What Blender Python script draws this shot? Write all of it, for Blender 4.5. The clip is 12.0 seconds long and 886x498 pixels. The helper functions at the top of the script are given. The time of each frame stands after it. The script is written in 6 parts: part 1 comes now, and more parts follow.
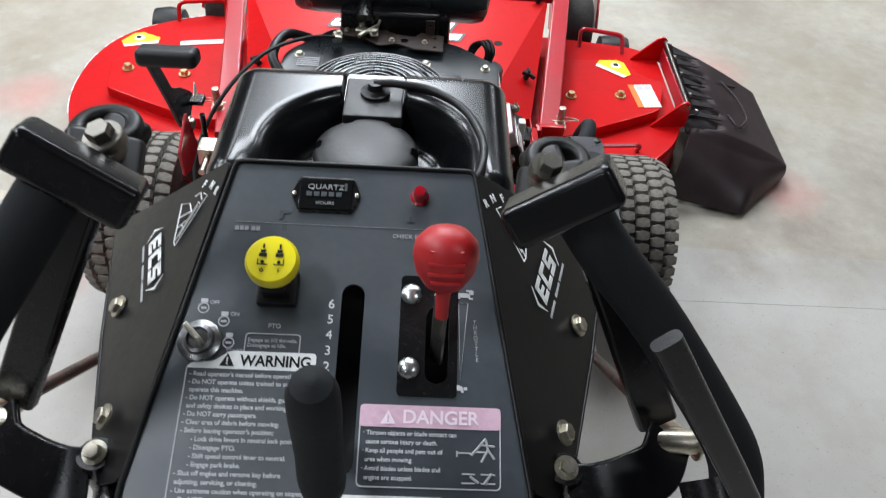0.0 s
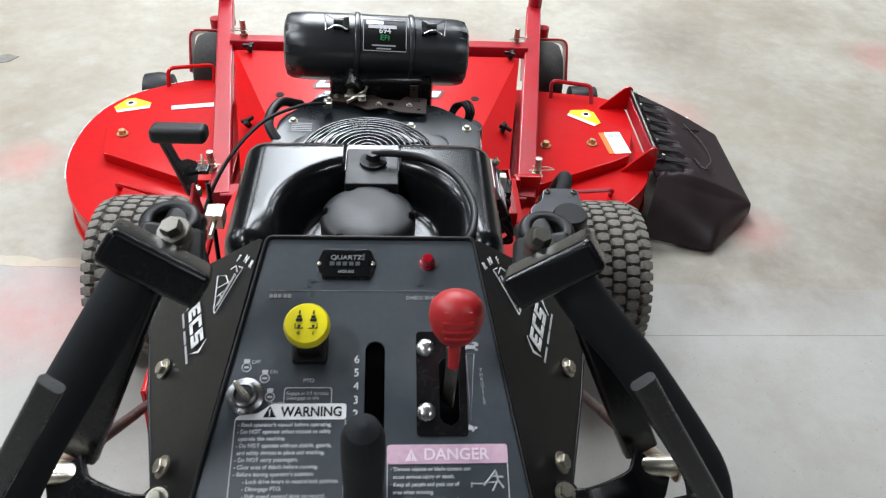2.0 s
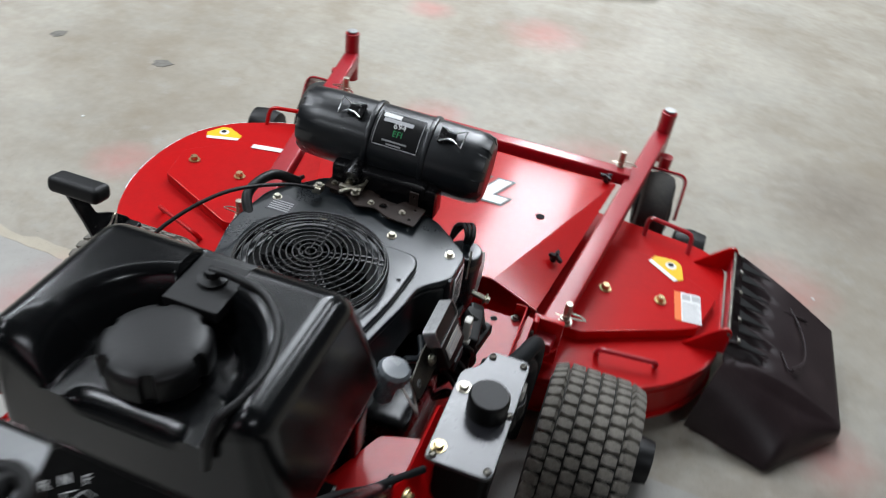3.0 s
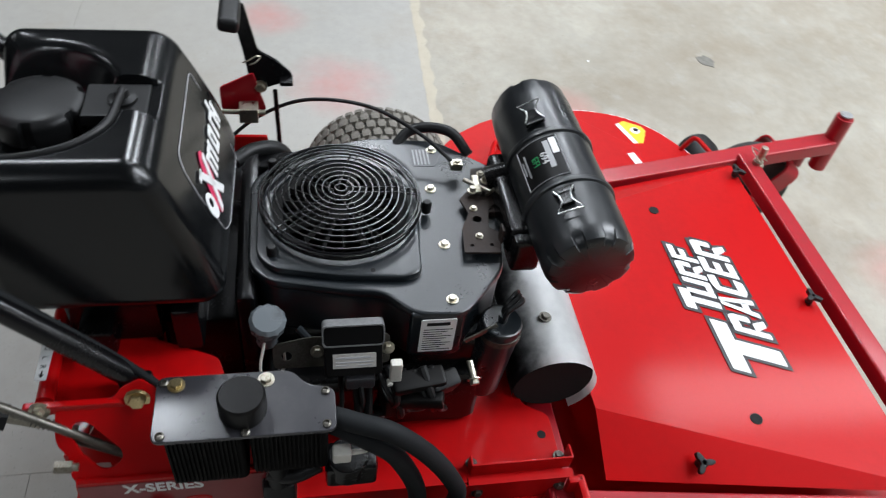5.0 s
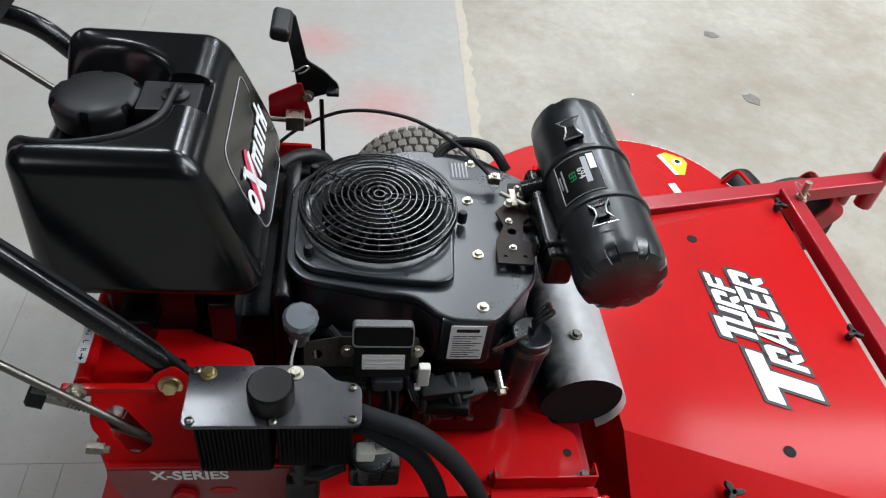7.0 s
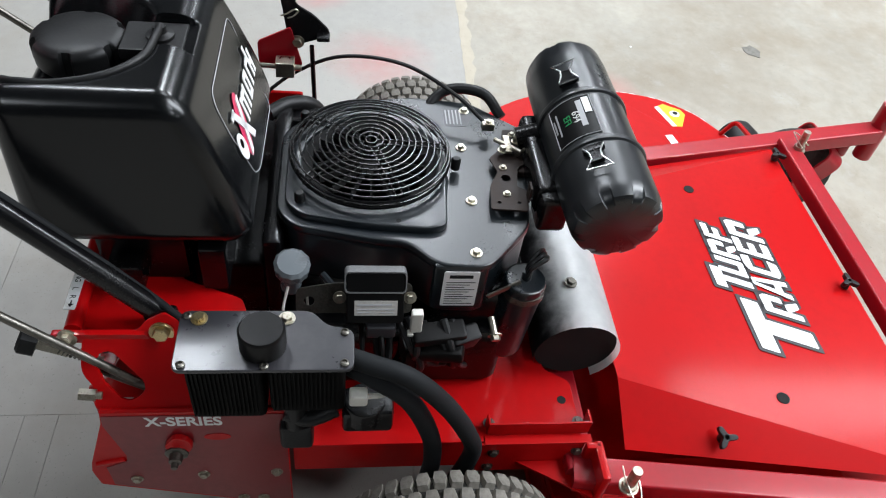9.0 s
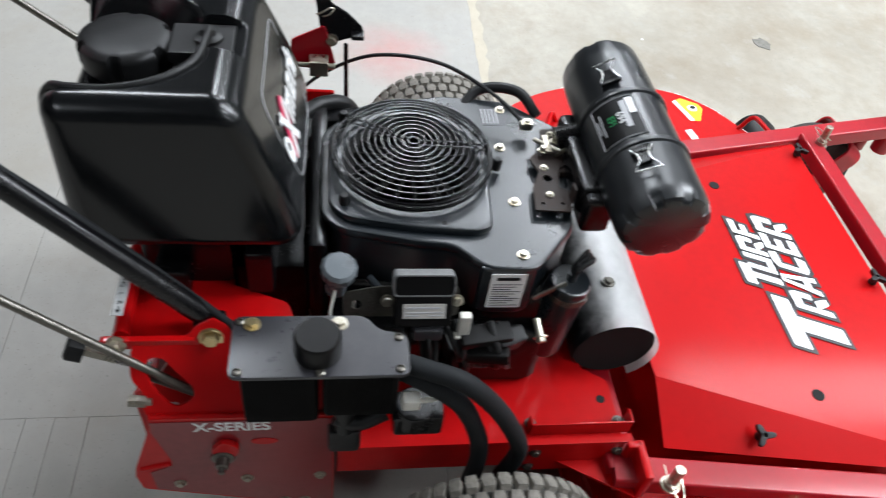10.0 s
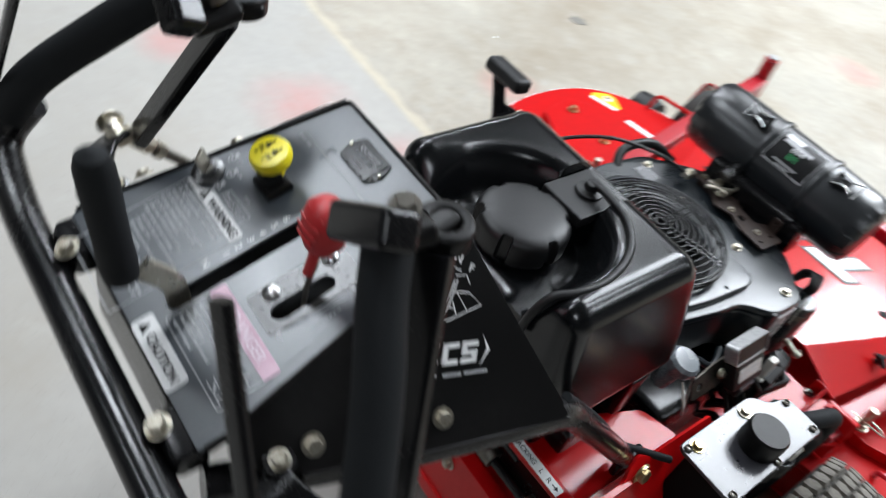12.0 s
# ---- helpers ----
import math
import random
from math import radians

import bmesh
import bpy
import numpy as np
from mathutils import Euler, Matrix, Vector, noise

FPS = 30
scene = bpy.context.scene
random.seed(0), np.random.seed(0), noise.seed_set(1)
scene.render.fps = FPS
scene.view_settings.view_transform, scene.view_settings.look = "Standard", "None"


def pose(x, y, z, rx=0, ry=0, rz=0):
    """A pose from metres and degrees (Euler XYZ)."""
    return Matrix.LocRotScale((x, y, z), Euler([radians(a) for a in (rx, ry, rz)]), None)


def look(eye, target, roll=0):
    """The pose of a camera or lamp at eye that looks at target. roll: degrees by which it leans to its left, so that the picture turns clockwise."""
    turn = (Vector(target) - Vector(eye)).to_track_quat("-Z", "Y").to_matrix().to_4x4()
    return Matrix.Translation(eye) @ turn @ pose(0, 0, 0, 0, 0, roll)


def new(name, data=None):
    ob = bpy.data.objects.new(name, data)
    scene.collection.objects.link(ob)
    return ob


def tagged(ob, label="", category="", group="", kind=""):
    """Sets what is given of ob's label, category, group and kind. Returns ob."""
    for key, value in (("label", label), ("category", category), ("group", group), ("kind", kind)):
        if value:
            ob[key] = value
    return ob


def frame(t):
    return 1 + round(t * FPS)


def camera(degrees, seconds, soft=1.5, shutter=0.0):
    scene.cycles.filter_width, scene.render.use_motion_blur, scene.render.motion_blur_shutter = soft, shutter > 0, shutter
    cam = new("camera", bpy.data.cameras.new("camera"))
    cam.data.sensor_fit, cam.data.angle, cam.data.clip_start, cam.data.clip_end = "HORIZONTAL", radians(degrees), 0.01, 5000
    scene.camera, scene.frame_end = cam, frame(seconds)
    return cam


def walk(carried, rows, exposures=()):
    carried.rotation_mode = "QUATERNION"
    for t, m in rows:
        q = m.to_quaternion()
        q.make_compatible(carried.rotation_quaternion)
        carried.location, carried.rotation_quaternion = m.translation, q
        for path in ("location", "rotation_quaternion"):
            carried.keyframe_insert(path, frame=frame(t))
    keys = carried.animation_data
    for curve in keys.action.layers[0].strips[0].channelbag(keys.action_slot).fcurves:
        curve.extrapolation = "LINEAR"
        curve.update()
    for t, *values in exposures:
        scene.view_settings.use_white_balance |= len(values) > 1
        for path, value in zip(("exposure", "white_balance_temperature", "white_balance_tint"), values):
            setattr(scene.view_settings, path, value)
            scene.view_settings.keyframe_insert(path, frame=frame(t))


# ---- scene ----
cam = camera(60.9, 12.0, soft=1.1, shutter=0.5)
PATH = [
    (0, (0.064, 0.295, 1.375), (0.145, 1.702, -0.045), 4.9),
    (0.5, (0.047, 0.278, 1.401), (0.157, 1.723, 0.022), 4.9),
    (1, (0.03, 0.245, 1.417), (0.196, 1.708, 0.064), 7.1),
    (1.5, (0.025, 0.232, 1.424), (0.182, 1.692, 0.067), 6.2),
    (2, (0.035, 0.24, 1.453), (0.171, 1.719, 0.113), 4.0),
    (2.3, (0.108, 0.287, 1.45), (0.225, 1.786, 0.131), 3.8),
    (2.5, (0.208, 0.356, 1.445), (0.211, 1.891, 0.164), 4.3),
    (3, (0.433, 0.533, 1.462), (0.057, 2.041, 0.204), 8.0),
    (3.2, (0.489, 0.619, 1.451), (0.017, 2.092, 0.184), 8.7),
    (4.8, (0.896, 1.334, 1.47), (-0.429, 1.755, 0.032), 7.7),
    (5, (0.909, 1.348, 1.463), (-0.442, 1.71, 0.034), 8.9),
    (5.5, (0.933, 1.352, 1.453), (-0.453, 1.664, 0.046), 10.5),
    (6, (0.95, 1.339, 1.454), (-0.461, 1.613, 0.064), 9.9),
    (6.5, (0.957, 1.344, 1.452), (-0.471, 1.604, 0.077), 9.1),
    (7, (0.952, 1.354, 1.442), (-0.48, 1.614, 0.07), 8.4),
    (7.5, (0.954, 1.368, 1.421), (-0.451, 1.632, 0.023), 9.0),
    (7.7, (0.958, 1.371, 1.419), (-0.422, 1.63, -0.005), 8.5),
    (9.5, (0.962, 1.352, 1.414), (-0.393, 1.627, -0.032), 8.9),
    (10, (0.935, 1.276, 1.416), (-0.401, 1.575, -0.042), 9.5),
    (10.5, (0.901, 1.009, 1.418), (-0.421, 1.395, -0.032), 12.2),
    (11, (0.823, 0.736, 1.437), (-0.464, 1.242, -0.008), 14.5),
    (11.5, (0.628, 0.54, 1.405), (-0.603, 1.179, -0.036), 15.2),
    (11.8, (0.505, 0.448, 1.414), (-0.575, 1.345, -0.01), 17.2),
    (12, (0.418, 0.396, 1.415), (-0.53, 1.492, 0.036), 18.3),
]
walk(cam, [(t, look(eye, target, roll)) for t, eye, target, roll in PATH], [(0, 0.0), (2.1, 0.0), (2.6, -0.34), (3.0, -0.62), (3.4, -0.62), (4.8, -0.36), (7.7, -0.30), (9.5, -0.06), (11.6, 0.05), (12.0, -0.04)])

# ---- light: a closed hall with rows of ceiling lamps ----
world = bpy.data.worlds.new("hall_air")
scene.world = world
world.use_nodes = True
world.node_tree.nodes["Background"].inputs[0].default_value = (0.9, 0.95, 1.0, 1)
world.node_tree.nodes["Background"].inputs[1].default_value = 0.0

CEIL = 4.6
# x, y, watts, and the lamp's width and length, in x and y
LAMPS = [(-0.5, 8.75, 360, 0.9, 3.0), (-0.40, 5.30, 370, 1.6, 3.7), (-2.4, 6.1, 55, 0.6, 3.0), (-2.3, 2.6, 36, 0.6, 1.0), (-2.3, -0.15, 105, 0.6, 1.2), (1.5, 4.3, 60, 0.6, 1.2), (3.6, 5.6, 90, 1.5, 0.5), (-4.5, 3.7, 140, 1.5, 0.5), (-4.4, 2.0, 110, 1.5, 0.5),
         (3.4, -1.6, 70, 1.5, 0.5), (-2.4, -4.0, 60, 1.5, 0.5), (-10.0, 9.4, 200, 1.5, 0.5), (-9.8, 4.3, 200, 1.5, 0.5), (-0.2, 14.6, 250, 1.5, 0.5), (5.0, 11.0, 120, 1.5, 0.5)]
LAMP_COLOUR = (0.92, 0.985, 1.065)

# ---- materials ----


def material(name, colour, rough=0.5, metal=0.0, coat=0.0, spec=0.5):
    m = bpy.data.materials.new(name)
    m.use_nodes = True
    b = m.node_tree.nodes["Principled BSDF"]
    b.inputs["Base Color"].default_value = (*colour, 1)
    b.inputs["Roughness"].default_value = rough
    b.inputs["Metallic"].default_value = metal
    b.inputs["Coat Weight"].default_value = coat
    b.inputs["Coat Roughness"].default_value = 0.12
    b.inputs["Specular IOR Level"].default_value = spec
    return m


def node(m, kind, **inputs):
    n = m.node_tree.nodes.new(kind)
    for k, v in inputs.items():
        n.inputs[k.replace("_", " ")].default_value = v
    return n


def wire(m, a, b):
    m.node_tree.links.new(a, b)


def noise_node(m, scale, detail=4.0, rough=0.55):
    c = node(m, "ShaderNodeTexCoord")
    n = node(m, "ShaderNodeTexNoise", Scale=scale, Detail=detail, Roughness=rough)
    wire(m, c.outputs["Object"], n.inputs["Vector"])
    return n


def ramp(m, source, stops):
    r = m.node_tree.nodes.new("ShaderNodeValToRGB")
    els = r.color_ramp.elements
    while len(els) < len(stops):
        els.new(0.5)
    for e, (at, c) in zip(els, stops):
        e.position, e.color = at, (*c, 1)
    wire(m, source, r.inputs["Fac"])
    return r


def mix(m, fac, a, b):
    n = m.node_tree.nodes.new("ShaderNodeMix")
    n.data_type = "RGBA"
    for socket, value in ((n.inputs[0], fac), (n.inputs[6], a), (n.inputs[7], b)):
        if isinstance(value, bpy.types.NodeSocket):
            wire(m, value, socket)
        elif isinstance(value, tuple):
            socket.default_value = (*value, 1)
        else:
            socket.default_value = value
    return n.outputs[2]


def worn(name, colour, other, rough=(0.3, 0.5), metal=0.0, coat=0.0, big=6.0, small=90.0, bump=0.1, depth=0.001, amount=(0.45, 0.75), spec=0.5):
    """A surface whose colour and gloss vary at two scales, with fine relief."""
    m = material(name, colour, rough[0], metal, coat, spec)
    b = m.node_tree.nodes["Principled BSDF"]
    n1, n2 = noise_node(m, big), noise_node(m, small, 3.0)
    add = node(m, "ShaderNodeMath")
    add.operation = "MULTIPLY_ADD"
    wire(m, n2.outputs["Fac"], add.inputs[0])
    add.inputs[1].default_value = 0.5
    wire(m, n1.outputs["Fac"], add.inputs[2])
    shift = node(m, "ShaderNodeMath")
    shift.operation = "SUBTRACT"
    wire(m, add.outputs[0], shift.inputs[0])
    shift.inputs[1].default_value = 0.25
    f = ramp(m, shift.outputs[0], [(amount[0], (0, 0, 0)), (amount[1], (1, 1, 1))])
    wire(m, mix(m, f.outputs[0], colour, other), b.inputs["Base Color"])
    r = ramp(m, shift.outputs[0], [(0.3, (rough[0],) * 3), (0.7, (rough[1],) * 3)])
    wire(m, r.outputs[0], b.inputs["Roughness"])
    if bump:
        k = node(m, "ShaderNodeBump", Strength=bump, Distance=depth)
        wire(m, n2.outputs["Fac"], k.inputs["Height"])
        wire(m, k.outputs[0], b.inputs["Normal"])
    return m


RED = worn("red_enamel", (0.46, 0.0025, 0.0035), (0.40, 0.003, 0.004), (0.34, 0.46), coat=0.42, big=3, small=60, bump=0.012, spec=0.10)
BAND = worn("dark_red_band", (0.20, 0.006, 0.010), (0.16, 0.007, 0.011), (0.28, 0.42), coat=0.4, big=4, small=70, bump=0.03)
DARKRED = worn("dark_red_enamel", (0.36, 0.006, 0.014), (0.30, 0.010, 0.016), (0.30, 0.45), coat=0.45, big=4, small=70, bump=0.04, spec=0.3)
TANK = worn("black_moulded_plastic", (0.0032, 0.0036, 0.0040), (0.006, 0.0068, 0.0075), (0.17, 0.27), big=5, small=160, bump=0.004, depth=0.0003, spec=0.40)
POWDER = worn("black_powder_coat", (0.0035, 0.0035, 0.004), (0.007, 0.0065, 0.0065), (0.18, 0.30), big=8, small=220, bump=0.04, depth=0.0005, spec=0.38)
SATIN = worn("satin_black_panel", (0.0045, 0.0043, 0.0043), (0.008, 0.0075, 0.0072), (0.34, 0.46), big=7, small=150, bump=0.02, depth=0.0004, spec=0.2)
BLOWER = worn("black_engine_plastic", (0.0065, 0.0095, 0.012), (0.011, 0.0145, 0.0175), (0.27, 0.31), big=9, small=260, bump=0.006, depth=0.0005, spec=0.7)
CAN = worn("matt_black_canister", (0.0055, 0.007, 0.0085), (0.010, 0.012, 0.014), (0.27, 0.38), big=9, small=300, bump=0.08, depth=0.0005, spec=0.75)
RUBBER = worn("black_rubber", (0.005, 0.005, 0.0053), (0.012, 0.012, 0.012), (0.38, 0.55), big=12, small=200, bump=0.15, spec=0.35)
FOAM = worn("black_foam_grip", (0.008, 0.009, 0.010), (0.014, 0.0155, 0.0165), (0.6, 0.8), big=14, small=500, bump=0.3, depth=0.0008, spec=0.2)
TYRE = worn("dusty_tyre_rubber", (0.014, 0.0135, 0.012), (0.06, 0.055, 0.047), (0.75, 0.95), big=9, small=130, bump=0.25, amount=(0.40, 0.80))
TREAD = worn("dusty_tread_rubber", (0.12, 0.11, 0.094), (0.29, 0.265, 0.225), (0.8, 0.95), big=10, small=120, bump=0.25, amount=(0.35, 0.75))
CHUTE = worn("dark_moulded_rubber", (0.017, 0.0095, 0.0105), (0.030, 0.018, 0.019), (0.36, 0.52), big=8, small=120, bump=0.12, spec=0.35)
ZINC = worn("zinc_plated_steel", (0.62, 0.58, 0.48), (0.42, 0.38, 0.30), (0.25, 0.42), metal=1.0, big=60, small=400, bump=0.05)
GOLD = worn("yellow_zinc_steel", (0.62, 0.50, 0.27), (0.42, 0.32, 0.18), (0.25, 0.42), metal=1.0, big=60, small=400, bump=0.05)
CHROME = worn("bright_zinc", (0.58, 0.58, 0.57), (0.42, 0.42, 0.41), (0.24, 0.36), metal=1.0, big=60, small=300, bump=0.05)
KEYRING = worn("dull_nickel", (0.20, 0.20, 0.20), (0.10, 0.10, 0.10), (0.25, 0.4), metal=1.0, big=60, small=300, bump=0.05)
STEEL = worn("brushed_dark_steel", (0.16, 0.15, 0.13), (0.08, 0.075, 0.065), (0.3, 0.5), metal=0.9, big=30, small=300, bump=0.08)
ALU = worn("cast_aluminium", (0.42, 0.42, 0.42), (0.28, 0.28, 0.28), (0.4, 0.55), metal=0.9, big=20, small=200, bump=0.2)
HEAT = worn("heat_shield_steel", (0.82, 0.82, 0.81), (0.70, 0.70, 0.69), (0.36, 0.48), metal=0.35, big=7, small=40, bump=0.03)


def soot(m, near, far):
    """Blackening that spreads over the metal from the engine's side, with a cloudy edge."""
    b = m.node_tree.nodes["Principled BSDF"]
    base = b.inputs["Base Color"].links[0].from_socket
    c = node(m, "ShaderNodeTexCoord")
    xyz = node(m, "ShaderNodeSeparateXYZ")
    wire(m, c.outputs["Object"], xyz.inputs[0])
    cloud = noise_node(m, 11.0, 5.0, 0.6)
    add = node(m, "ShaderNodeMath")
    add.operation = "MULTIPLY_ADD"
    wire(m, cloud.outputs["Fac"], add.inputs[0])
    add.inputs[1].default_value = 0.10
    wire(m, xyz.outputs["Y"], add.inputs[2])
    r = node(m, "ShaderNodeMapRange")
    r.interpolation_type = "SMOOTHSTEP"
    wire(m, add.outputs[0], r.inputs["Value"])
    r.inputs["From Min"].default_value, r.inputs["From Max"].default_value = near, far
    wire(m, mix(m, r.outputs[0], (0.02, 0.02, 0.022), base), b.inputs["Base Color"])


soot(HEAT, 1.764, 1.820)
LID = worn("black_enamelled_lid", (0.022, 0.022, 0.026), (0.032, 0.030, 0.034), (0.26, 0.36), coat=0.3, big=12, small=110, bump=0.05, depth=0.0005, spec=0.55)
PANEL = worn("printed_panel_film", (0.032, 0.040, 0.048), (0.044, 0.052, 0.060), (0.28, 0.40), big=7, small=150, bump=0.04, depth=0.0005, spec=1.0)
DULL = worn("dull_black_casting", (0.003, 0.003, 0.003), (0.006, 0.0055, 0.005), (0.5, 0.65), big=20, small=200, bump=0.05, depth=0.0005, spec=0.08)
HOLE = material("dark_inside", (0.004, 0.004, 0.004), 0.9)
WHITE = worn("white_decal", (0.78, 0.78, 0.77), (0.66, 0.66, 0.65), (0.35, 0.5), big=20, small=200, bump=0.0)
GREY = material("grey_print", (0.42, 0.42, 0.43), 0.5)
DIMBLACK = material("dark_grey_decal", (0.035, 0.03, 0.032), 0.4)
BLUSH = material("pale_pink_print", (0.74, 0.62, 0.68), 0.5)
PRINT = material("pale_grey_print", (0.50, 0.51, 0.52), 0.5)
DIMPRINT = material("faint_grey_print", (0.24, 0.24, 0.25), 0.5)
BOLTZ = worn("aged_zinc_bolt", (0.46, 0.43, 0.36), (0.26, 0.23, 0.17), (0.3, 0.48), metal=1.0, big=80, small=400, bump=0.05)
DIM = material("dim_grey_print", (0.045, 0.05, 0.055), 0.4)
PINK = worn("faded_pink_decal", (0.60, 0.40, 0.48), (0.52, 0.32, 0.40), (0.35, 0.5), big=25, small=200, bump=0.0)
YELLOW = worn("yellow_plastic", (0.78, 0.66, 0.010), (0.70, 0.58, 0.012), (0.3, 0.42), big=20, small=200, bump=0.05)
YDECAL = worn("yellow_decal", (0.80, 0.50, 0.010), (0.72, 0.44, 0.012), (0.3, 0.45), big=20, small=200, bump=0.0)
ORANGE = material("orange_decal", (0.80, 0.16, 0.02), 0.4)
REDPL = worn("red_plastic_knob", (0.42, 0.014, 0.016), (0.36, 0.014, 0.016), (0.38, 0.5), big=20, small=260, bump=0.06)
MAGENTA = material("magenta_decal", (0.58, 0.02, 0.09), 0.4)
GREEN = material("green_print", (0.02, 0.32, 0.10), 0.5)
SILVER = worn("silver_label", (0.56, 0.54, 0.50), (0.40, 0.38, 0.36), (0.35, 0.5), metal=0.3, big=30, small=200, bump=0.0)
LENS = material("red_lamp_lens", (0.30, 0.004, 0.012), 0.10, 0.0, 1.0)
PLUG = worn("white_nylon", (0.62, 0.60, 0.54), (0.5, 0.48, 0.43), (0.4, 0.5), big=40, small=300, bump=0.05)
OILCAP = worn("grey_oil_cap", (0.13, 0.145, 0.155), (0.05, 0.055, 0.06), (0.2, 0.32), big=40, small=300, bump=0.03, amount=(0.5, 0.8), spec=0.8)
BROWN = worn("brown_black_steel", (0.022, 0.013, 0.010), (0.035, 0.022, 0.016), (0.5, 0.65), big=30, small=250, bump=0.06, spec=0.3)
SMOKE = material("grey_tank_plastic", (0.05, 0.05, 0.055), 0.35)

# ---- building helpers ----


def finish(bm, sharp=38):
    bm.normal_update()
    for f in bm.faces:
        f.smooth = True
    for e in bm.edges:
        e.smooth = len(e.link_faces) == 2 and e.calc_face_angle(0) < radians(sharp)
    return bm


def weighted_normals(bm):
    """Corner normals weighted by area, so that flat faces stay flat up to their rounded edges."""
    weight = {f: f.normal * f.calc_area() for f in bm.faces}
    out = []
    for f in bm.faces:
        for corner in f.loops:
            seen, todo = {f}, [f]
            while todo:
                g = todo.pop()
                for e in g.edges:
                    if e.smooth and corner.vert in e.verts:
                        for h in e.link_faces:
                            if h not in seen:
                                seen.add(h)
                                todo.append(h)
            total = sum((weight[g] for g in seen), Vector())
            out.append(total.normalized() if total.length > 1e-12 else f.normal.copy())
    return out


def mesh_of(name, bm, mat, sharp=38):
    finish(bm, sharp)
    normals = weighted_normals(bm) if len(bm.faces) < 2500 else None
    me = bpy.data.meshes.new(name)
    bm.to_mesh(me)
    bm.free()
    if normals:
        me.normals_split_custom_set(normals)
    me.materials.append(mat)
    return me


def origin_of(ob):
    return Matrix.Translation(-Vector(ob.get("base", (0, 0, 0))))


def part(name, bm, mat, parent, label="", sharp=38):
    """One mesh, made in world metres, under a thing or a part."""
    ob = new(name, mesh_of(name, bm, mat, sharp) if isinstance(bm, bmesh.types.BMesh) else bm)
    ob.parent = parent
    if parent is not None:
        ob.matrix_parent_inverse = origin_of(parent) if parent.type == "EMPTY" else Matrix.Identity(4)
    return tagged(ob, label)


def join(*some):
    """Several bmeshes as one."""
    out = bmesh.new()
    for bm in some:
        me = bpy.data.meshes.new("tmp")
        bm.to_mesh(me)
        out.from_mesh(me)
        bpy.data.meshes.remove(me)
        bm.free()
    return out


def moved(bm, m):
    bmesh.ops.transform(bm, matrix=m, verts=bm.verts)
    if m.determinant() < 0:
        bmesh.ops.reverse_faces(bm, faces=bm.faces)
    return bm


def box(c, size, r=0.003, seg=2, m=None):
    bm = bmesh.new()
    bmesh.ops.create_cube(bm, size=1.0, matrix=Matrix.Diagonal((*size, 1)))
    if r:
        bmesh.ops.bevel(bm, geom=list(bm.edges), offset=min(r, min(size) * 0.45), segments=seg, profile=0.5, affect="EDGES")
    return moved(bm, Matrix.Translation(c) @ (m or Matrix.Identity(4)))


def aim(p, q):
    d = Vector(q) - Vector(p)
    return Matrix.Translation(p) @ d.to_track_quat("Z", "Y").to_matrix().to_4x4(), d.length


def lathe(profile, m=None, seg=32, turn=360.0, wobble=None):
    """A turned shape from (radius, height) pairs, about z."""
    bm = bmesh.new()
    full = turn >= 360
    count = seg if full else seg + 1
    rings = []
    for r, z in profile:
        ring = []
        for i in range(count):
            a = radians(turn) * i / seg
            k = wobble(a, z) if wobble else 1.0
            ring.append(bm.verts.new((r * k * math.cos(a), r * k * math.sin(a), z)))
        rings.append(ring)
    for a, b in zip(rings, rings[1:]):
        for i in range(count if full else count - 1):
            j = (i + 1) % count
            bm.faces.new((a[i], a[j], b[j], b[i]))
    if full:
        for ring, back in ((rings[0], True), (rings[-1], False)):
            bm.faces.new(ring[::-1] if back else ring)
    bmesh.ops.remove_doubles(bm, verts=bm.verts, dist=1e-6)
    bmesh.ops.recalc_face_normals(bm, faces=bm.faces)
    return moved(bm, m) if m else bm


def cyl(p, q, r, r2=None, seg=24, bev=0.0):
    m, length = aim(p, q)
    r2 = r if r2 is None else r2
    b = min(bev, r * 0.6, length * 0.4)
    prof = [(r, 0), (r2, length)] if not b else [(r - b, 0), (r - b * 0.3, b * 0.3), (r, b), (r2, length - b), (r2 - b * 0.3, length - b * 0.3), (r2 - b, length)]
    return lathe(prof, m, seg)


def smooth_path(points, steps=8):
    pts = [Vector(p) for p in points]
    ext = [2 * pts[0] - pts[1], *pts, 2 * pts[-1] - pts[-2]]
    out = []
    for a, b, c, d in zip(ext, ext[1:], ext[2:], ext[3:]):
        for i in range(steps):
            t = i / steps
            out.append(0.5 * (2 * b + (c - a) * t + (2 * a - 5 * b + 4 * c - d) * t * t + (3 * b - a - 3 * c + d) * t ** 3))
    return [*out, pts[-1]]


def rounded(points, r, steps=6):
    """A polyline with its corners rounded."""
    pts = [Vector(p) for p in points]
    out = [pts[0]]
    for a, b, c in zip(pts, pts[1:], pts[2:]):
        u, v = (a - b), (c - b)
        k = min(r, u.length * 0.48, v.length * 0.48)
        s, e = b + u.normalized() * k, b + v.normalized() * k
        for i in range(steps + 1):
            t = i / steps
            out.append(s.lerp(b, t).lerp(b.lerp(e, t), t))
    return [*out, pts[-1]]


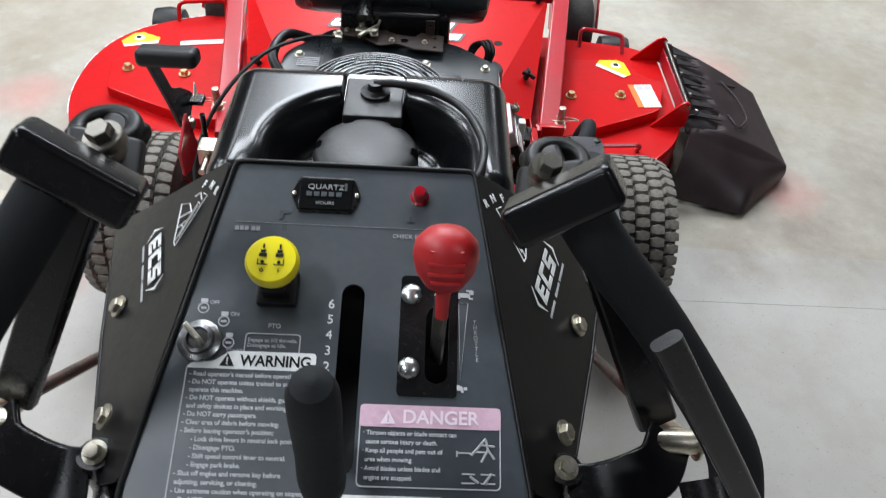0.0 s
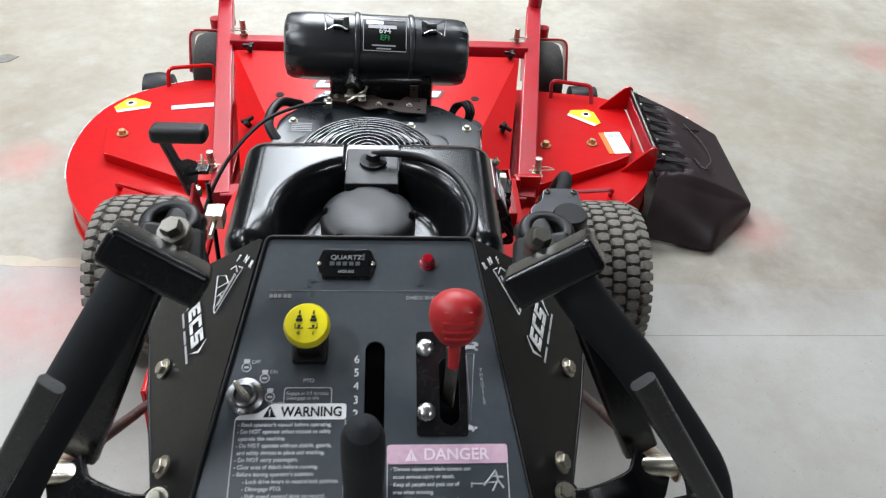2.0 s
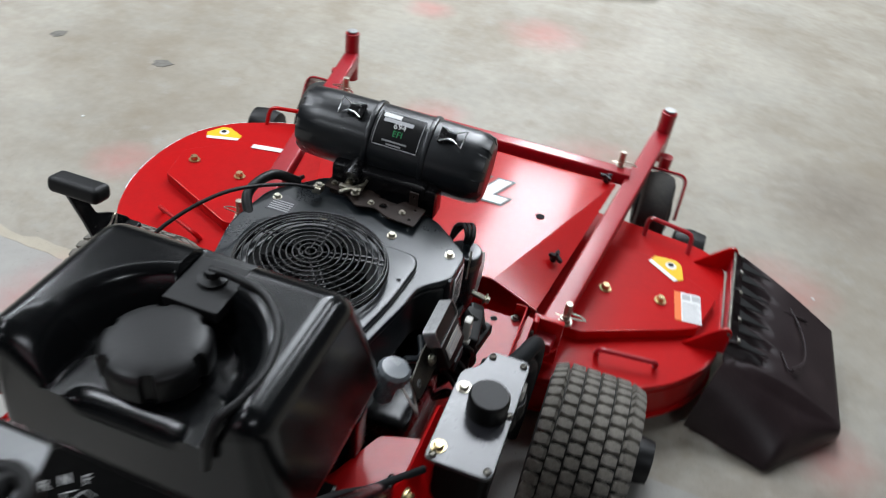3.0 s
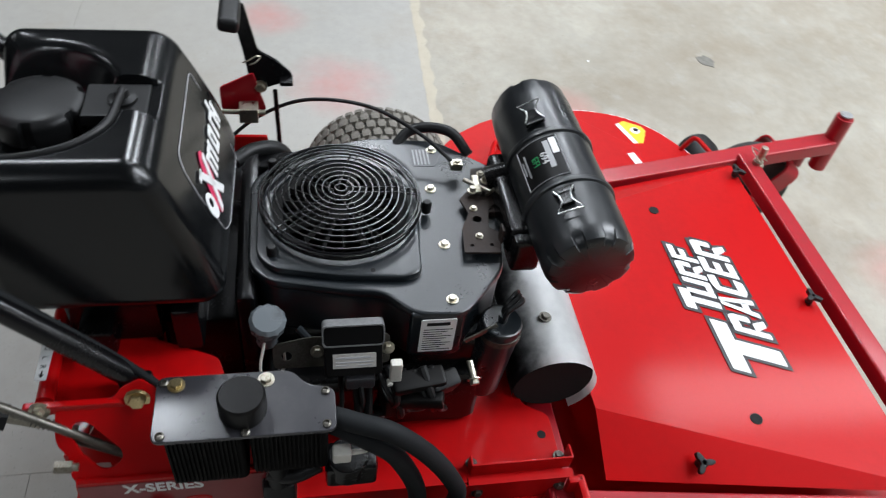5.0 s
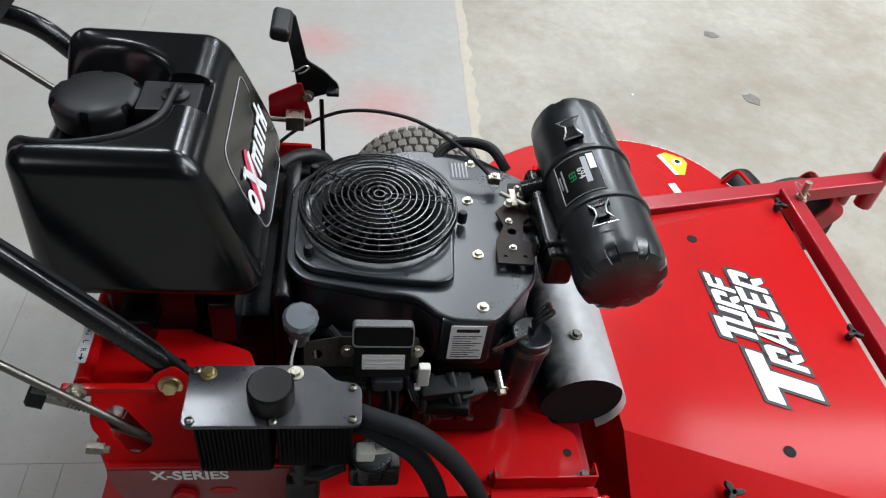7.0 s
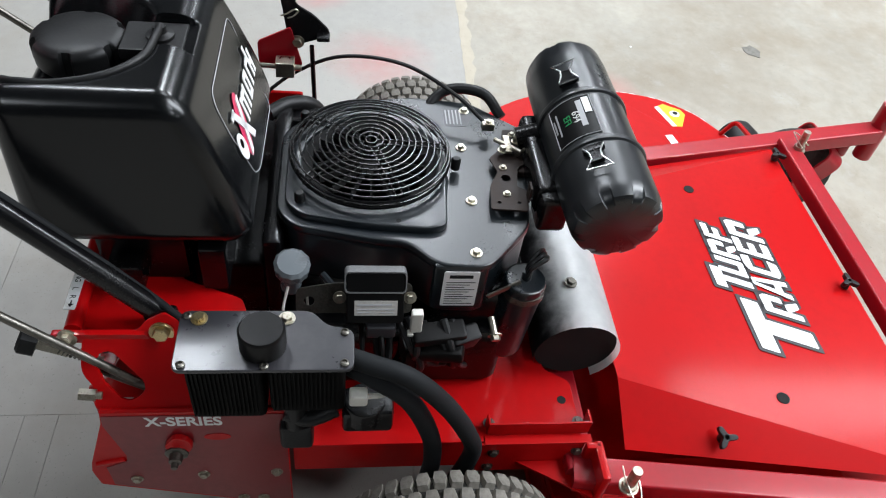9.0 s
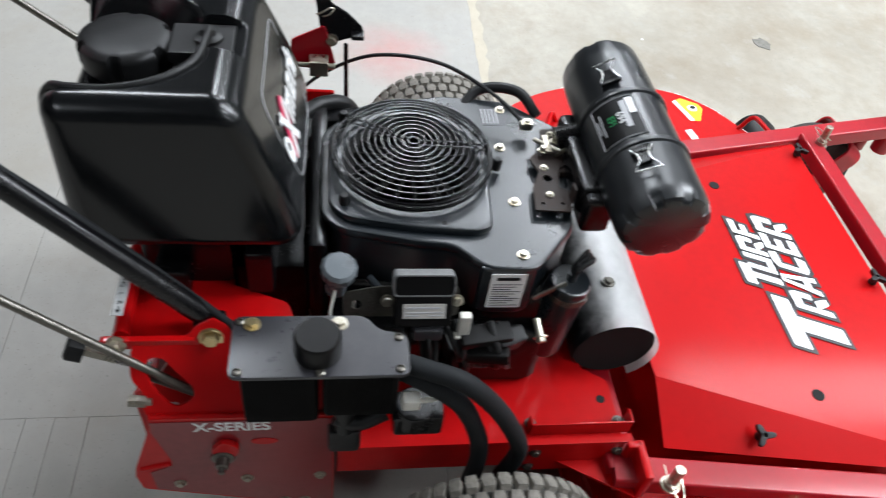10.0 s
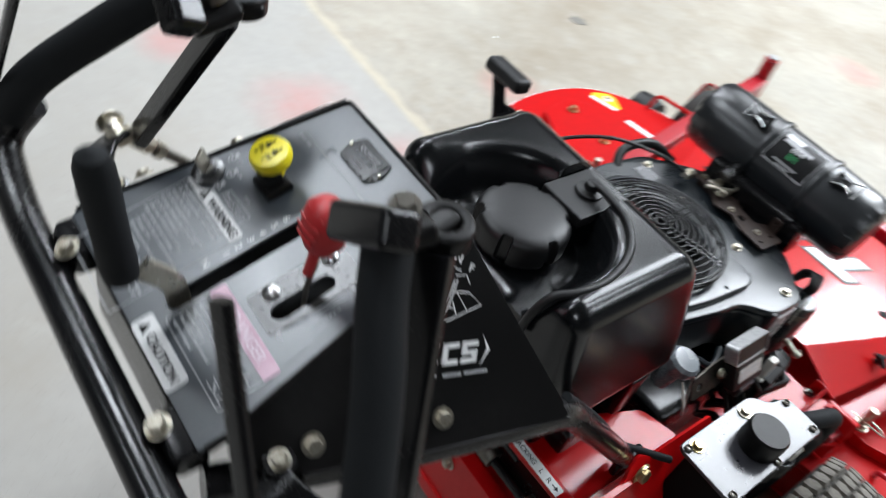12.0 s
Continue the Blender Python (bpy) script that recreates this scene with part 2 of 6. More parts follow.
def sweep(points, r, seg=12, shape=None, up=(0, 0, 1), closed=False, radii=None):
    """A tube, or a bar of a given section, along a path."""
    pts = [Vector(p) for p in points]
    bm = bmesh.new()
    sec = shape or [(r * math.cos(2 * math.pi * i / seg), r * math.sin(2 * math.pi * i / seg)) for i in range(seg)]
    rings, n = [], None
    for i, p in enumerate(pts):
        if closed:
            d = pts[(i + 1) % len(pts)] - pts[i - 1]
        else:
            d = pts[min(i + 1, len(pts) - 1)] - pts[max(i - 1, 0)]
        d.normalize()
        if n is None:
            n = Vector(up) - d * d.dot(Vector(up))
            if n.length < 1e-3:
                n = Vector((1, 0, 0)) - d * d.x
        else:
            n = n - d * d.dot(n)
        n.normalize()
        side = d.cross(n)
        k = radii[i] if radii else 1.0
        rings.append([bm.verts.new(p + side * (x * k) + n * (y * k)) for x, y in sec])
    m = len(sec)
    pairs = list(zip(rings, rings[1:])) + ([(rings[-1], rings[0])] if closed else [])
    for a, b in pairs:
        for i in range(m):
            bm.faces.new((a[i], a[(i + 1) % m], b[(i + 1) % m], b[i]))
    if not closed:
        bm.faces.new(rings[0][::-1])
        bm.faces.new(rings[-1])
    bmesh.ops.recalc_face_normals(bm, faces=bm.faces)
    return bm


def rect(w, h, r=0.004, n=3):
    """A rounded rectangle, as points round its middle."""
    out = []
    for cx, cy, a0 in ((w / 2 - r, h / 2 - r, 0), (-w / 2 + r, h / 2 - r, 90), (-w / 2 + r, -h / 2 + r, 180), (w / 2 - r, -h / 2 + r, 270)):
        for i in range(n + 1):
            a = radians(a0 + 90 * i / n)
            out.append((cx + r * math.cos(a), cy + r * math.sin(a)))
    return out


def disc(cx, cy, r, n=20):
    return [(cx + r * math.cos(2 * math.pi * i / n), cy + r * math.sin(2 * math.pi * i / n)) for i in range(n)]


def soft(poly, r, n=4):
    """A polygon with rounded corners, in 2D."""
    pts = [Vector((x, y, 0)) for x, y in poly]
    out = []
    for i, b in enumerate(pts):
        u, v = pts[i - 1] - b, pts[(i + 1) % len(pts)] - b
        k = min(r, u.length * 0.45, v.length * 0.45)
        s, e = b + u.normalized() * k, b + v.normalized() * k
        for j in range(n + 1):
            t = j / n
            p = s.lerp(b, t).lerp(b.lerp(e, t), t)
            out.append((p.x, p.y))
    return out


def plate(loops, thick, m=None, bev=0.0):
    """A plate from an outline and holes, in its own plane, extruded along its z."""
    bm = bmesh.new()
    edges = []
    for loop in loops:
        vs = [bm.verts.new((x, y, 0)) for x, y in loop]
        edges += [bm.edges.new((vs[i - 1], vs[i])) for i in range(len(vs))]
    if len(loops) == 1:
        bm.faces.new(list(bm.verts))
    else:
        bmesh.ops.triangle_fill(bm, use_beauty=True, use_dissolve=False, edges=edges)
    top = bmesh.ops.extrude_face_region(bm, geom=list(bm.faces))
    bmesh.ops.translate(bm, vec=(0, 0, thick), verts=[v for v in top["geom"] if isinstance(v, bmesh.types.BMVert)])
    bmesh.ops.recalc_face_normals(bm, faces=bm.faces)
    if bev:
        rim = [e for e in bm.edges if len(e.link_faces) == 2 and e.calc_face_angle(0) > 1.2 and abs(e.verts[0].co.z - e.verts[1].co.z) < 1e-6]
        bmesh.ops.bevel(bm, geom=rim, offset=bev, segments=2, profile=0.5, affect="EDGES")
    return moved(bm, m) if m else bm


def frame_of(o, x, y):
    """A matrix with its origin at o, its x towards x and its y near y."""
    o = Vector(o)
    ex = (Vector(x) - o).normalized()
    ey = Vector(y) - o
    ez = ex.cross(ey).normalized()
    ey = ez.cross(ex)
    m = Matrix((ex, ey, ez)).transposed().to_4x4()
    m.translation = o
    return m


def flat(points, m):
    """World points, as seen in the plane of m."""
    inv = m.inverted()
    return [tuple((inv @ Vector(p))[:2]) for p in points]


def bolt(p, n, r=0.008, h=0.006, washer=True):
    """A hexagon bolt head on its washer, standing on p along n."""
    p, n = Vector(p), Vector(n).normalized()
    m, _ = aim(p, p + n)
    some = [lathe([(r, 0), (r, h * 0.8), (r * 0.86, h)], m @ Matrix.Translation((0, 0, 0.0015)), 6)]
    if washer:
        some.append(lathe([(r * 1.45, 0), (r * 1.45, 0.0018)], m, 16))
    return join(*some)


def letters(name, body, size, m, mat, parent, align="LEFT", thick=0.0003, shear=0.0, wide=1.0, label="", bold=0.0):
    cu = bpy.data.curves.new("text", "FONT")
    cu.body, cu.size, cu.align_x, cu.extrude, cu.shear, cu.offset = body, size, align, thick, shear, bold
    tmp = bpy.data.objects.new("text", cu)
    me = bpy.data.meshes.new_from_object(tmp)
    bpy.data.objects.remove(tmp)
    bpy.data.curves.remove(cu)
    me.name = name
    me.transform(m @ Matrix.Diagonal((wide, 1, 1, 1)))
    me.materials.clear()
    me.materials.append(mat)
    return part(name, me, mat, parent, label)


def bars(spec, m, thick=0.0005):
    """Flat bars (x, y, width, height) in the plane of m."""
    return join(*[plate([[(x, y), (x + w, y), (x + w, y + h), (x, y + h)]], thick, m) for x, y, w, h in spec])


def thing(name, base, label, category, group="", kind=""):
    e = new(name)
    e.location = base
    e["base"] = base
    e.empty_display_size = 0.05
    return tagged(e, label, category, group, kind)

# ---- the hall ----


SPRAY = [(-1.25, 1.48, 0.30), (-1.68, 1.25, 0.22), (1.13, 1.96, 0.20), (2.11, 3.08, 0.25), (-0.10, 4.08, 0.35), (-0.69, 4.06, 0.22), (-1.12, 2.24, 0.20), (-0.85, 1.59, 0.34), (-1.21, 0.11, 0.18), (1.02, 2.58, 0.30), (0.35, 3.0, 0.35), (-0.3, 3.05, 0.25)]


# brown grime in the concrete, with the deflector's soft shadow painted into it
GRIME_SHADE = [(1.15, 1.78, 0.42), (1.55, 1.95, 0.55), (0.92, 1.66, 0.22), (2.1, 2.3, 0.6), (1.25, 3.2, 0.5)]


def tint_clouds(m, out, clouds, tint, most):
    """Soft clouds of tint on the concrete: paint mist, or grime with painted shadow."""
    c = node(m, "ShaderNodeTexCoord")
    cloud = noise_node(m, 7.0, 6.0, 0.72)
    total = None
    for x, y, r in clouds:
        off = node(m, "ShaderNodeVectorMath")
        off.operation = "DISTANCE"
        wire(m, c.outputs["Object"], off.inputs[0])
        off.inputs[1].default_value = (x, y, 0)
        fall = node(m, "ShaderNodeMapRange")
        fall.interpolation_type = "SMOOTHSTEP"
        wire(m, off.outputs["Value"], fall.inputs["Value"])
        fall.inputs["From Min"].default_value, fall.inputs["From Max"].default_value = r, 0.0
        if total is None:
            total = fall.outputs[0]
        else:
            add = node(m, "ShaderNodeMath")
            add.operation = "MAXIMUM"
            wire(m, total, add.inputs[0])
            wire(m, fall.outputs[0], add.inputs[1])
            total = add.outputs[0]
    mul = node(m, "ShaderNodeMath")
    mul.operation = "MULTIPLY"
    wire(m, total, mul.inputs[0])
    wire(m, cloud.outputs["Fac"], mul.inputs[1])
    f = ramp(m, mul.outputs[0], [(0.12, (0, 0, 0)), (0.62, (most, most, most))])
    return mix(m, f.outputs[0], out, tint)


def floor_material(name, colour, other, stain):
    m = worn(name, colour, other, (0.42, 0.62), big=1.1, small=24, bump=0.06, depth=0.001, amount=(0.35, 0.75), spec=0.25)
    b = m.node_tree.nodes["Principled BSDF"]
    base = b.inputs["Base Color"].links[0].from_socket
    n3 = noise_node(m, 0.9, 7.0, 0.68)
    dirt = ramp(m, n3.outputs["Fac"], [(0.44, (0, 0, 0)), (0.68, (1, 1, 1))])
    out = mix(m, dirt.outputs[0], base, stain)
    n4 = noise_node(m, 3.4, 8.0, 0.72)
    blot = ramp(m, n4.outputs["Fac"], [(0.50, (0, 0, 0)), (0.70, (0.55, 0.55, 0.55))])
    out = mix(m, blot.outputs[0], out, (stain[0] * 0.92, stain[1] * 0.88, stain[2] * 0.82))
    n5 = noise_node(m, 6.0, 6.0, 0.7)
    pale = ramp(m, n5.outputs["Fac"], [(0.58, (0, 0, 0)), (0.74, (0.5, 0.5, 0.5))])
    out = mix(m, pale.outputs[0], out, (0.41, 0.40, 0.37))
    speck = noise_node(m, 160, 2.0)
    dots = ramp(m, speck.outputs["Fac"], [(0.64, (0, 0, 0)), (0.74, (0.6, 0.6, 0.6))])
    out = mix(m, dots.outputs[0], out, (0.16, 0.15, 0.13))
    out = tint_clouds(m, out, GRIME_SHADE, (0.17, 0.14, 0.11), 0.75)
    out = tint_clouds(m, out, SPRAY, (0.50, 0.15, 0.14), 0.48)
    wire(m, out, b.inputs["Base Color"])
    return m


TAN = floor_material("tan_concrete", (0.375, 0.347, 0.292), (0.285, 0.27, 0.232), (0.235, 0.20, 0.152))
PALE = floor_material("grey_concrete", (0.355, 0.341, 0.314), (0.30, 0.291, 0.27), (0.315, 0.297, 0.265))
JOINT = worn("joint_filler", (0.46, 0.40, 0.30), (0.33, 0.28, 0.20), (0.7, 0.9), big=9, small=80, bump=0.4, depth=0.003)
SEAM = floor_material("mortar_seam", (0.44, 0.39, 0.31), (0.37, 0.33, 0.26), (0.40, 0.36, 0.29))
WALL = worn("painted_block_wall", (0.16, 0.16, 0.165), (0.12, 0.12, 0.125), (0.6, 0.8), big=2, small=30, bump=0.2)
CEILING = worn("grey_steel_ceiling", (0.09, 0.09, 0.095), (0.07, 0.07, 0.075), (0.5, 0.7), big=2, small=30, bump=0.05)

X0, X1, Y0, Y1 = -13.0, 9.0, -6.0, 17.0
floor = part("floor", box(((X0 + X1) / 2, (Y0 + Y1) / 2, -0.106), (X1 - X0, Y1 - Y0, 0.2), 0), JOINT, None)
tagged(floor, "worn concrete slab floor with cut joints", "floor", kind="structure")


def seam_y(x):
    """The joint between the two pours runs slightly askew."""
    return 1.731 - 0.033 * x


def quad_slab(x0, x1, y0, y1, mat, g=0.0005):
    """A slab whose sides may follow the askew joint (y given as a number or as a function of x)."""
    ya, yb = [(f(x0), f(x1)) if callable(f) else (f, f) for f in (y0, y1)]
    ga, gb = (0.00005 if callable(f) else g for f in (y0, y1))
    pts = [(x0 + g, ya[0] + ga), (x1 - g, ya[1] + ga), (x1 - g, yb[1] - gb), (x0 + g, yb[0] - gb)]
    return part("slab", plate([pts], 0.006, Matrix.Translation((0, 0, -0.006))), mat, floor)


quad_slab(X0, X1, seam_y, Y1, TAN)
seam_rng = random.Random(8)
xs = [0.25 - 0.035 * i for i in range(120)] + [X0]
near = [(x, seam_y(x) - 0.002 + seam_rng.uniform(-0.003, 0.003)) for x in xs]
far = [(x, seam_y(x) + 0.032 + seam_rng.uniform(-0.012, 0.010)) for x in xs]
part("joint_strip", plate([near[::-1] + far], 0.0028, Matrix.Translation((0, 0, -0.0022))), SEAM, floor)
quad_slab(X0, 0.10, 0.592, seam_y, PALE)
quad_slab(X0, 0.10, Y0, 0.592, PALE)
quad_slab(3.0, X1, Y0, seam_y, PALE)
for y0, y1 in ((1.515, seam_y), (0.80, 1.515), (0.735, 0.80), (0.68, 0.735), (0.592, 0.68), (Y0, 0.592)):
    quad_slab(0.10, 3.0, y0, y1, PALE)

T = 0.2
for nm, c, s in (("wall_north", ((X0 + X1) / 2, Y1 + T / 2, CEIL / 2), (X1 - X0 + 2 * T, T, CEIL)), ("wall_south", ((X0 + X1) / 2, Y0 - T / 2, CEIL / 2), (X1 - X0 + 2 * T, T, CEIL)),
                 ("wall_west", (X0 - T / 2, (Y0 + Y1) / 2, CEIL / 2), (T, Y1 - Y0, CEIL)), ("wall_east", (X1 + T / 2, (Y0 + Y1) / 2, CEIL / 2), (T, Y1 - Y0, CEIL))):
    tagged(part(nm, box(c, s, 0), WALL, None), "plain painted hall wall", "wall", kind="structure")
tagged(part("ceiling", box(((X0 + X1) / 2, (Y0 + Y1) / 2, CEIL + 0.1), (X1 - X0 + 2 * T, Y1 - Y0 + 2 * T, 0.2), 0), CEILING, None), "dark grey steel hall ceiling", "ceiling", kind="structure")

LAMPBODY = material("white_lamp_housing", (0.7, 0.7, 0.7), 0.5)
for x, y, watts, wide, long in LAMPS:
    lamp = thing("ceiling_lamp", (x, y, CEIL), "white panel lamp fixed to the ceiling", "ceiling lamp", "rows of ceiling lamps")
    part("housing", box((x, y, CEIL - 0.03), (wide + 0.08, long + 0.08, 0.056), 0.008), LAMPBODY, lamp)
    area = bpy.data.lights.new("lamp_light", "AREA")
    area.shape, area.size, area.size_y, area.energy, area.color = "RECTANGLE", wide, long, watts, LAMP_COLOUR
    lo = new("lamp_light", area)
    lo.location = (x, y, CEIL - 0.065)

# ---- the mower ----
mower = thing("walk_behind_mower", (0, 1.6, 0), "red and black commercial walk-behind lawn mower on a concrete floor", "lawn mower")
CX = 0.0145  # middle of the control tower


def mirror(bm, cx=CX):
    return moved(bm, Matrix.Translation((2 * cx, 0, 0)) @ Matrix.Diagonal((-1, 1, 1, 1)))


def grow(points, cx, cy, k):
    return [(cx + (x - cx) * k, cy + (y - cy) * k) for x, y in points]


# -- cutting deck: one pressed shell with rounded lobes and a raised middle --
def deck_outline():
    left = [(-0.50, 2.52), (-0.66, 2.475), (-0.785, 2.40), (-0.855, 2.31), (-0.885, 2.20), (-0.888, 2.08), (-0.872, 1.98), (-0.83, 1.87), (-0.765, 1.775), (-0.67, 1.70), (-0.55, 1.685)]
    back = [(-0.36, 1.70), (0.0, 1.72), (0.36, 1.74), (0.50, 1.765)]
    right = [(0.60, 1.80), (0.69, 1.855), (0.765, 1.94), (0.80, 2.02), (0.80, 2.38), (0.74, 2.435), (0.50, 2.47)]
    return soft(left + back + right, 0.04, 3)


OUT = deck_outline()
deck = part("cutting_deck", plate([OUT], 0.02, Matrix.Translation((0, 0, 0.142)), 0.006), RED, mower, "glossy red pressed steel mowing deck")
skirt_in = grow(OUT, -0.03, 2.1, 0.992)
part("deck_skirt", plate([OUT, skirt_in], 0.09, Matrix.Translation((0, 0, 0.053))), RED, deck)
part("deck_rim", sweep([(x, y, 0.055) for x, y in grow(OUT, -0.03, 2.1, 1.004)], 0.006, 6, closed=True), RED, deck)
# raised platforms over the outer spindles
RISE_L = [(-0.40, 2.30), (-0.66, 2.29), (-0.80, 2.15), (-0.775, 2.022), (-0.52, 1.90), (-0.40, 1.90)]
RISE_R = [(0.33, 2.30), (0.62, 2.29), (0.775, 2.185), (0.735, 2.05), (0.690, 2.022), (0.455, 1.905), (0.33, 1.91)]
part("deck_platform", plate([soft(RISE_L, 0.008)], 0.032, Matrix.Translation((0, 0, 0.161)), 0.004), RED, deck)
part("deck_platform", plate([soft(RISE_R, 0.008)], 0.032, Matrix.Translation((0, 0, 0.161)), 0.004), RED, deck)
for x, y in ((-0.742, 2.113), (-0.585, 2.099)):
    part("deck_bolt", join(bolt((x, y, 0.195), (0, 0, 1), 0.011, 0.012), cyl((x, y, 0.17), (x, y, 0.205), 0.006)), GOLD, deck)
for x, y in ((0.632, 2.107), (0.490, 2.092)):
    part("deck_bolt", join(bolt((x, y, 0.195), (0, 0, 1), 0.011, 0.012), cyl((x, y, 0.17), (x, y, 0.205), 0.006)), GOLD, deck)


for i in range(3, 27):
    if i % 4 == 3:
        continue
    a, b = Vector((*OUT[i], 0.158)), Vector((*OUT[i + 1], 0.158))
    if (b - a).length > 0.004:
        part("worn_edge", sweep([a.lerp(b, 0.1), a.lerp(b, 0.85)], 0.0022, 5), WHITE, deck)


def lift_handle(a, b, h, inward):
    p, q = Vector(a), Vector(b)
    up = Vector((0, 0, h)) + Vector(inward)
    return sweep(rounded([p, p + up, q + up, q], 0.02), 0.0065, 8)


part("lift_handle", lift_handle((-0.69, 2.44, 0.16), (-0.55, 2.47, 0.16), 0.05, (0, 0.03, 0)), RED, deck)
part("lift_handle", lift_handle((0.56, 2.42, 0.16), (0.69, 2.39, 0.16), 0.05, (0, 0.03, 0)), DARKRED, deck)
part("lift_handle", lift_handle((-0.70, 1.90, 0.16), (-0.55, 1.84, 0.16), 0.035, (0, -0.02, 0)), RED, deck)
part("lift_handle", lift_handle((0.51, 1.885, 0.16), (0.65, 1.90, 0.16), 0.035, (0, -0.02, 0)), DARKRED, deck)

# anti-scalp rollers
for x, y in ((-0.76, 2.56), (0.70, 2.54)):
    part("scalp_roller", lathe([(0.02, -0.05), (0.055, -0.045), (0.062, 0), (0.055, 0.045), (0.02, 0.05)], Matrix.Translation((x, y, 0.075)) @ pose(0, 0, 0, 0, 90, 0), 24), RUBBER, deck, "grey plastic roller")
part("rear_roller", lathe([(0.02, -0.04), (0.05, -0.035), (0.055, 0), (0.05, 0.035), (0.02, 0.04)], pose(0.655, 1.70, 0.06, 0, 90, 0), 20), RUBBER, deck, "black rubber roller")

# warning decals on the deck
def tri_decal(c, turn, k=1.0):
    m = Matrix.Translation(c) @ pose(0, 0, 0, 0, 0, turn) @ Matrix.Scale(k, 4)
    y = part("yellow_decal", plate([[(-0.045, -0.03), (0.05, -0.03), (0.058, 0.0), (0.012, 0.042), (-0.012, 0.042), (-0.052, 0.005)]], 0.0008, m), YDECAL, deck, "yellow warning decal with a white strip")
    part("decal_strip", plate([[(-0.045, -0.03), (0.05, -0.03), (0.053, -0.016), (-0.048, -0.016)]], 0.0012, m), WHITE, y)
    part("decal_mark", join(plate([disc(0.0, 0.012, 0.015)], 0.0013, m)), WHITE, y)
    part("decal_mark", join(plate([disc(-0.002, 0.015, 0.008)], 0.0018, m)), HOLE, y)


tri_decal((-0.775, 2.318, 0.1625), 18)
tri_decal((0.637, 2.256, 0.1945), -38)
part("white_decal", plate([[(-0.075, -0.011), (0.075, -0.011), (0.075, 0.011), (-0.075, 0.011)]], 0.0008, pose(-0.562, 2.272, 0.1945, 0, 0, 11)), WHITE, deck, "white strip decal with tiny print")
DM = pose(0.703, 2.113, 0.1940, 0, 0, 6)
od = part("orange_decal", plate([[(-0.034, -0.056), (-0.017, -0.056), (-0.017, 0.056), (-0.034, 0.056)]], 0.0008, DM), ORANGE, deck, "orange and white instruction decal")
part("decal_panel", plate([[(-0.017, -0.056), (0.034, -0.056), (0.034, 0.056), (-0.017, 0.056)]], 0.0008, DM), WHITE, od)
for i in range(8):
    part("decal_print", bars([(-0.014, -0.050 + 0.009 * i, 0.046 - 0.004 * (i % 3), 0.003)], DM @ Matrix.Translation((0, 0, 0.0009))), GREY, od)
for x in (-0.014, 0.011):
    part("decal_picture", bars([(x, 0.028, 0.021, 0.022)], DM @ Matrix.Translation((0, 0, 0.0009))), GREY, od)

# -- discharge opening and deflector on the right --
tab = [(0, 0), (0.105, 0), (0.108, 0.075), (0.095, 0.084), (0.080, 0.078)]
hinge = part("chute_bracket", plate([soft(tab, 0.012)], 0.006, frame_of((0.705, 2.365, 0.158), (0.83, 2.372, 0.158), (0.705, 2.365, 0.3))), RED, deck, "red folded hinge bracket")
part("chute_bracket", plate([soft(tab, 0.012)], 0.006, frame_of((0.700, 2.015, 0.158), (0.83, 2.030, 0.158), (0.700, 2.015, 0.3))), RED, deck, "red folded hinge bracket")
part("hinge_rod", cyl((0.800, 2.015, 0.226), (0.806, 2.385, 0.228), 0.0045, seg=12), STEEL, hinge)
part("hinge_plate", box((0.806, 2.20, 0.182), (0.006, 0.36, 0.045), 0.002), DARKRED, hinge)
for y in (2.03, 2.11, 2.22, 2.31, 2.38):
    part("hinge_bolt", bolt((0.828, y, 0.205), (1, 0, 0.4), 0.007, 0.006), STEEL, hinge)


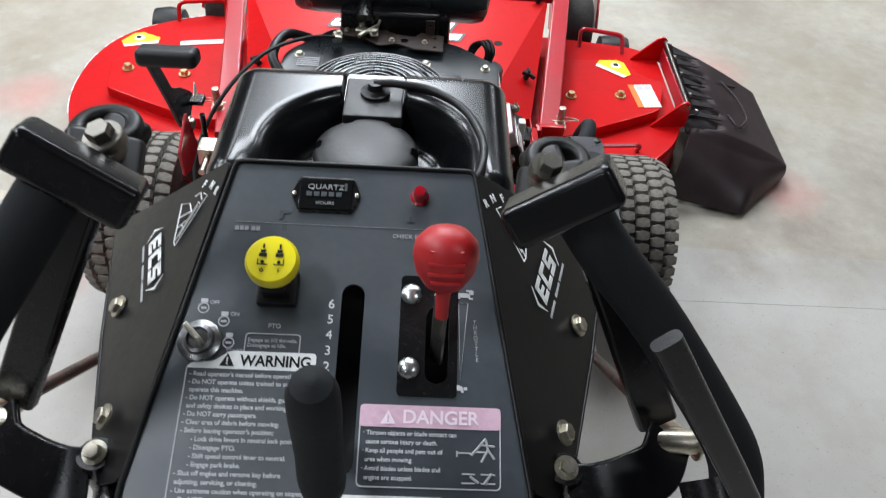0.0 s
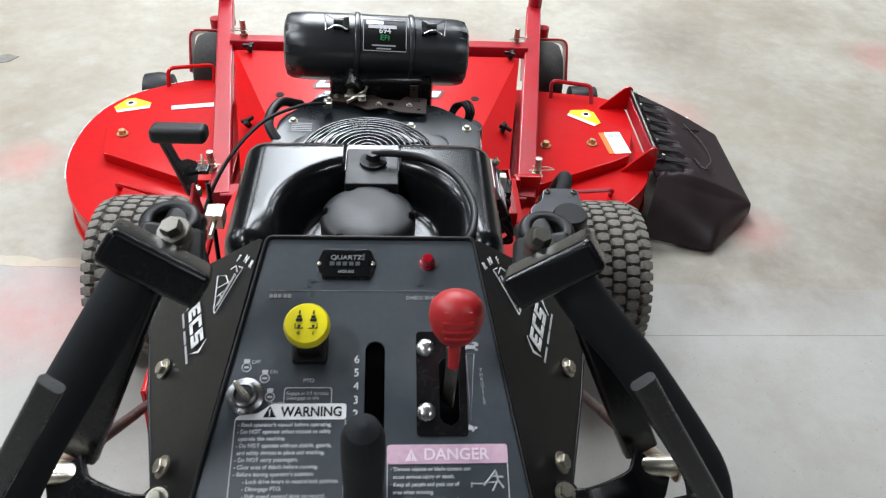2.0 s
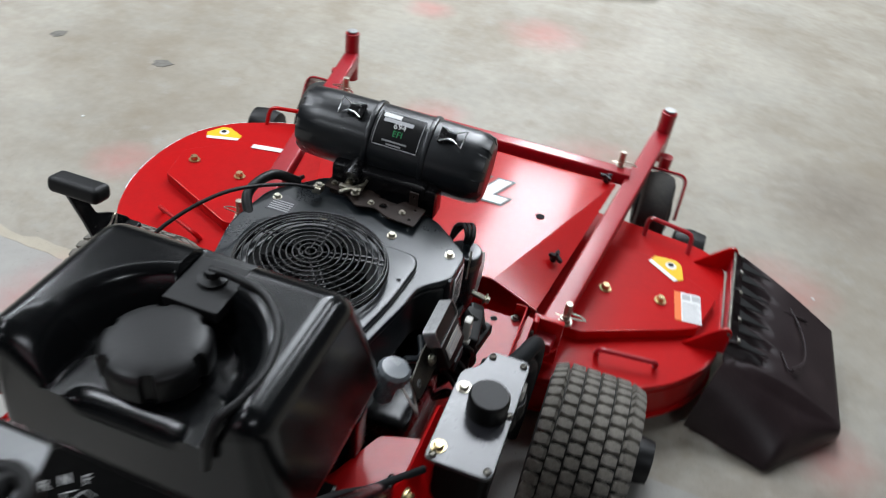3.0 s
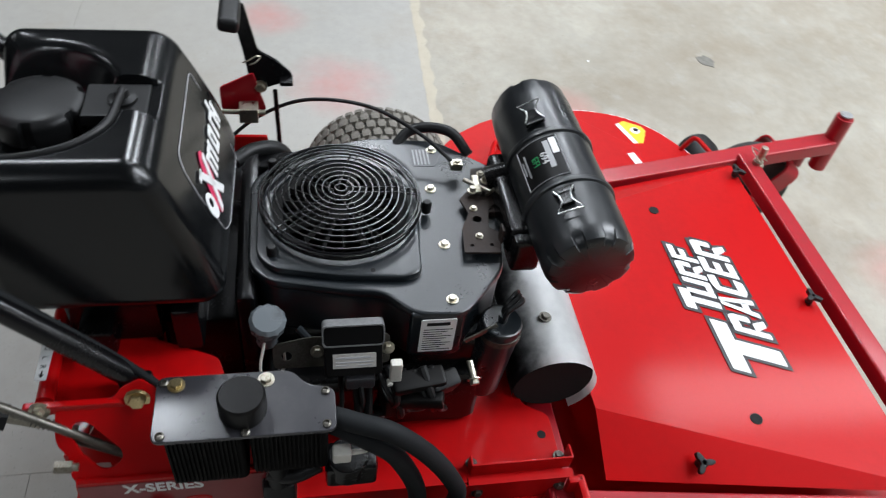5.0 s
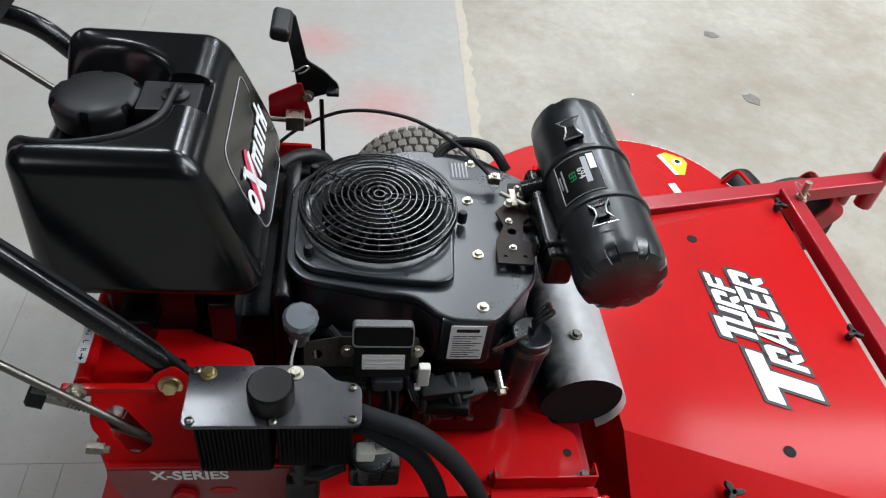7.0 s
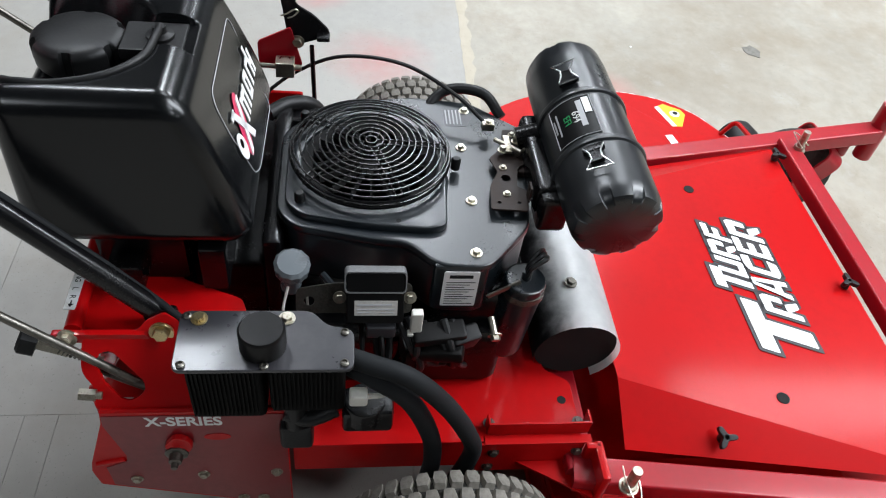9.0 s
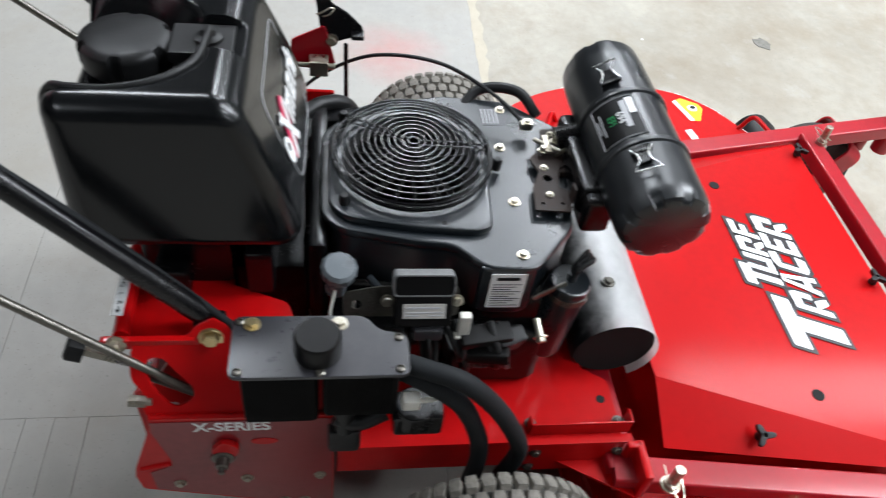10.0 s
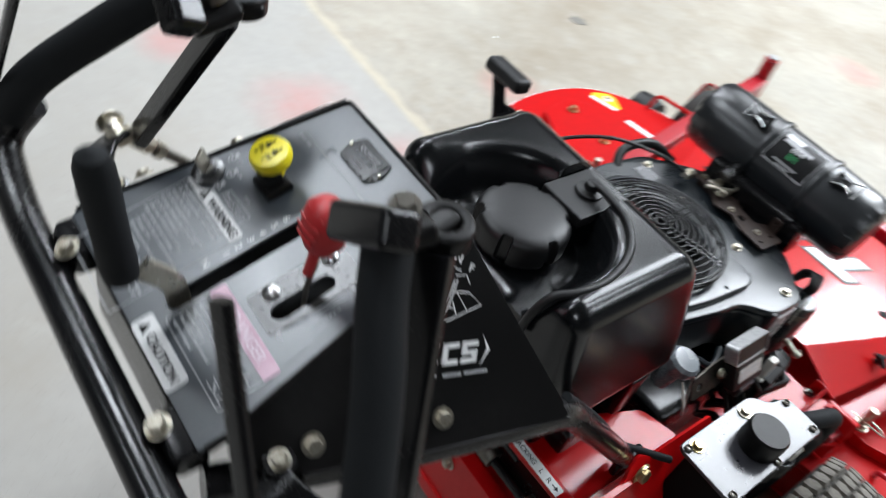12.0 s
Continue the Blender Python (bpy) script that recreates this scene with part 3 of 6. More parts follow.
def deflector():
    """A moulded rubber hood: a sloping top with ribs at the hinge, and a back that turns down to the floor."""
    bm = bmesh.new()
    H1, H2, O2, O1 = Vector((0.812, 1.985, 0.188)), Vector((0.815, 2.405, 0.205)), Vector((1.120, 2.335, 0.084)), Vector((1.132, 2.010, 0.058))
    B1, B2, B3 = Vector((0.762, 1.872, 0.030)), Vector((0.965, 1.826, 0.014)), Vector((1.138, 2.000, 0.014))
    nu, nv, nb = 30, 32, 12
    rows = []
    for i in range(nu + 1):
        u = i / nu
        low = B1.lerp(B2, min(1.0, u * 1.45)) if u < 0.69 else B2.lerp(B3, (u - 0.69) / 0.31)
        near, far = H1.lerp(O1, u), H2.lerp(O2, u)
        row = []
        for j in range(nb):
            t = j / nb
            p = low.lerp(near, t)
            bulge = math.sin(t * math.pi) ** 0.8 * 0.042 * (1 - 0.55 * u)
            row.append(p + Vector((-0.15, -0.6, 0.75)) * bulge)
        for j in range(nv + 1):
            v = j / nv
            p = near.lerp(far, v)
            p.z += 0.016 * math.sin(u * math.pi) * (1 - v * 0.5)
            if u < 0.5:
                tooth = abs(((v * 6.0) % 1.0) - 0.5) * 2
                k = max(0.0, 1 - u / 0.42 - tooth * 0.9)
                p.z -= 0.035 * min(1.0, k * 2.0)
            row.append(p)
        rows.append([bm.verts.new(p) for p in row])
    for a, b in zip(rows, rows[1:]):
        for j in range(len(a) - 1):
            bm.faces.new((a[j], b[j], b[j + 1], a[j + 1]))
    front = [r[-1] for r in rows]
    edge = [r for r in rows[-1][nb:]]
    for line in (front, edge):
        low = [bm.verts.new((v.co.x + (0.01 if line is edge else 0), v.co.y + (0.012 if line is front else 0), max(0.012, v.co.z - 0.07))) for v in line]
        for k in range(len(line) - 1):
            bm.faces.new((line[k], line[k + 1], low[k + 1], low[k]))
    bmesh.ops.recalc_face_normals(bm, faces=bm.faces)
    bmesh.ops.solidify(bm, geom=list(bm.faces), thickness=0.005)
    return bm


chute = part("discharge_deflector", deflector(), CHUTE, mower, "dark moulded rubber discharge deflector hanging near the floor", 75)
for k in range(7):
    y = 2.045 + 0.050 * k
    part("moulded_tooth", plate([[(0, -0.017), (0.085 - 0.012 * (k % 2), -0.002), (0, 0.014)]], 0.003, frame_of((0.832, y, 0.192 + 0.0025 * k), (0.932, y, 0.166 + 0.002 * k), (0.832, y + 0.1, 0.197 + 0.0025 * k)), 0.0008), HOLE, chute)
part("moulded_mark", join(sweep(smooth_path([(0.985, 2.06, 0.142), (1.02, 2.12, 0.135), (1.015, 2.22, 0.137), (0.985, 2.30, 0.143)], 5), 0.003, 6), sweep(smooth_path([(0.96, 2.27, 0.150), (1.035, 2.29, 0.127)], 4), 0.003, 6), sweep(smooth_path([(0.955, 2.10, 0.152), (0.975, 2.05, 0.147), (1.01, 2.07, 0.138)], 4), 0.003, 6)), CHUTE, chute)

# -- carrier frame: arms, crossbars, posts, caster forks --
def beam(p, q, w=0.045, h=0.04, r=0.005):
    return sweep([p, q], 0, shape=rect(w, h, r))


AR = [(0.380, 1.76, 0.243), (0.530, 2.77, 0.300)]
AL = [(-0.396, 1.76, 0.243), (-0.540, 2.77, 0.300)]
carrier = part("carrier_frame", join(beam(*AR, 0.05), beam(*AL, 0.05), beam((-0.48, 2.488, 0.296), (0.47, 2.488, 0.296), 0.044, 0.04), beam((-0.396, 1.775, 0.236), (0.38, 1.775, 0.236), 0.05, 0.05)), DARKRED, mower, "dark red welded steel tube carrier frame")
for (x, y) in ((0.535, 2.785), (-0.545, 2.78)):
    part("caster_post", join(cyl((x, y, 0.215), (x, y, 0.385), 0.024, seg=24, bev=0.003), cyl((x, y, 0.380), (x, y, 0.388), 0.019)), DARKRED, carrier)
    part("post_cap", cyl((x, y, 0.3885), (x, y, 0.394), 0.017, seg=20, bev=0.002), ALU, carrier)


def caster(x, y, parent):
    fork = part("caster_fork", join(sweep(rounded([(x - 0.075, y - 0.13, 0.12), (x - 0.075, y - 0.05, 0.235), (x + 0.075, y - 0.05, 0.235), (x + 0.075, y - 0.13, 0.12)], 0.03), 0, shape=rect(0.008, 0.06, 0.003), up=(0, 1, 0.6)), cyl((x, y, 0.2), (x, y, 0.26), 0.02)), DARKRED, parent, "dark red caster fork")
    part("caster_tyre", lathe([(0.045, -0.045), (0.10, -0.048), (0.118, -0.040), (0.126, -0.02), (0.126, 0.02), (0.118, 0.040), (0.10, 0.048), (0.045, 0.045)], pose(x, y - 0.13, 0.129, 0, 90, 0), 40), TYRE, fork, "smooth dusty caster tyre")
    part("caster_hub", lathe([(0.015, -0.06), (0.05, -0.054), (0.05, 0.054), (0.015, 0.06)], pose(x, y - 0.13, 0.129, 0, 90, 0), 24), RUBBER, fork)


caster(0.568, 2.735, carrier)
caster(-0.578, 2.735, carrier)


def deck_pin(x, y, z, side):
    pin = part("height_pin", join(cyl((x, y, z), (x, y, z + 0.055), 0.009, bev=0.002), lathe([(0.017, 0), (0.017, 0.004), (0.013, 0.004), (0.013, 0.014)], Matrix.Translation((x, y, z - 0.003)), 20)), BOLTZ, carrier, "aged zinc height pin with a hairpin clip")
    loop = [(x - 0.025 * side, y - 0.01, z + 0.022), (x, y - 0.012, z + 0.024), (x + 0.03 * side, y - 0.006, z + 0.021), (x + 0.045 * side, y, z + 0.019), (x + 0.03 * side, y + 0.008, z + 0.02), (x + 0.012 * side, y + 0.012, z + 0.018), (x - 0.01 * side, y + 0.013, z + 0.02)]
    part("hairpin_clip", sweep(smooth_path(loop, 5), 0.0016, 6), ZINC, pin)


deck_pin(0.418, 1.845, 0.267, 1)
deck_pin(-0.430, 1.85, 0.267, -1)
deck_pin(-0.440, 2.502, 0.314, -1)
deck_pin(0.436, 2.508, 0.308, 1)

# -- shield over the deck's middle, with folded sides --
def shield():
    TL, TR, FL, FR = (-0.245, 1.86), (0.232, 1.86), (-0.46, 2.445), (0.435, 2.44)
    z = 0.312
    bm = bmesh.new()
    n = 12
    rows = []
    for i in range(n + 1):
        t = i / n
        l = Vector((*TL, z)).lerp(Vector((*FL, z - 0.018)), t)
        r = Vector((*TR, z)).lerp(Vector((*FR, z - 0.018)), t)
        lo = Vector((-0.362, 1.86, 0.258)).lerp(Vector((-0.466, 2.44, 0.290)), t)
        ro = Vector((0.346, 1.86, 0.258)).lerp(Vector((0.441, 2.44, 0.290)), t)
        row = [lo, lo.lerp(l, 0.5), l]
        row += [l.lerp(r, k / 10) for k in range(1, 10)]
        row += [r, ro.lerp(r, 0.5), ro]
        rows.append([bm.verts.new(p) for p in row])
    for a, b in zip(rows, rows[1:]):
        for j in range(len(a) - 1):
            bm.faces.new((a[j], a[j + 1], b[j + 1], b[j]))
    bmesh.ops.recalc_face_normals(bm, faces=bm.faces)
    bmesh.ops.solidify(bm, geom=list(bm.faces), thickness=0.003)
    return bm


cover = part("deck_cover", shield(), RED, mower, "glossy red folded sheet cover with large white lettering shapes", 6)
for x in (0.2755, -0.290):
    part("cover_hole", lathe([(0.012, 0), (0.012, 0.001)], Matrix.Translation((x, 2.166, 0.3033)), 20), HOLE, cover)


def stroke_letters(kinds, at, along, up, size, widths, first_height, gap):
    """Plain white block shapes with dark borders, one after another."""
    glyphs = {"bar": [[(0, 0.72), (1, 0.72), (1, 1), (0, 1)], [(0.36, 0), (0.66, 0), (0.66, 0.72), (0.36, 0.72)]],
              "cup": [[(0, 0), (0.3, 0), (0.3, 1), (0, 1)], [(0.3, 0), (0.68, 0), (0.68, 0.25), (0.3, 0.25)], [(0.68, 0), (1, 0), (1, 1), (0.68, 1)]],
              "flag": [[(0, 0), (0.3, 0), (0.3, 1), (0, 1)], [(0.3, 0.74), (0.85, 0.74), (1, 0.85), (0.85, 1), (0.3, 1)], [(0.68, 0.42), (1, 0.42), (1, 0.85), (0.68, 0.74)], [(0.3, 0.38), (0.68, 0.38), (1, 0), (0.66, 0), (0.3, 0.30)]],
              "comb": [[(0, 0), (0.3, 0), (0.3, 1), (0, 1)], [(0.3, 0.76), (1, 0.76), (1, 1), (0.3, 1)], [(0.3, 0.38), (0.85, 0.38), (0.85, 0.6), (0.3, 0.6)]],
              "rake": [[(0, 0), (0.3, 0), (0.3, 1), (0, 1)], [(0.3, 0.78), (1, 0.78), (1, 1), (0.3, 1)], [(0.3, 0.40), (0.85, 0.40), (0.85, 0.60), (0.3, 0.60)], [(0.3, 0), (1, 0), (1, 0.22), (0.3, 0.22)]],
              "peak": [[(0, 0), (0.28, 0), (0.5, 1), (0.3, 1)], [(0.72, 0), (1, 0), (0.7, 1), (0.5, 1)], [(0.25, 0.2), (0.75, 0.2), (0.7, 0.4), (0.3, 0.4)]],
              "hook": [[(0, 0.1), (0.3, 0), (0.3, 1), (0, 0.9)], [(0.3, 0), (0.9, 0), (1, 0.26), (0.3, 0.26)], [(0.3, 0.76), (1, 0.76), (0.9, 1), (0.3, 1)]]}
    white, dark = [], []
    x = 0.0
    for kind, w in zip(kinds, widths):
        first = kind == "bar" and x == 0
        h = size * (first_height if first else 1.0)
        for poly in glyphs[kind]:
            pts = [(x + px * w, py * h) for px, py in poly]
            cx, cy = sum(p[0] for p in pts) / len(pts), sum(p[1] for p in pts) / len(pts)
            fat = []
            for px, py in pts:
                fat.append((px + math.copysign(0.0075, px - cx), py + math.copysign(0.0075, py - cy)))
            white.append(pts)
            dark.append(fat)
        x += w * 0.885 if first else w + gap
    m = frame_of(at, Vector(at) + Vector(along), Vector(at) + Vector(up))
    shear = Matrix.Identity(4)
    shear[0][1] = 0.40
    return [join(*[plate([soft(p, 0.003, 2)], 0.0006, m @ Matrix.Translation((0, 0, z)) @ shear) for p in group]) for group, z in ((dark, 0.0008), (white, 0.0016))]


SLOPE = -0.018 / 0.585
for kinds, at, size, widths, tall, gap in ((("bar", "flag", "peak", "hook", "rake", "flag"), (0.212, 2.289, 0.2994), 0.074, (0.126, 0.049, 0.050, 0.047, 0.045, 0.050), 1.62, 0.0065), (("bar", "cup", "flag", "comb"), (0.036, 2.211, 0.3018), 0.058, (0.056, 0.044, 0.045, 0.042), 1.35, 0.0060)):
    dark, white = stroke_letters(kinds, at, (-1, 0, 0), (0, -1, -SLOPE), size, widths, tall, gap)
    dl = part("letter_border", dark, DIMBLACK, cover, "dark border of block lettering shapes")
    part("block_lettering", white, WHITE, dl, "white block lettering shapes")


def star_knob(p, n):
    """A three-armed knob on a short stem."""
    m, _ = aim(Vector(p), Vector(p) + Vector(n))
    arms = [(0.0075 + 0.0145 * (0.5 + 0.5 * math.cos(3 * a)) ** 2.0) for a in (2 * math.pi * i / 42 for i in range(42))]
    star = [(r * math.cos(2 * math.pi * i / 42), r * math.sin(2 * math.pi * i / 42)) for i, r in enumerate(arms)]
    return join(lathe([(0.0085, 0), (0.007, 0.014)], m, 20), plate([star, disc(0, 0, 0.0038, 12)], 0.010, m @ Matrix.Translation((0, 0, 0.012)), 0.0015))


for p, n in (((0.343, 2.030, 0.283), (0.45, 0, 1)), ((0.002, 2.422, 0.298), (0, 0.1, 1)), ((-0.414, 2.432, 0.299), (0, 0.1, 1)), ((0.41, 2.430, 0.298), (0, 0.1, 1)), ((-0.358, 2.030, 0.283), (-0.45, 0, 1))):
    part("star_knob", star_knob(p, n), RUBBER, cover, "black three-lobed plastic knob")

# -- drive wheels --
def wheel(cx, side):
    R, cy, k = 0.186, 1.540, 0.863
    m = pose(cx, cy, R, 0, 90, 0)
    prof = [(0.10, -0.075), (0.135, -0.092), (0.170, -0.097), (0.194, -0.088), (0.203, -0.070), (0.206, -0.03), (0.206, 0.03), (0.203, 0.070), (0.194, 0.088), (0.170, 0.097), (0.135, 0.092), (0.10, 0.075)]
    prof = [(a * k, b) for a, b in prof]
    w = part("drive_wheel", lathe(prof, m, 64), TYRE, mower, "dusty turf tyre with block tread on a steel rim")
    part("wheel_rim", lathe([(0.02, -0.05), (0.06, -0.06), (0.088, -0.078), (0.093, -0.07), (0.081, 0.0), (0.093, 0.07), (0.088, 0.078), (0.06, 0.06), (0.02, 0.05)], m, 40), DARKRED, w)
    block = bmesh.new()
    base = [(-0.0150, -0.0080), (0.0, -0.0125), (0.0150, -0.0080), (0.0150, 0.0095), (0.0, 0.0120), (-0.0150, 0.0095)]
    lo = [block.verts.new((x * 0.98, y * 0.98, -0.004)) for x, y in base]
    hi = [block.verts.new((x * 0.86, y * 0.84, 0.0085)) for x, y in base]
    block.faces.new(hi)
    for i in range(6):
        block.faces.new((lo[i], lo[(i + 1) % 6], hi[(i + 1) % 6], hi[i]))
    bmesh.ops.recalc_face_normals(block, faces=block.faces)
    me = mesh_of("tread_block", block, TREAD)
    rows = (-0.0785, -0.047, -0.0157, 0.0157, 0.047, 0.0785)
    N = 44
    for row, off in enumerate(rows):
        for i in range(N):
            a = 2 * math.pi * (i + 0.5 * (row % 2)) / N
            edge = abs(off) > 0.07
            r = 0.207 * k - (0.006 if edge else 0.0)
            tip = math.copysign(22, off) if edge else 0
            mm = m @ Matrix.Rotation(a, 4, "Z") @ Matrix.Translation((r, 0, off)) @ Matrix.Rotation(radians(-tip), 4, "Y") @ pose(0, 0, 0, 0, 90, 0)
            ob = new("tread_block", me)
            ob.parent = w
            ob.matrix_basis = mm
    return w


WR, WL = wheel(0.522, 1), wheel(-0.527, -1)

# -- engine platform, side plates, rear frame --
chassis = part("engine_platform", join(
    plate([soft([(-0.34, 1.02), (0.266, 1.02), (0.266, 1.272), (0.345, 1.30), (0.345, 1.60), (0.345, 1.775), (0.228, 1.775), (0.20, 1.73), (-0.35, 1.73), (-0.37, 1.60), (-0.37, 1.30)], 0.012)], 0.008, Matrix.Translation((0, 0, 0.287)), 0.002),
    box((0.342, 1.45, 0.252), (0.006, 0.32, 0.076), 0.002), box((-0.362, 1.45, 0.262), (0.006, 0.36, 0.056), 0.002),
    box((0.0, 1.40, 0.22), (0.50, 0.64, 0.12), 0.01)), RED, mower, "red steel engine platform")
part("platform_lip", join(box((0.331, 1.698, 0.311), (0.004, 0.176, 0.034), 0.0015), box((0.319, 1.785, 0.311), (0.026, 0.004, 0.034), 0.0015), box((0.322, 1.611, 0.311), (0.020, 0.004, 0.034), 0.0015)), RED, chassis)
part("platform_flange", plate([[(0, 0), (0.185, 0), (0.185, 0.016), (0, 0.016)]], 0.005, frame_of((0.336, 1.605, 0.297), (0.336, 1.80, 0.297), (0.40, 1.605, 0.297)), 0.001), RED, chassis)
part("platform_apron", box((0.349, 1.688, 0.250), (0.006, 0.18, 0.088), 0.002), RED, chassis)
part("platform_hole", lathe([(0.008, 0), (0.008, 0.001)], Matrix.Translation((0.267, 1.752, 0.2945)), 16), HOLE, chassis)
part("gusset", plate([[(0, 0), (0.125, 0.0), (0.125, 0.072)]], 0.005, frame_of((0.352, 1.665, 0.238), (0.352, 1.79, 0.238), (0.45, 1.665, 0.238)), 0.001), RED, chassis)
part("frame_post", join(box((0.385, 1.80, 0.235), (0.072, 0.016, 0.13), 0.005), box((0.358, 1.792, 0.235), (0.014, 0.03, 0.13), 0.005)), RED, chassis)
for p in ((0.352, 1.622, 0.272), (0.352, 1.767, 0.272), (0.352, 1.618, 0.225), (0.312, 1.616, 0.297), (0.312, 1.772, 0.297)):
    part("frame_bolt", bolt(p, (1, 0, 0.3) if p[0] > 0.33 else (0, 0, 1), 0.007, 0.006), STEEL, chassis)

# each side plate leans outwards from the top and folds to upright below
SLOPE_N = Vector((1, 0, 0.66)).normalized()
SU = frame_of(Vector((0.280, 0, 0.525)) - SLOPE_N * 0.006, Vector((0.280, 1, 0.525)) - SLOPE_N * 0.006, Vector((0.214, 0, 0.625)) - SLOPE_N * 0.006)  # x forwards, y up the slope
SV = frame_of((0.3505, 0, 0), (0.3505, 1, 0), (0.3505, 0, 1))


def on_slope(points):
    return [(y, (z - 0.525) * 1.198) for y, z in points]


upper_out = on_slope([(1.003, 0.510), (0.999, 0.475), (1.002, 0.464), (1.014, 0.451), (1.015, 0.424), (1.021, 0.4195), (1.285, 0.4195), (1.285, 0.530), (1.135, 0.533), (1.115, 0.543), (1.090, 0.533), (1.080, 0.522)])
slot = soft(on_slope([(1.020, 0.478), (1.023, 0.491), (1.037, 0.495), (1.046, 0.491), (1.084, 0.456), (1.086, 0.446), (1.078, 0.437), (1.063, 0.431), (1.052, 0.434), (1.030, 0.455)]), 0.007)
lower_out = [(1.021, 0.4215), (1.018, 0.394), (0.980, 0.275), (0.975, 0.249), (0.981, 0.205), (1.146, 0.151), (1.285, 0.104), (1.285, 0.4215)]


def side_sheet():
    return join(plate([soft(upper_out, 0.006), slot], 0.006, SU, 0.0010), plate([soft(lower_out, 0.004)], 0.006, SV, 0.0010), cyl((0.3512, 1.022, 0.4190), (0.3512, 1.284, 0.4190), 0.0052, seg=14))


side = part("side_plate", side_sheet(), RED, mower, "red folded steel side plate with a slotted opening and lettering")
part("side_band", plate([[(1.022, 0.4140), (1.283, 0.4140), (1.283, 0.110), (1.148, 0.157), (1.002, 0.205), (1.000, 0.262), (1.035, 0.282), (1.037, 0.300), (1.020, 0.388)]], 0.0010, SV @ Matrix.Translation((0, 0, 0.0062))), BAND, side, "darker red band below the side plate's fold")
letters("decal_lettering", "X-SERIES", 0.033, SV @ Matrix.Translation((1.081, 0.387, 0.0074)), WHITE, side, wide=0.88, bold=0.0008, label="white lettering")
part("decal_print", plate([[(1.180 + 0.020 * math.cos(a * math.pi / 8), 0.353 + 0.009 * math.sin(a * math.pi / 8)) for a in range(16)]], 0.0008, SV @ Matrix.Translation((0, 0, 0.0074))), RED, side)
port = part("port_boss", plate([soft([(-0.022, 0.0), (-0.004, 0.026), (0.016, 0.018), (0.022, -0.004), (0.010, -0.022), (-0.014, -0.020)], 0.008)], 0.010, SV @ Matrix.Translation((1.122, 0.340, 0.0072)), 0.002), RED, side)
part("port_plug", join(lathe([(0.017, 0), (0.018, 0.006), (0.018, 0.012), (0.011, 0.014), (0.010, 0.026), (0.006, 0.028), (0.005, 0.036)], SV @ Matrix.Translation((1.117, 0.322, 0.0072)), 10)), STEEL, side, "grey hydraulic port plug")
for y, z in ((1.040, 0.224), (1.146, 0.234), (1.263, 0.235), (1.203, 0.147), (1.236, 0.145)):
    part("side_bolt", bolt((0.3578, y, z), (1, 0, 0), 0.0068, 0.005), BOLTZ, side)
part("side_step", cyl((0.3565, 0.988, 0.274), (0.3565, 1.033, 0.288), 0.0045, seg=10), RED, side)
part("edge_bolt", join(cyl((0.345, 1.022, 0.452), (0.345, 1.000, 0.455), 0.0095, seg=6), cyl((0.345, 1.030, 0.451), (0.345, 1.020, 0.452), 0.0055, seg=10)), BOLTZ, side)
inner = part("inner_plate", plate([[(0.990, 0.10), (0.985, 0.385), (1.020, 0.415), (1.045, 0.465), (1.11, 0.48), (1.11, 0.10)]], 0.006, frame_of((0.284, 0, 0), (0.284, 1, 0), (0.284, 0, 1)), 0.001), RED, mower, "red inner bracket with a printed silver label")
IL = frame_of((0.2904, 1.000, 0.262), (0.2904, 1.5, 0.262), (0.2904, 0.968, 0.362))
tag = part("rating_label", plate([soft([(-0.0, -0.098), (0.046, -0.098), (0.046, 0.098), (0.0, 0.098)], 0.003)], 0.0006, IL), SILVER, inner, "silver rating label with tiny print")
for i in range(13):
    part("label_print", bars([(0.004, -0.086 + 0.0135 * i, 0.037 - 0.006 * (i % 3), 0.004)], IL @ Matrix.Translation((0, 0, 0.0008))), GREY, tag)
part("side_plate", mirror(side_sheet(), -0.01), RED, mower, "red folded steel side plate with a slotted opening")
rear = part("rear_frame", join(
    plate([soft([(-0.28, 0.99), (0.268, 0.99), (0.268, 1.235), (0.205, 1.215), (0.165, 1.12), (-0.28, 1.12)], 0.01)], 0.006, Matrix.Translation((0, 0, 0.492)), 0.001),
    plate([soft([(0.962, 0.500), (0.962, 0.520), (1.090, 0.520), (1.096, 0.512), (1.090, 0.502)], 0.006)], 0.010, frame_of((0.280, 0, 0), (0.280, 1, 0), (0.280, 0, 1)), 0.0012),
    cyl((0.275, 0.988, 0.512), (-0.29, 0.975, 0.512), 0.012, seg=14),
    plate([soft([(-0.29, 0.19), (0.284, 0.19), (0.284, 0.362), (-0.29, 0.362)], 0.006)], 0.006, frame_of((0, 0.986, 0), (1, 0.986, 0), (0, 0.986, 1)), 0.001),
    box((-0.003, 0.979, 0.208), (0.574, 0.008, 0.034), 0.003), box((-0.003, 0.995, 0.359), (0.574, 0.024, 0.005), 0.002)), RED, mower, "red rear frame under the fuel tank")
part("pivot_bolt", join(bolt((0.285, 1.112, 0.520), (1, 0, 0.25), 0.012, 0.009), lathe([(0.017, 0), (0.017, 0.003)], frame_of((0.283, 1.112, 0.519), (0.283, 1.2, 0.519), (0.283, 1.112, 0.6)), 20)), GOLD, rear)
part("pivot_bolt", join(bolt((0.2905, 0.984, 0.513), (1, 0, 0.35), 0.0085, 0.007), lathe([(0.014, 0), (0.014, 0.002)], aim((0.2895, 0.984, 0.5125), (1.2895, 0.984, 0.8625))[0], 20)), ZINC, rear)
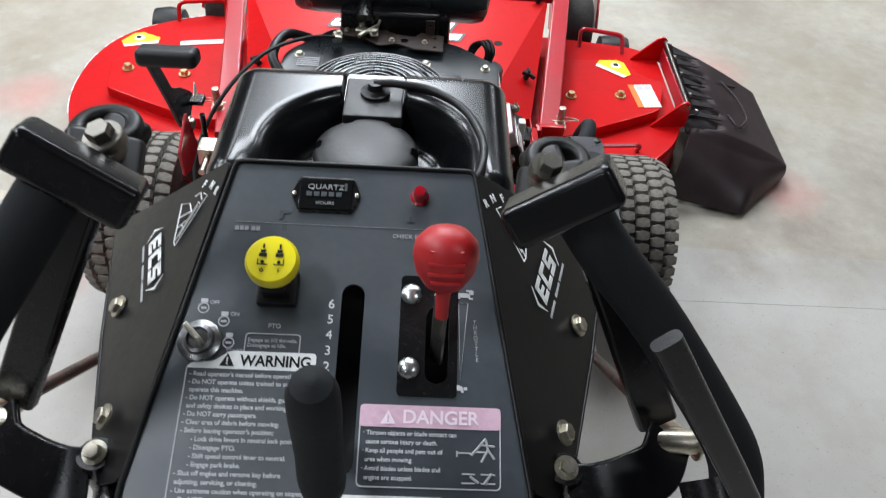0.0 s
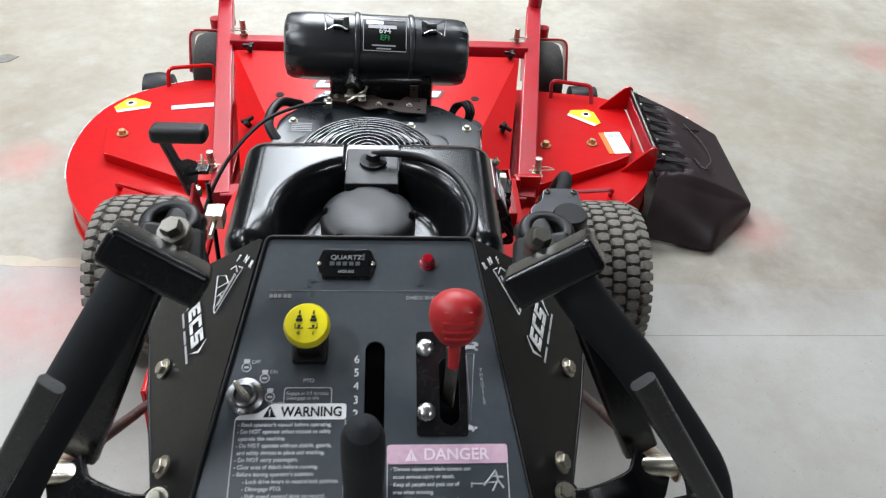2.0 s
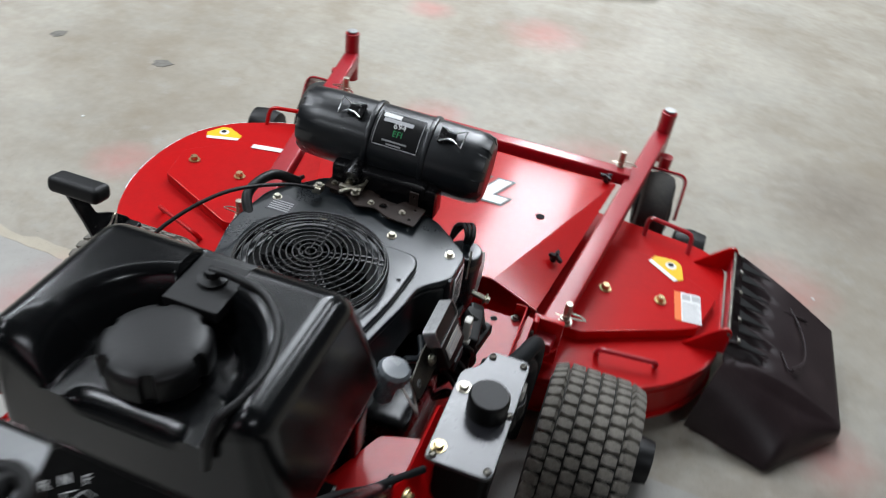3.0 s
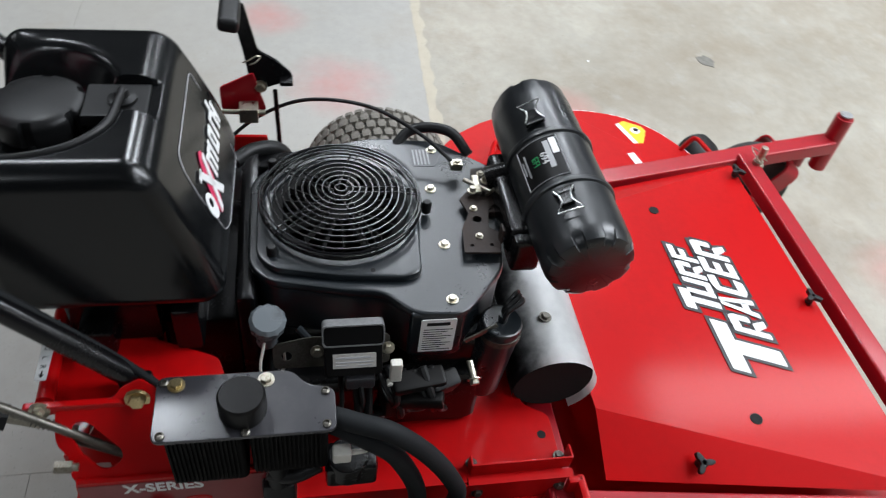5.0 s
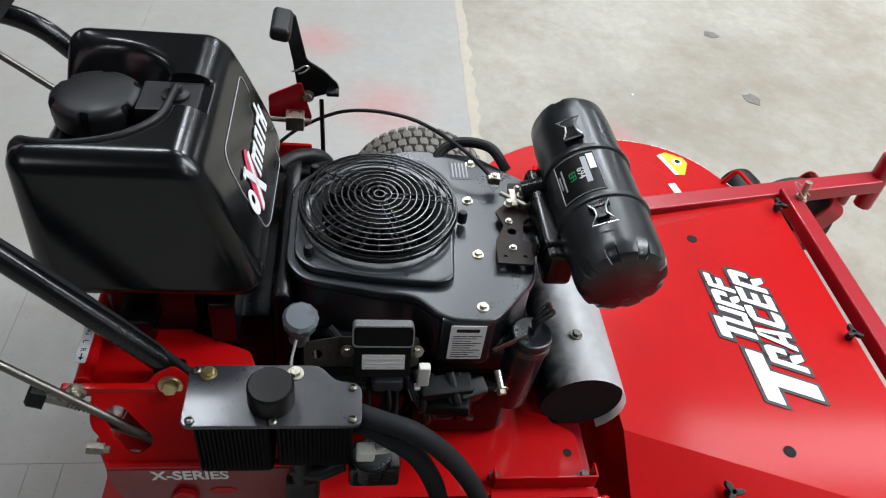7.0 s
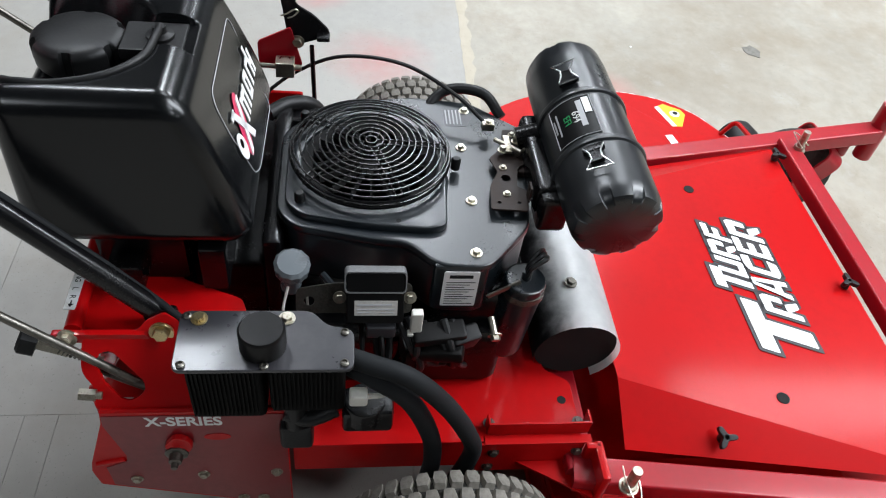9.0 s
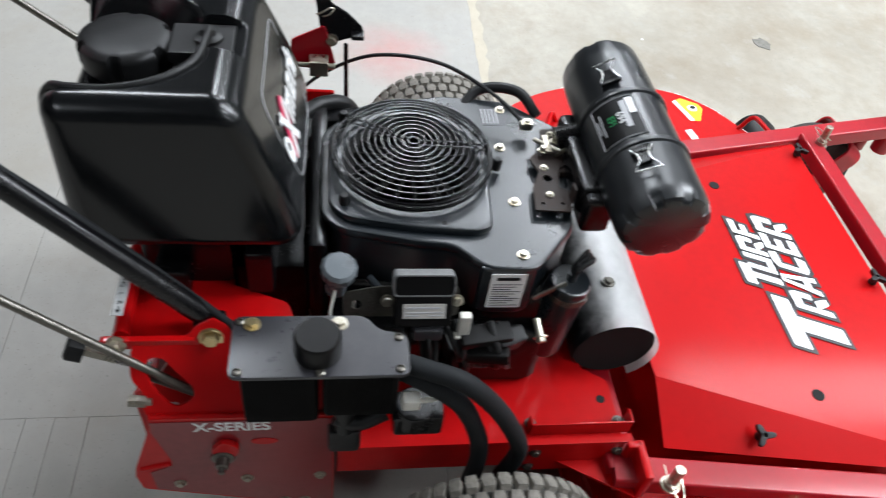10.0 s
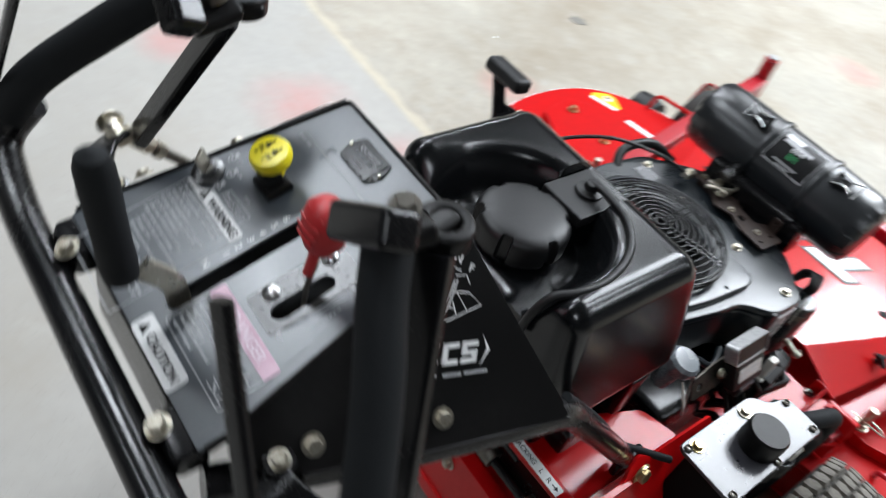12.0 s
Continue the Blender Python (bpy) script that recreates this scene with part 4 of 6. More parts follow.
part("frame_bolt", bolt((0.070, 0.9795, 0.325), (0, -1, 0), 0.0095, 0.008), BOLTZ, rear)
part("gear_housing", box((0.0, 1.065, 0.41), (0.50, 0.07, 0.14), 0.012), POWDER, rear)
for x0, x1, y, z in ((-0.24, 0.235, 1.000, 0.408), (-0.10, 0.16, 1.012, 0.450)):
    part("linkage_rod", cyl((x0, y, z), (x1, y, z), 0.009, seg=12), POWDER, rear)
for x0, x1 in ((0.10, 0.13), (0.205, 0.222)):
    part("linkage_collar", cyl((x0, 1.000, 0.408), (x1, 1.000, 0.408), 0.0155, seg=14), STEEL, rear)
TR = pose(0.140, 0.9795, 0.5238, 0, 0, 0)
strip = part("tracking_strip", plate([soft([(0, -0.008), (0.108, -0.008), (0.108, 0.008), (0, 0.008)], 0.002)], 0.0010, TR), WHITE, rear, "white strip decal with black lettering")
letters("strip_word", "TRACKING", 0.0115, TR @ Matrix.Translation((0.005, -0.004, 0.0011)), HOLE, strip, wide=0.9)
letters("strip_word", "L   R", 0.0115, TR @ Matrix.Translation((0.066, -0.004, 0.0011)), HOLE, strip)
part("strip_arrow", plate([[(0.092, -0.001), (0.098, -0.001), (0.098, -0.004), (0.104, 0.0), (0.098, 0.004), (0.098, 0.001), (0.092, 0.001)]], 0.0004, TR @ Matrix.Translation((0, 0, 0.0010))), HOLE, strip)
# added black block, fills the gap between tank and engine with darkness
part("tank_gap_filler", box((-0.065, 1.185, 0.42), (0.40, 0.12, 0.16), 0.01), POWDER, rear)
part("cradle", join(box((0.0, 1.07, 0.545), (0.33, 0.13, 0.10), 0.01), box((0.175, 1.05, 0.535), (0.05, 0.05, 0.05), 0.006)), POWDER, rear, "black tank cradle")
part("cradle_block", box((0.12, 1.175, 0.545), (0.14, 0.04, 0.09), 0.006), POWDER, rear)

# -- fuel tank --
def rounded_block(lo, hi, r, n, warp):
    """A box with rounded edges on a fine grid, then warped point by point."""
    bm = bmesh.new()
    bmesh.ops.create_cube(bm, size=2.0)
    bmesh.ops.subdivide_edges(bm, edges=list(bm.edges), cuts=n, use_grid_fill=True)
    lo, hi = Vector(lo), Vector(hi)
    mid, half = (lo + hi) / 2, (hi - lo) / 2
    for v in bm.verts:
        p = Vector([half[i] * v.co[i] for i in range(3)])
        inner = Vector([max(-(half[i] - r), min(half[i] - r, p[i])) for i in range(3)])
        d = p - inner
        q = inner + d.normalized() * r if d.length > 1e-9 else p
        v.co = warp(mid + q, Vector(v.co))
    return bm


CAP = Vector((0.004, 1.003, 0.826))


def step(a, b, x):
    t = max(0.0, min(1.0, (x - a) / (b - a)))
    return t * t * (3 - 2 * t)


TANK_LO, TANK_HI = (-0.172, 0.928, 0.60), (0.176, 1.158, 0.838)


def tank_warp(p, unit):
    """Flares the block downwards and forwards, and presses the filler's recess into its top."""
    k = (p.z - 0.60) / 0.238
    x = 0.002 + (p.x - 0.002) * (1.14 - 0.14 * k)
    y = 0.930 + (p.y - 0.930) * (1.365 - 0.365 * max(0.0, k) ** 1.4)
    z = p.z
    if unit.z > 0.2 and k > 0.6:
        on = step(0.6, 0.9, k)
        d = math.hypot((x - 0.008) / 0.136, (y - 0.995) / 0.126)
        gap = (1.0 - d) * 0.130
        R, deep = 0.020, 0.064
        if gap > 0:
            drop = R - math.sqrt(R * R - min(gap, 0.0185) ** 2)
            drop += max(0.0, gap - 0.0185) * 2.3
            soften = deep - 0.016
            if drop > soften:
                drop = soften + 0.016 * (1 - math.exp(-(drop - soften) / 0.016))
            z -= drop * on
        rear = step(1.000, 0.935, y) * (1 - step(0.085, 0.150, abs(x - CAP.x)))
        z = max(z - 0.042 * rear * on, min(z, 0.774))
        if -0.033 < x < 0.047 and y > 1.06:
            z = min(z, 0.8225)
    return Vector((x, y, z))


tank = part("fuel_tank", rounded_block(TANK_LO, TANK_HI, 0.030, 110, tank_warp), TANK, mower, "glossy black moulded fuel tank with a recessed filler", 60)
notches = lambda a, z: 1.0 - 0.115 * max(0.0, min(1.0, (math.cos(6 * a + 0.4) - 0.72) / 0.10)) * max(0.0, min(1.0, (0.0415 - z) / 0.003))  # noqa: E731
cap = part("fuel_cap", lathe([(0.050, 0), (0.060, 0.002), (0.0625, 0.008), (0.0625, 0.030), (0.0605, 0.036), (0.056, 0.0400), (0.048, 0.0425), (0.036, 0.0440), (0.018, 0.0450), (0.0, 0.0453)], Matrix.Translation((CAP.x, CAP.y, CAP.z - 0.042)), 160, wobble=notches), RUBBER, tank, "round black screw cap with grip notches")
part("filler_neck", lathe([(0.048, 0), (0.048, 0.03)], Matrix.Translation((CAP.x, CAP.y, 0.765)), 32), TANK, tank)
part("vent_boss", box((0.007, 1.105, 0.817), (0.074, 0.084, 0.018), 0.003), RUBBER, tank)
part("vent_grommet", lathe([(0.019, 0), (0.019, 0.004), (0.014, 0.005), (0.010, 0.007), (0.009, 0.012), (0.009, 0.016), (0.002, 0.017)], Matrix.Translation((0.008, 1.113, 0.8262)), 24), RUBBER, tank)
part("vent_hose", sweep(smooth_path([(0.006, 1.114, 0.840), (0.035, 1.113, 0.842), (0.082, 1.104, 0.840), (0.122, 1.066, 0.838), (0.141, 1.010, 0.836), (0.138, 0.962, 0.834), (0.126, 0.938, 0.826), (0.120, 0.922, 0.80), (0.116, 0.918, 0.76)], 6), 0.0055, 10), RUBBER, tank, "thin black vent hose")
# decal on the tank's sloping front
def on_front(x, z):
    """A place on the tank's sloping front, from x and height."""
    return Vector((x, 0.9320 + 0.228 * (1.365 - 0.365 * ((z - 0.60) / 0.238) ** 1.4), z))


TD = frame_of(on_front(0.040, 0.704), on_front(-0.2, 0.704 + 0.012), on_front(0.040, 0.735))
oval = [(0.0215 * math.cos(a * math.pi / 12) + 0.022 * math.sin(a * math.pi / 12), 0.041 * math.sin(a * math.pi / 12)) for a in range(24)]
ol = part("tank_decal", plate([oval], 0.0008, TD @ Matrix.Translation((0, 0, -0.0006))), MAGENTA, tank, "magenta oval decal with white lettering shapes")
TS = TD @ Matrix.Translation((0, 0, 0.0004))
for poly in ([(-0.026, 0.036), (-0.012, 0.036), (0.026, -0.036), (0.010, -0.036)], [(0.018, 0.032), (0.031, 0.032), (-0.016, -0.036), (-0.030, -0.036)], [(-0.030, 0.036), (-0.008, 0.036), (-0.010, 0.029), (-0.032, 0.029)]):
    part("decal_shape", plate([poly], 0.0008 + 0.0002 * len(poly), TS), WHITE, ol)
part("decal_shape", plate([[(-0.043 + 0.017 * math.cos(a * math.pi / 10) , -0.006 + 0.021 * math.sin(a * math.pi / 10)) for a in range(20)], disc(-0.041, -0.002, 0.0075, 12)], 0.0009, TS), WHITE, ol)
for x0, h in ((0.024, 0.020), (0.041, 0.019), (0.058, 0.019), (0.077, 0.019), (0.094, 0.019), (0.113, 0.019), (0.136, 0.034), (0.150, 0.020)):
    part("decal_shape", plate([[(x0, -0.017), (x0 + 0.009, -0.017), (x0 + 0.016, h), (x0 + 0.007, h)]], 0.0010, TS), WHITE, ol)
for x0, y0, w in ((0.036, 0.010, 0.030), (0.084, 0.012, 0.022), (0.082, -0.017, 0.018), (0.122, 0.012, 0.016), (0.142, 0.000, 0.014)):
    part("decal_shape", plate([[(x0, y0), (x0 + w, y0), (x0 + w + 0.003, y0 + 0.008), (x0 + 0.003, y0 + 0.008)]], 0.0013, TS), WHITE, ol)
part("tank_decal_line", sweep([on_front(x, z) + Vector((0, -0.0010, 0)) for x, z in soft([(-0.125, 0.785), (0.073, 0.783), (0.090, 0.768), (0.098, 0.726), (0.082, 0.645), (0.050, 0.628), (-0.12, 0.620)], 0.012)], 0.0007, 4, closed=True), GREY, tank)

# -- hydraulic oil reservoir --
RZ = 0.578
rs_out = soft([(0.292, 1.148), (0.392, 1.148), (0.392, 1.383), (0.325, 1.383), (0.318, 1.345), (0.292, 1.325)], 0.014)
reservoir = part("oil_reservoir", plate([rs_out], 0.007, Matrix.Translation((0, 0, RZ - 0.007)), 0.0018), LID, mower, "black ribbed oil reservoir with a screw cap")
part("reservoir_body", plate([soft([(0.305, 1.16), (0.384, 1.16), (0.384, 1.262), (0.305, 1.262)], 0.01)], 0.117, Matrix.Translation((0, 0, RZ - 0.124))), DULL, reservoir)
part("reservoir_body", plate([soft([(0.315, 1.268), (0.384, 1.268), (0.384, 1.372), (0.315, 1.372)], 0.01)], 0.104, Matrix.Translation((0, 0, RZ - 0.111))), DULL, reservoir)
for i in range(16):
    y = 1.166 + 0.0056 * i
    part("cooling_rib", box((0.386, y, RZ - 0.064), (0.005, 0.0026, 0.104), 0), DULL, reservoir)
for i in range(16):
    y = 1.274 + 0.0058 * i
    part("cooling_rib", box((0.386, y, RZ - 0.058), (0.005, 0.0026, 0.092), 0), DULL, reservoir)
knurl = lambda a, z: 1.0 + 0.012 * math.cos(40 * a) if z < 0.034 else 1.0  # noqa: E731
rc = part("reservoir_cap", lathe([(0.030, 0), (0.031, 0.004), (0.031, 0.034), (0.028, 0.038), (0.0, 0.0385)], Matrix.Translation((0.352, 1.262, RZ)), 80, wobble=knurl), SATIN, reservoir, "round black knurled cap")
for i, (x, y) in enumerate(((0.307, 1.174), (0.307, 1.291), (0.331, 1.370), (0.382, 1.370), (0.383, 1.160), (0.303, 1.158), (0.386, 1.266))):
    if i < 2:
        part("reservoir_bolt", bolt((x, y, RZ), (0, 0, 1), 0.008, 0.006), GOLD if i == 0 else BOLTZ, reservoir)
    else:
        part("reservoir_screw", lathe([(0.006, 0), (0.006, 0.003), (0.0035, 0.0045), (0.003, 0.002), (0.0, 0.002)], Matrix.Translation((x, y, RZ)), 14), STEEL, reservoir)
hoses = [[(0.35, 1.365, 0.553), (0.372, 1.410, 0.558), (0.385, 1.461, 0.545), (0.388, 1.516, 0.480), (0.388, 1.560, 0.394), (0.386, 1.573, 0.335), (0.382, 1.557, 0.235)],
         [(0.345, 1.365, 0.530), (0.372, 1.408, 0.530), (0.385, 1.462, 0.490), (0.386, 1.500, 0.397), (0.386, 1.511, 0.320), (0.382, 1.509, 0.235)]]
for h in hoses:
    part("hydraulic_hose", sweep(smooth_path(h, 8), 0.0145, 14), FOAM, reservoir, "thick black rubber hose")
wp = part("white_plug", box((0.384, 1.390, 0.500), (0.020, 0.026, 0.024), 0.004), PLUG, reservoir, "white nylon plug with a pale lead")
part("plug_lead", sweep(smooth_path([(0.384, 1.402, 0.500), (0.380, 1.425, 0.498), (0.372, 1.445, 0.505)], 5), 0.004, 8), PLUG, wp)
part("pump_block", join(box((0.368, 1.405, 0.44), (0.05, 0.075, 0.05), 0.008), cyl((0.37, 1.40, 0.47), (0.37, 1.40, 0.43), 0.03, seg=24, bev=0.004)), POWDER, reservoir)
part("reservoir_fitting", join(cyl((0.36, 1.30, 0.50), (0.365, 1.30, 0.40), 0.016, seg=16), sweep(smooth_path([(0.365, 1.285, 0.43), (0.37, 1.32, 0.42), (0.36, 1.36, 0.43)], 5), 0.012, 10), box((0.352, 1.30, 0.37), (0.05, 0.05, 0.06), 0.008)), RUBBER, reservoir)

# -- engine --
BL = [(0.098, 1.262), (0.135, 1.29), (0.163, 1.42), (0.166, 1.462), (0.214, 1.508), (0.218, 1.585), (0.130, 1.662), (-0.115, 1.70), (-0.20, 1.60), (-0.212, 1.48), (-0.175, 1.33), (-0.095, 1.262)]
EZ = 0.588
engine = part("engine", plate([soft(grow(BL, 0, 1.48, 0.985), 0.02)], 0.10, Matrix.Translation((0, 0, EZ - 0.115)), 0.010), BLOWER, mower, "black two-cylinder engine under a moulded blower housing")
part("crankcase", box((0.0, 1.48, 0.385), (0.30, 0.40, 0.20), 0.03), POWDER, engine)
part("oil_sump", box((0.12, 1.46, 0.365), (0.22, 0.36, 0.15), 0.025), POWDER, engine)
part("cylinder", box((0.13, 1.58, 0.43), (0.15, 0.15, 0.16), 0.02), POWDER, engine)
part("cylinder", box((-0.15, 1.58, 0.43), (0.13, 0.15, 0.16), 0.02), POWDER, engine)
part("rear_shroud", join(box((-0.03, 1.258, 0.43), (0.36, 0.03, 0.27), 0.008), box((-0.20, 1.31, 0.43), (0.05, 0.12, 0.24), 0.012)), POWDER, engine)
part("blower_rim", plate([soft(BL, 0.022)], 0.018, Matrix.Translation((0, 0, EZ - 0.018)), 0.006), BLOWER, engine)
# raised fan shroud
SH = [(0.092, 1.275), (0.122, 1.30), (0.142, 1.40), (0.150, 1.50), (0.140, 1.527), (-0.10, 1.545), (-0.165, 1.50), (-0.168, 1.36), (-0.09, 1.275)]
part("fan_shroud", plate([soft(SH, 0.03), disc(-0.011, 1.410, 0.112, 40)], 0.016, Matrix.Translation((0, 0, EZ - 0.003)), 0.005), BLOWER, engine)
FC = Vector((-0.011, 1.410, 0))
part("fan_well", lathe([(0.113, 0.0), (0.113, 0.012), (0.095, 0.004), (0.02, 0.004), (0.0, 0.012)], Matrix.Translation((FC.x, FC.y, EZ - 0.004)), 48), HOLE, engine)
for a in range(0, 360, 20):
    part("fan_blade", box((0, 0, 0), (0.075, 0.003, 0.014), 0, m=Matrix.Translation((FC.x, FC.y, EZ + 0.008)) @ pose(0, 0, 0, 0, 0, a) @ Matrix.Translation((0.058, 0, 0))), HOLE, engine)
GZ = 0.640
guard = part("fan_guard", sweep([(FC.x + 0.128 * math.cos(a / 40 * 2 * math.pi), FC.y + 0.128 * math.sin(a / 40 * 2 * math.pi), GZ - 0.030) for a in range(40)], 0.0026, 6, closed=True), POWDER, engine, "black wire fan guard of concentric rings")
for i in range(12):
    r = 0.009 + 0.0106 * i
    z = GZ + 0.002 - 0.012 * (i / 11) ** 3
    n = 24 + 2 * i
    part("guard_ring", sweep([(FC.x + r * math.cos(a / n * 2 * math.pi), FC.y + r * math.sin(a / n * 2 * math.pi), z) for a in range(n)], 0.0017, 6, closed=True), POWDER, guard)
for k, z in ((0.130, GZ - 0.016), (0.131, GZ - 0.023)):
    part("guard_ring", sweep([(FC.x + k * math.cos(a / 44 * 2 * math.pi), FC.y + k * math.sin(a / 44 * 2 * math.pi), z) for a in range(44)], 0.0023, 6, closed=True), POWDER, guard)
for k in range(5):
    for off in (-0.0060, 0.0060):
        d = Vector((math.cos(radians(72 * k + 92)), math.sin(radians(72 * k + 92)), 0))
        s = Vector((-d.y, d.x, 0)) * off
        pts = [FC + s + d * 0.010 + Vector((0, 0, GZ - 0.003)), FC + s + d * 0.09 + Vector((0, 0, GZ - 0.007)), FC + s + d * 0.124 + Vector((0, 0, GZ - 0.014)), FC + s + d * 0.131 + Vector((0, 0, GZ - 0.030))]
        part("guard_spoke", sweep(pts, 0.0018, 6), POWDER, guard)
for x, y in ((0.092, 1.299), (-0.112, 1.30), (0.0, 1.552)):
    part("guard_post", lathe([(0.008, 0), (0.0085, 0.018), (0.006, 0.022), (0.003, 0.0225)], Matrix.Translation((x, y, EZ + 0.008)), 14), RUBBER, engine)
for x, y in ((-0.063, 1.569), (0.073, 1.573), (0.189, 1.568), (-0.17, 1.585)):
    part("housing_bolt", bolt((x, y, EZ), (0, 0, 1), 0.0065, 0.006), ZINC, engine)
part("shroud_hole", lathe([(0.004, 0), (0.004, 0.0008)], Matrix.Translation((0.134, 1.451, EZ + 0.0128)), 12), HOLE, engine)
part("spec_decal", plate([[(-0.175, 1.545), (-0.125, 1.545), (-0.125, 1.585), (-0.155, 1.60), (-0.175, 1.585)]], 0.0006, Matrix.Translation((0, 0, EZ))), SMOKE, engine)
part("decal_print", bars([(-0.172, 1.549 + 0.0065 * i, 0.042, 0.0025) for i in range(5)], Matrix.Translation((0, 0, EZ + 0.0007))), GREY, engine)
# maker's plate on the side
KP = frame_of((0.2165, 1.518, 0.572), (0.2165, 1.568, 0.572), (0.2165, 1.518, 0.6))
lab = part("data_label", plate([soft([(0, -0.074), (0.055, -0.074), (0.055, 0.005), (0, 0.005)], 0.003)], 0.0015, KP), WHITE, engine, "silver printed data label")
part("label_print", bars([(0.009, -0.009, 0.036, 0.007)] + [(0.005, -0.019 - 0.0055 * i, 0.045 - 0.008 * (i % 3), 0.0012) for i in range(10)], KP @ Matrix.Translation((0, 0, 0.0016))), HOLE, lab)
part("label_mount", box((0.205, 1.545, 0.535), (0.02, 0.085, 0.10), 0.006), BLOWER, engine)
# throttle linkage and bracket in front of the housing
link = part("throttle_bracket", join(plate([soft([(-0.02, 1.612), (0.015, 1.622), (0.05, 1.605), (0.105, 1.600), (0.108, 1.660), (0.062, 1.668), (0.05, 1.650), (0.005, 1.658), (-0.02, 1.686), (-0.10, 1.686), (-0.10, 1.645), (-0.05, 1.638)], 0.004), disc(0.030, 1.634, 0.008, 12), disc(0.090, 1.648, 0.0035, 10), disc(0.090, 1.615, 0.0035, 10), disc(-0.06, 1.665, 0.006, 10)], 0.003, Matrix.Translation((0, 0, 0.600))), box((-0.04, 1.66, 0.586), (0.10, 0.026, 0.026), 0.004)), BROWN, engine, "brown-black stamped throttle bracket")
for x, y in ((0.070, 1.630), (0.005, 1.632), (-0.085, 1.660)):
    part("bracket_bolt", bolt((x, y, 0.603), (0, 0, 1), 0.0045, 0.004), BOLTZ, link)
part("bracket_tab", plate([[(-0.009, 0), (0.009, 0), (0.009, 0.030), (-0.009, 0.030)], disc(0, 0.020, 0.003, 8)], 0.003, frame_of((0.080, 1.665, 0.602), (0.18, 1.665, 0.602), (0.080, 1.665, 0.7))), BROWN, link)
part("cable_clamp", join(box((-0.100, 1.618, 0.612), (0.018, 0.022, 0.014), 0.002), bolt((-0.097, 1.618, 0.619), (0, 0, 1), 0.005, 0.005)), ZINC, link)
part("linkage", join(cyl((-0.06, 1.625, 0.612), (-0.025, 1.665, 0.615), 0.004, seg=8), box((-0.045, 1.645, 0.614), (0.045, 0.012, 0.006), 0.002), bolt((-0.03, 1.635, 0.612), (0, 0, 1), 0.006, 0.008), bolt((-0.055, 1.662, 0.612), (0, 0, 1), 0.006, 0.008), cyl((-0.03, 1.66, 0.60), (-0.02, 1.67, 0.625), 0.003, seg=8)), BOLTZ, link)
part("throttle_cable", sweep(smooth_path([(-0.10, 1.615, 0.614), (-0.15, 1.56, 0.640), (-0.215, 1.47, 0.655), (-0.27, 1.36, 0.630), (-0.30, 1.27, 0.57), (-0.28, 1.20, 0.52)], 8), 0.0036, 8), RUBBER, engine, "thin black control cable")
part("breather_hose", sweep(smooth_path([(-0.17, 1.50, 0.56), (-0.215, 1.55, 0.60), (-0.20, 1.62, 0.61), (-0.16, 1.655, 0.585)], 6), 0.010, 10), RUBBER, engine)
# oil filler, control unit, loom, starter side
part("oil_cap", lathe([(0.016, -0.05), (0.016, 0.0), (0.026, 0.002), (0.027, 0.018), (0.022, 0.024), (0.0, 0.025)], Matrix.Translation((0.19, 1.290, 0.548)) @ pose(0, 0, 0, -4, 12, 0), 80, wobble=lambda a, z: 1 + (0.02 * math.cos(12 * a) if 0.001 < z < 0.019 else 0)), OILCAP, engine, "dark grey ribbed oil filler cap")
part("dipstick_loop", sweep(smooth_path([(0.212, 1.285, 0.535), (0.238, 1.278, 0.505), (0.240, 1.290, 0.478), (0.226, 1.312, 0.490), (0.214, 1.312, 0.535)], 5), 0.0022, 6), PLUG, engine)
EM = frame_of((0.222, 1.372, 0.552), (0.222, 1.458, 0.552), (0.190, 1.372, 0.62))
ecu = part("control_unit", join(plate([soft([(0, -0.055), (0.086, -0.055), (0.086, 0.028), (0, 0.028)], 0.008)], 0.022, EM, 0.003)), SATIN, engine, "black engine control unit with a printed label")
part("unit_rim", plate([soft([(-0.003, -0.004), (0.089, -0.004), (0.089, 0.031), (-0.003, 0.031)], 0.008), soft([(-0.001, -0.002), (0.087, -0.002), (0.087, 0.029), (-0.001, 0.029)], 0.007)], 0.0235, EM), ALU, ecu)
part("unit_label", plate([[(0.012, -0.040), (0.076, -0.040), (0.076, -0.016), (0.012, -0.016)]], 0.001, EM @ Matrix.Translation((0, 0, 0.0222))), SILVER, ecu)
part("label_print", bars([(0.016, -0.024, 0.052, 0.003), (0.016, -0.031, 0.056, 0.0018), (0.016, -0.036, 0.02, 0.0018), (0.05, -0.036, 0.02, 0.0018)], EM @ Matrix.Translation((0, 0, 0.0233))), GREY, ecu)
part("unit_bracket", join(plate([soft([(-0.075, -0.05), (0.10, -0.05), (0.10, 0.0), (-0.02, 0.0), (-0.075, -0.01)], 0.01), disc(-0.055, -0.03, 0.008, 14)], 0.003, EM @ Matrix.Translation((0, 0, -0.008)))), STEEL, ecu)
for y in (-0.010, 0.096):
    part("unit_bolt", bolt(EM @ Vector((y, -0.02, 0.002)), EM.to_3x3() @ Vector((0, 0, 1)), 0.007, 0.006), ZINC, ecu)
part("loom_connector", box((0.252, 1.425, 0.490), (0.03, 0.045, 0.026), 0.004), SMOKE, engine)
part("white_plug", join(box((0.262, 1.478, 0.515), (0.014, 0.018, 0.045), 0.003), box((0.266, 1.478, 0.490), (0.012, 0.026, 0.006), 0.002)), PLUG, engine, "white nylon plug")
rng = random.Random(4)
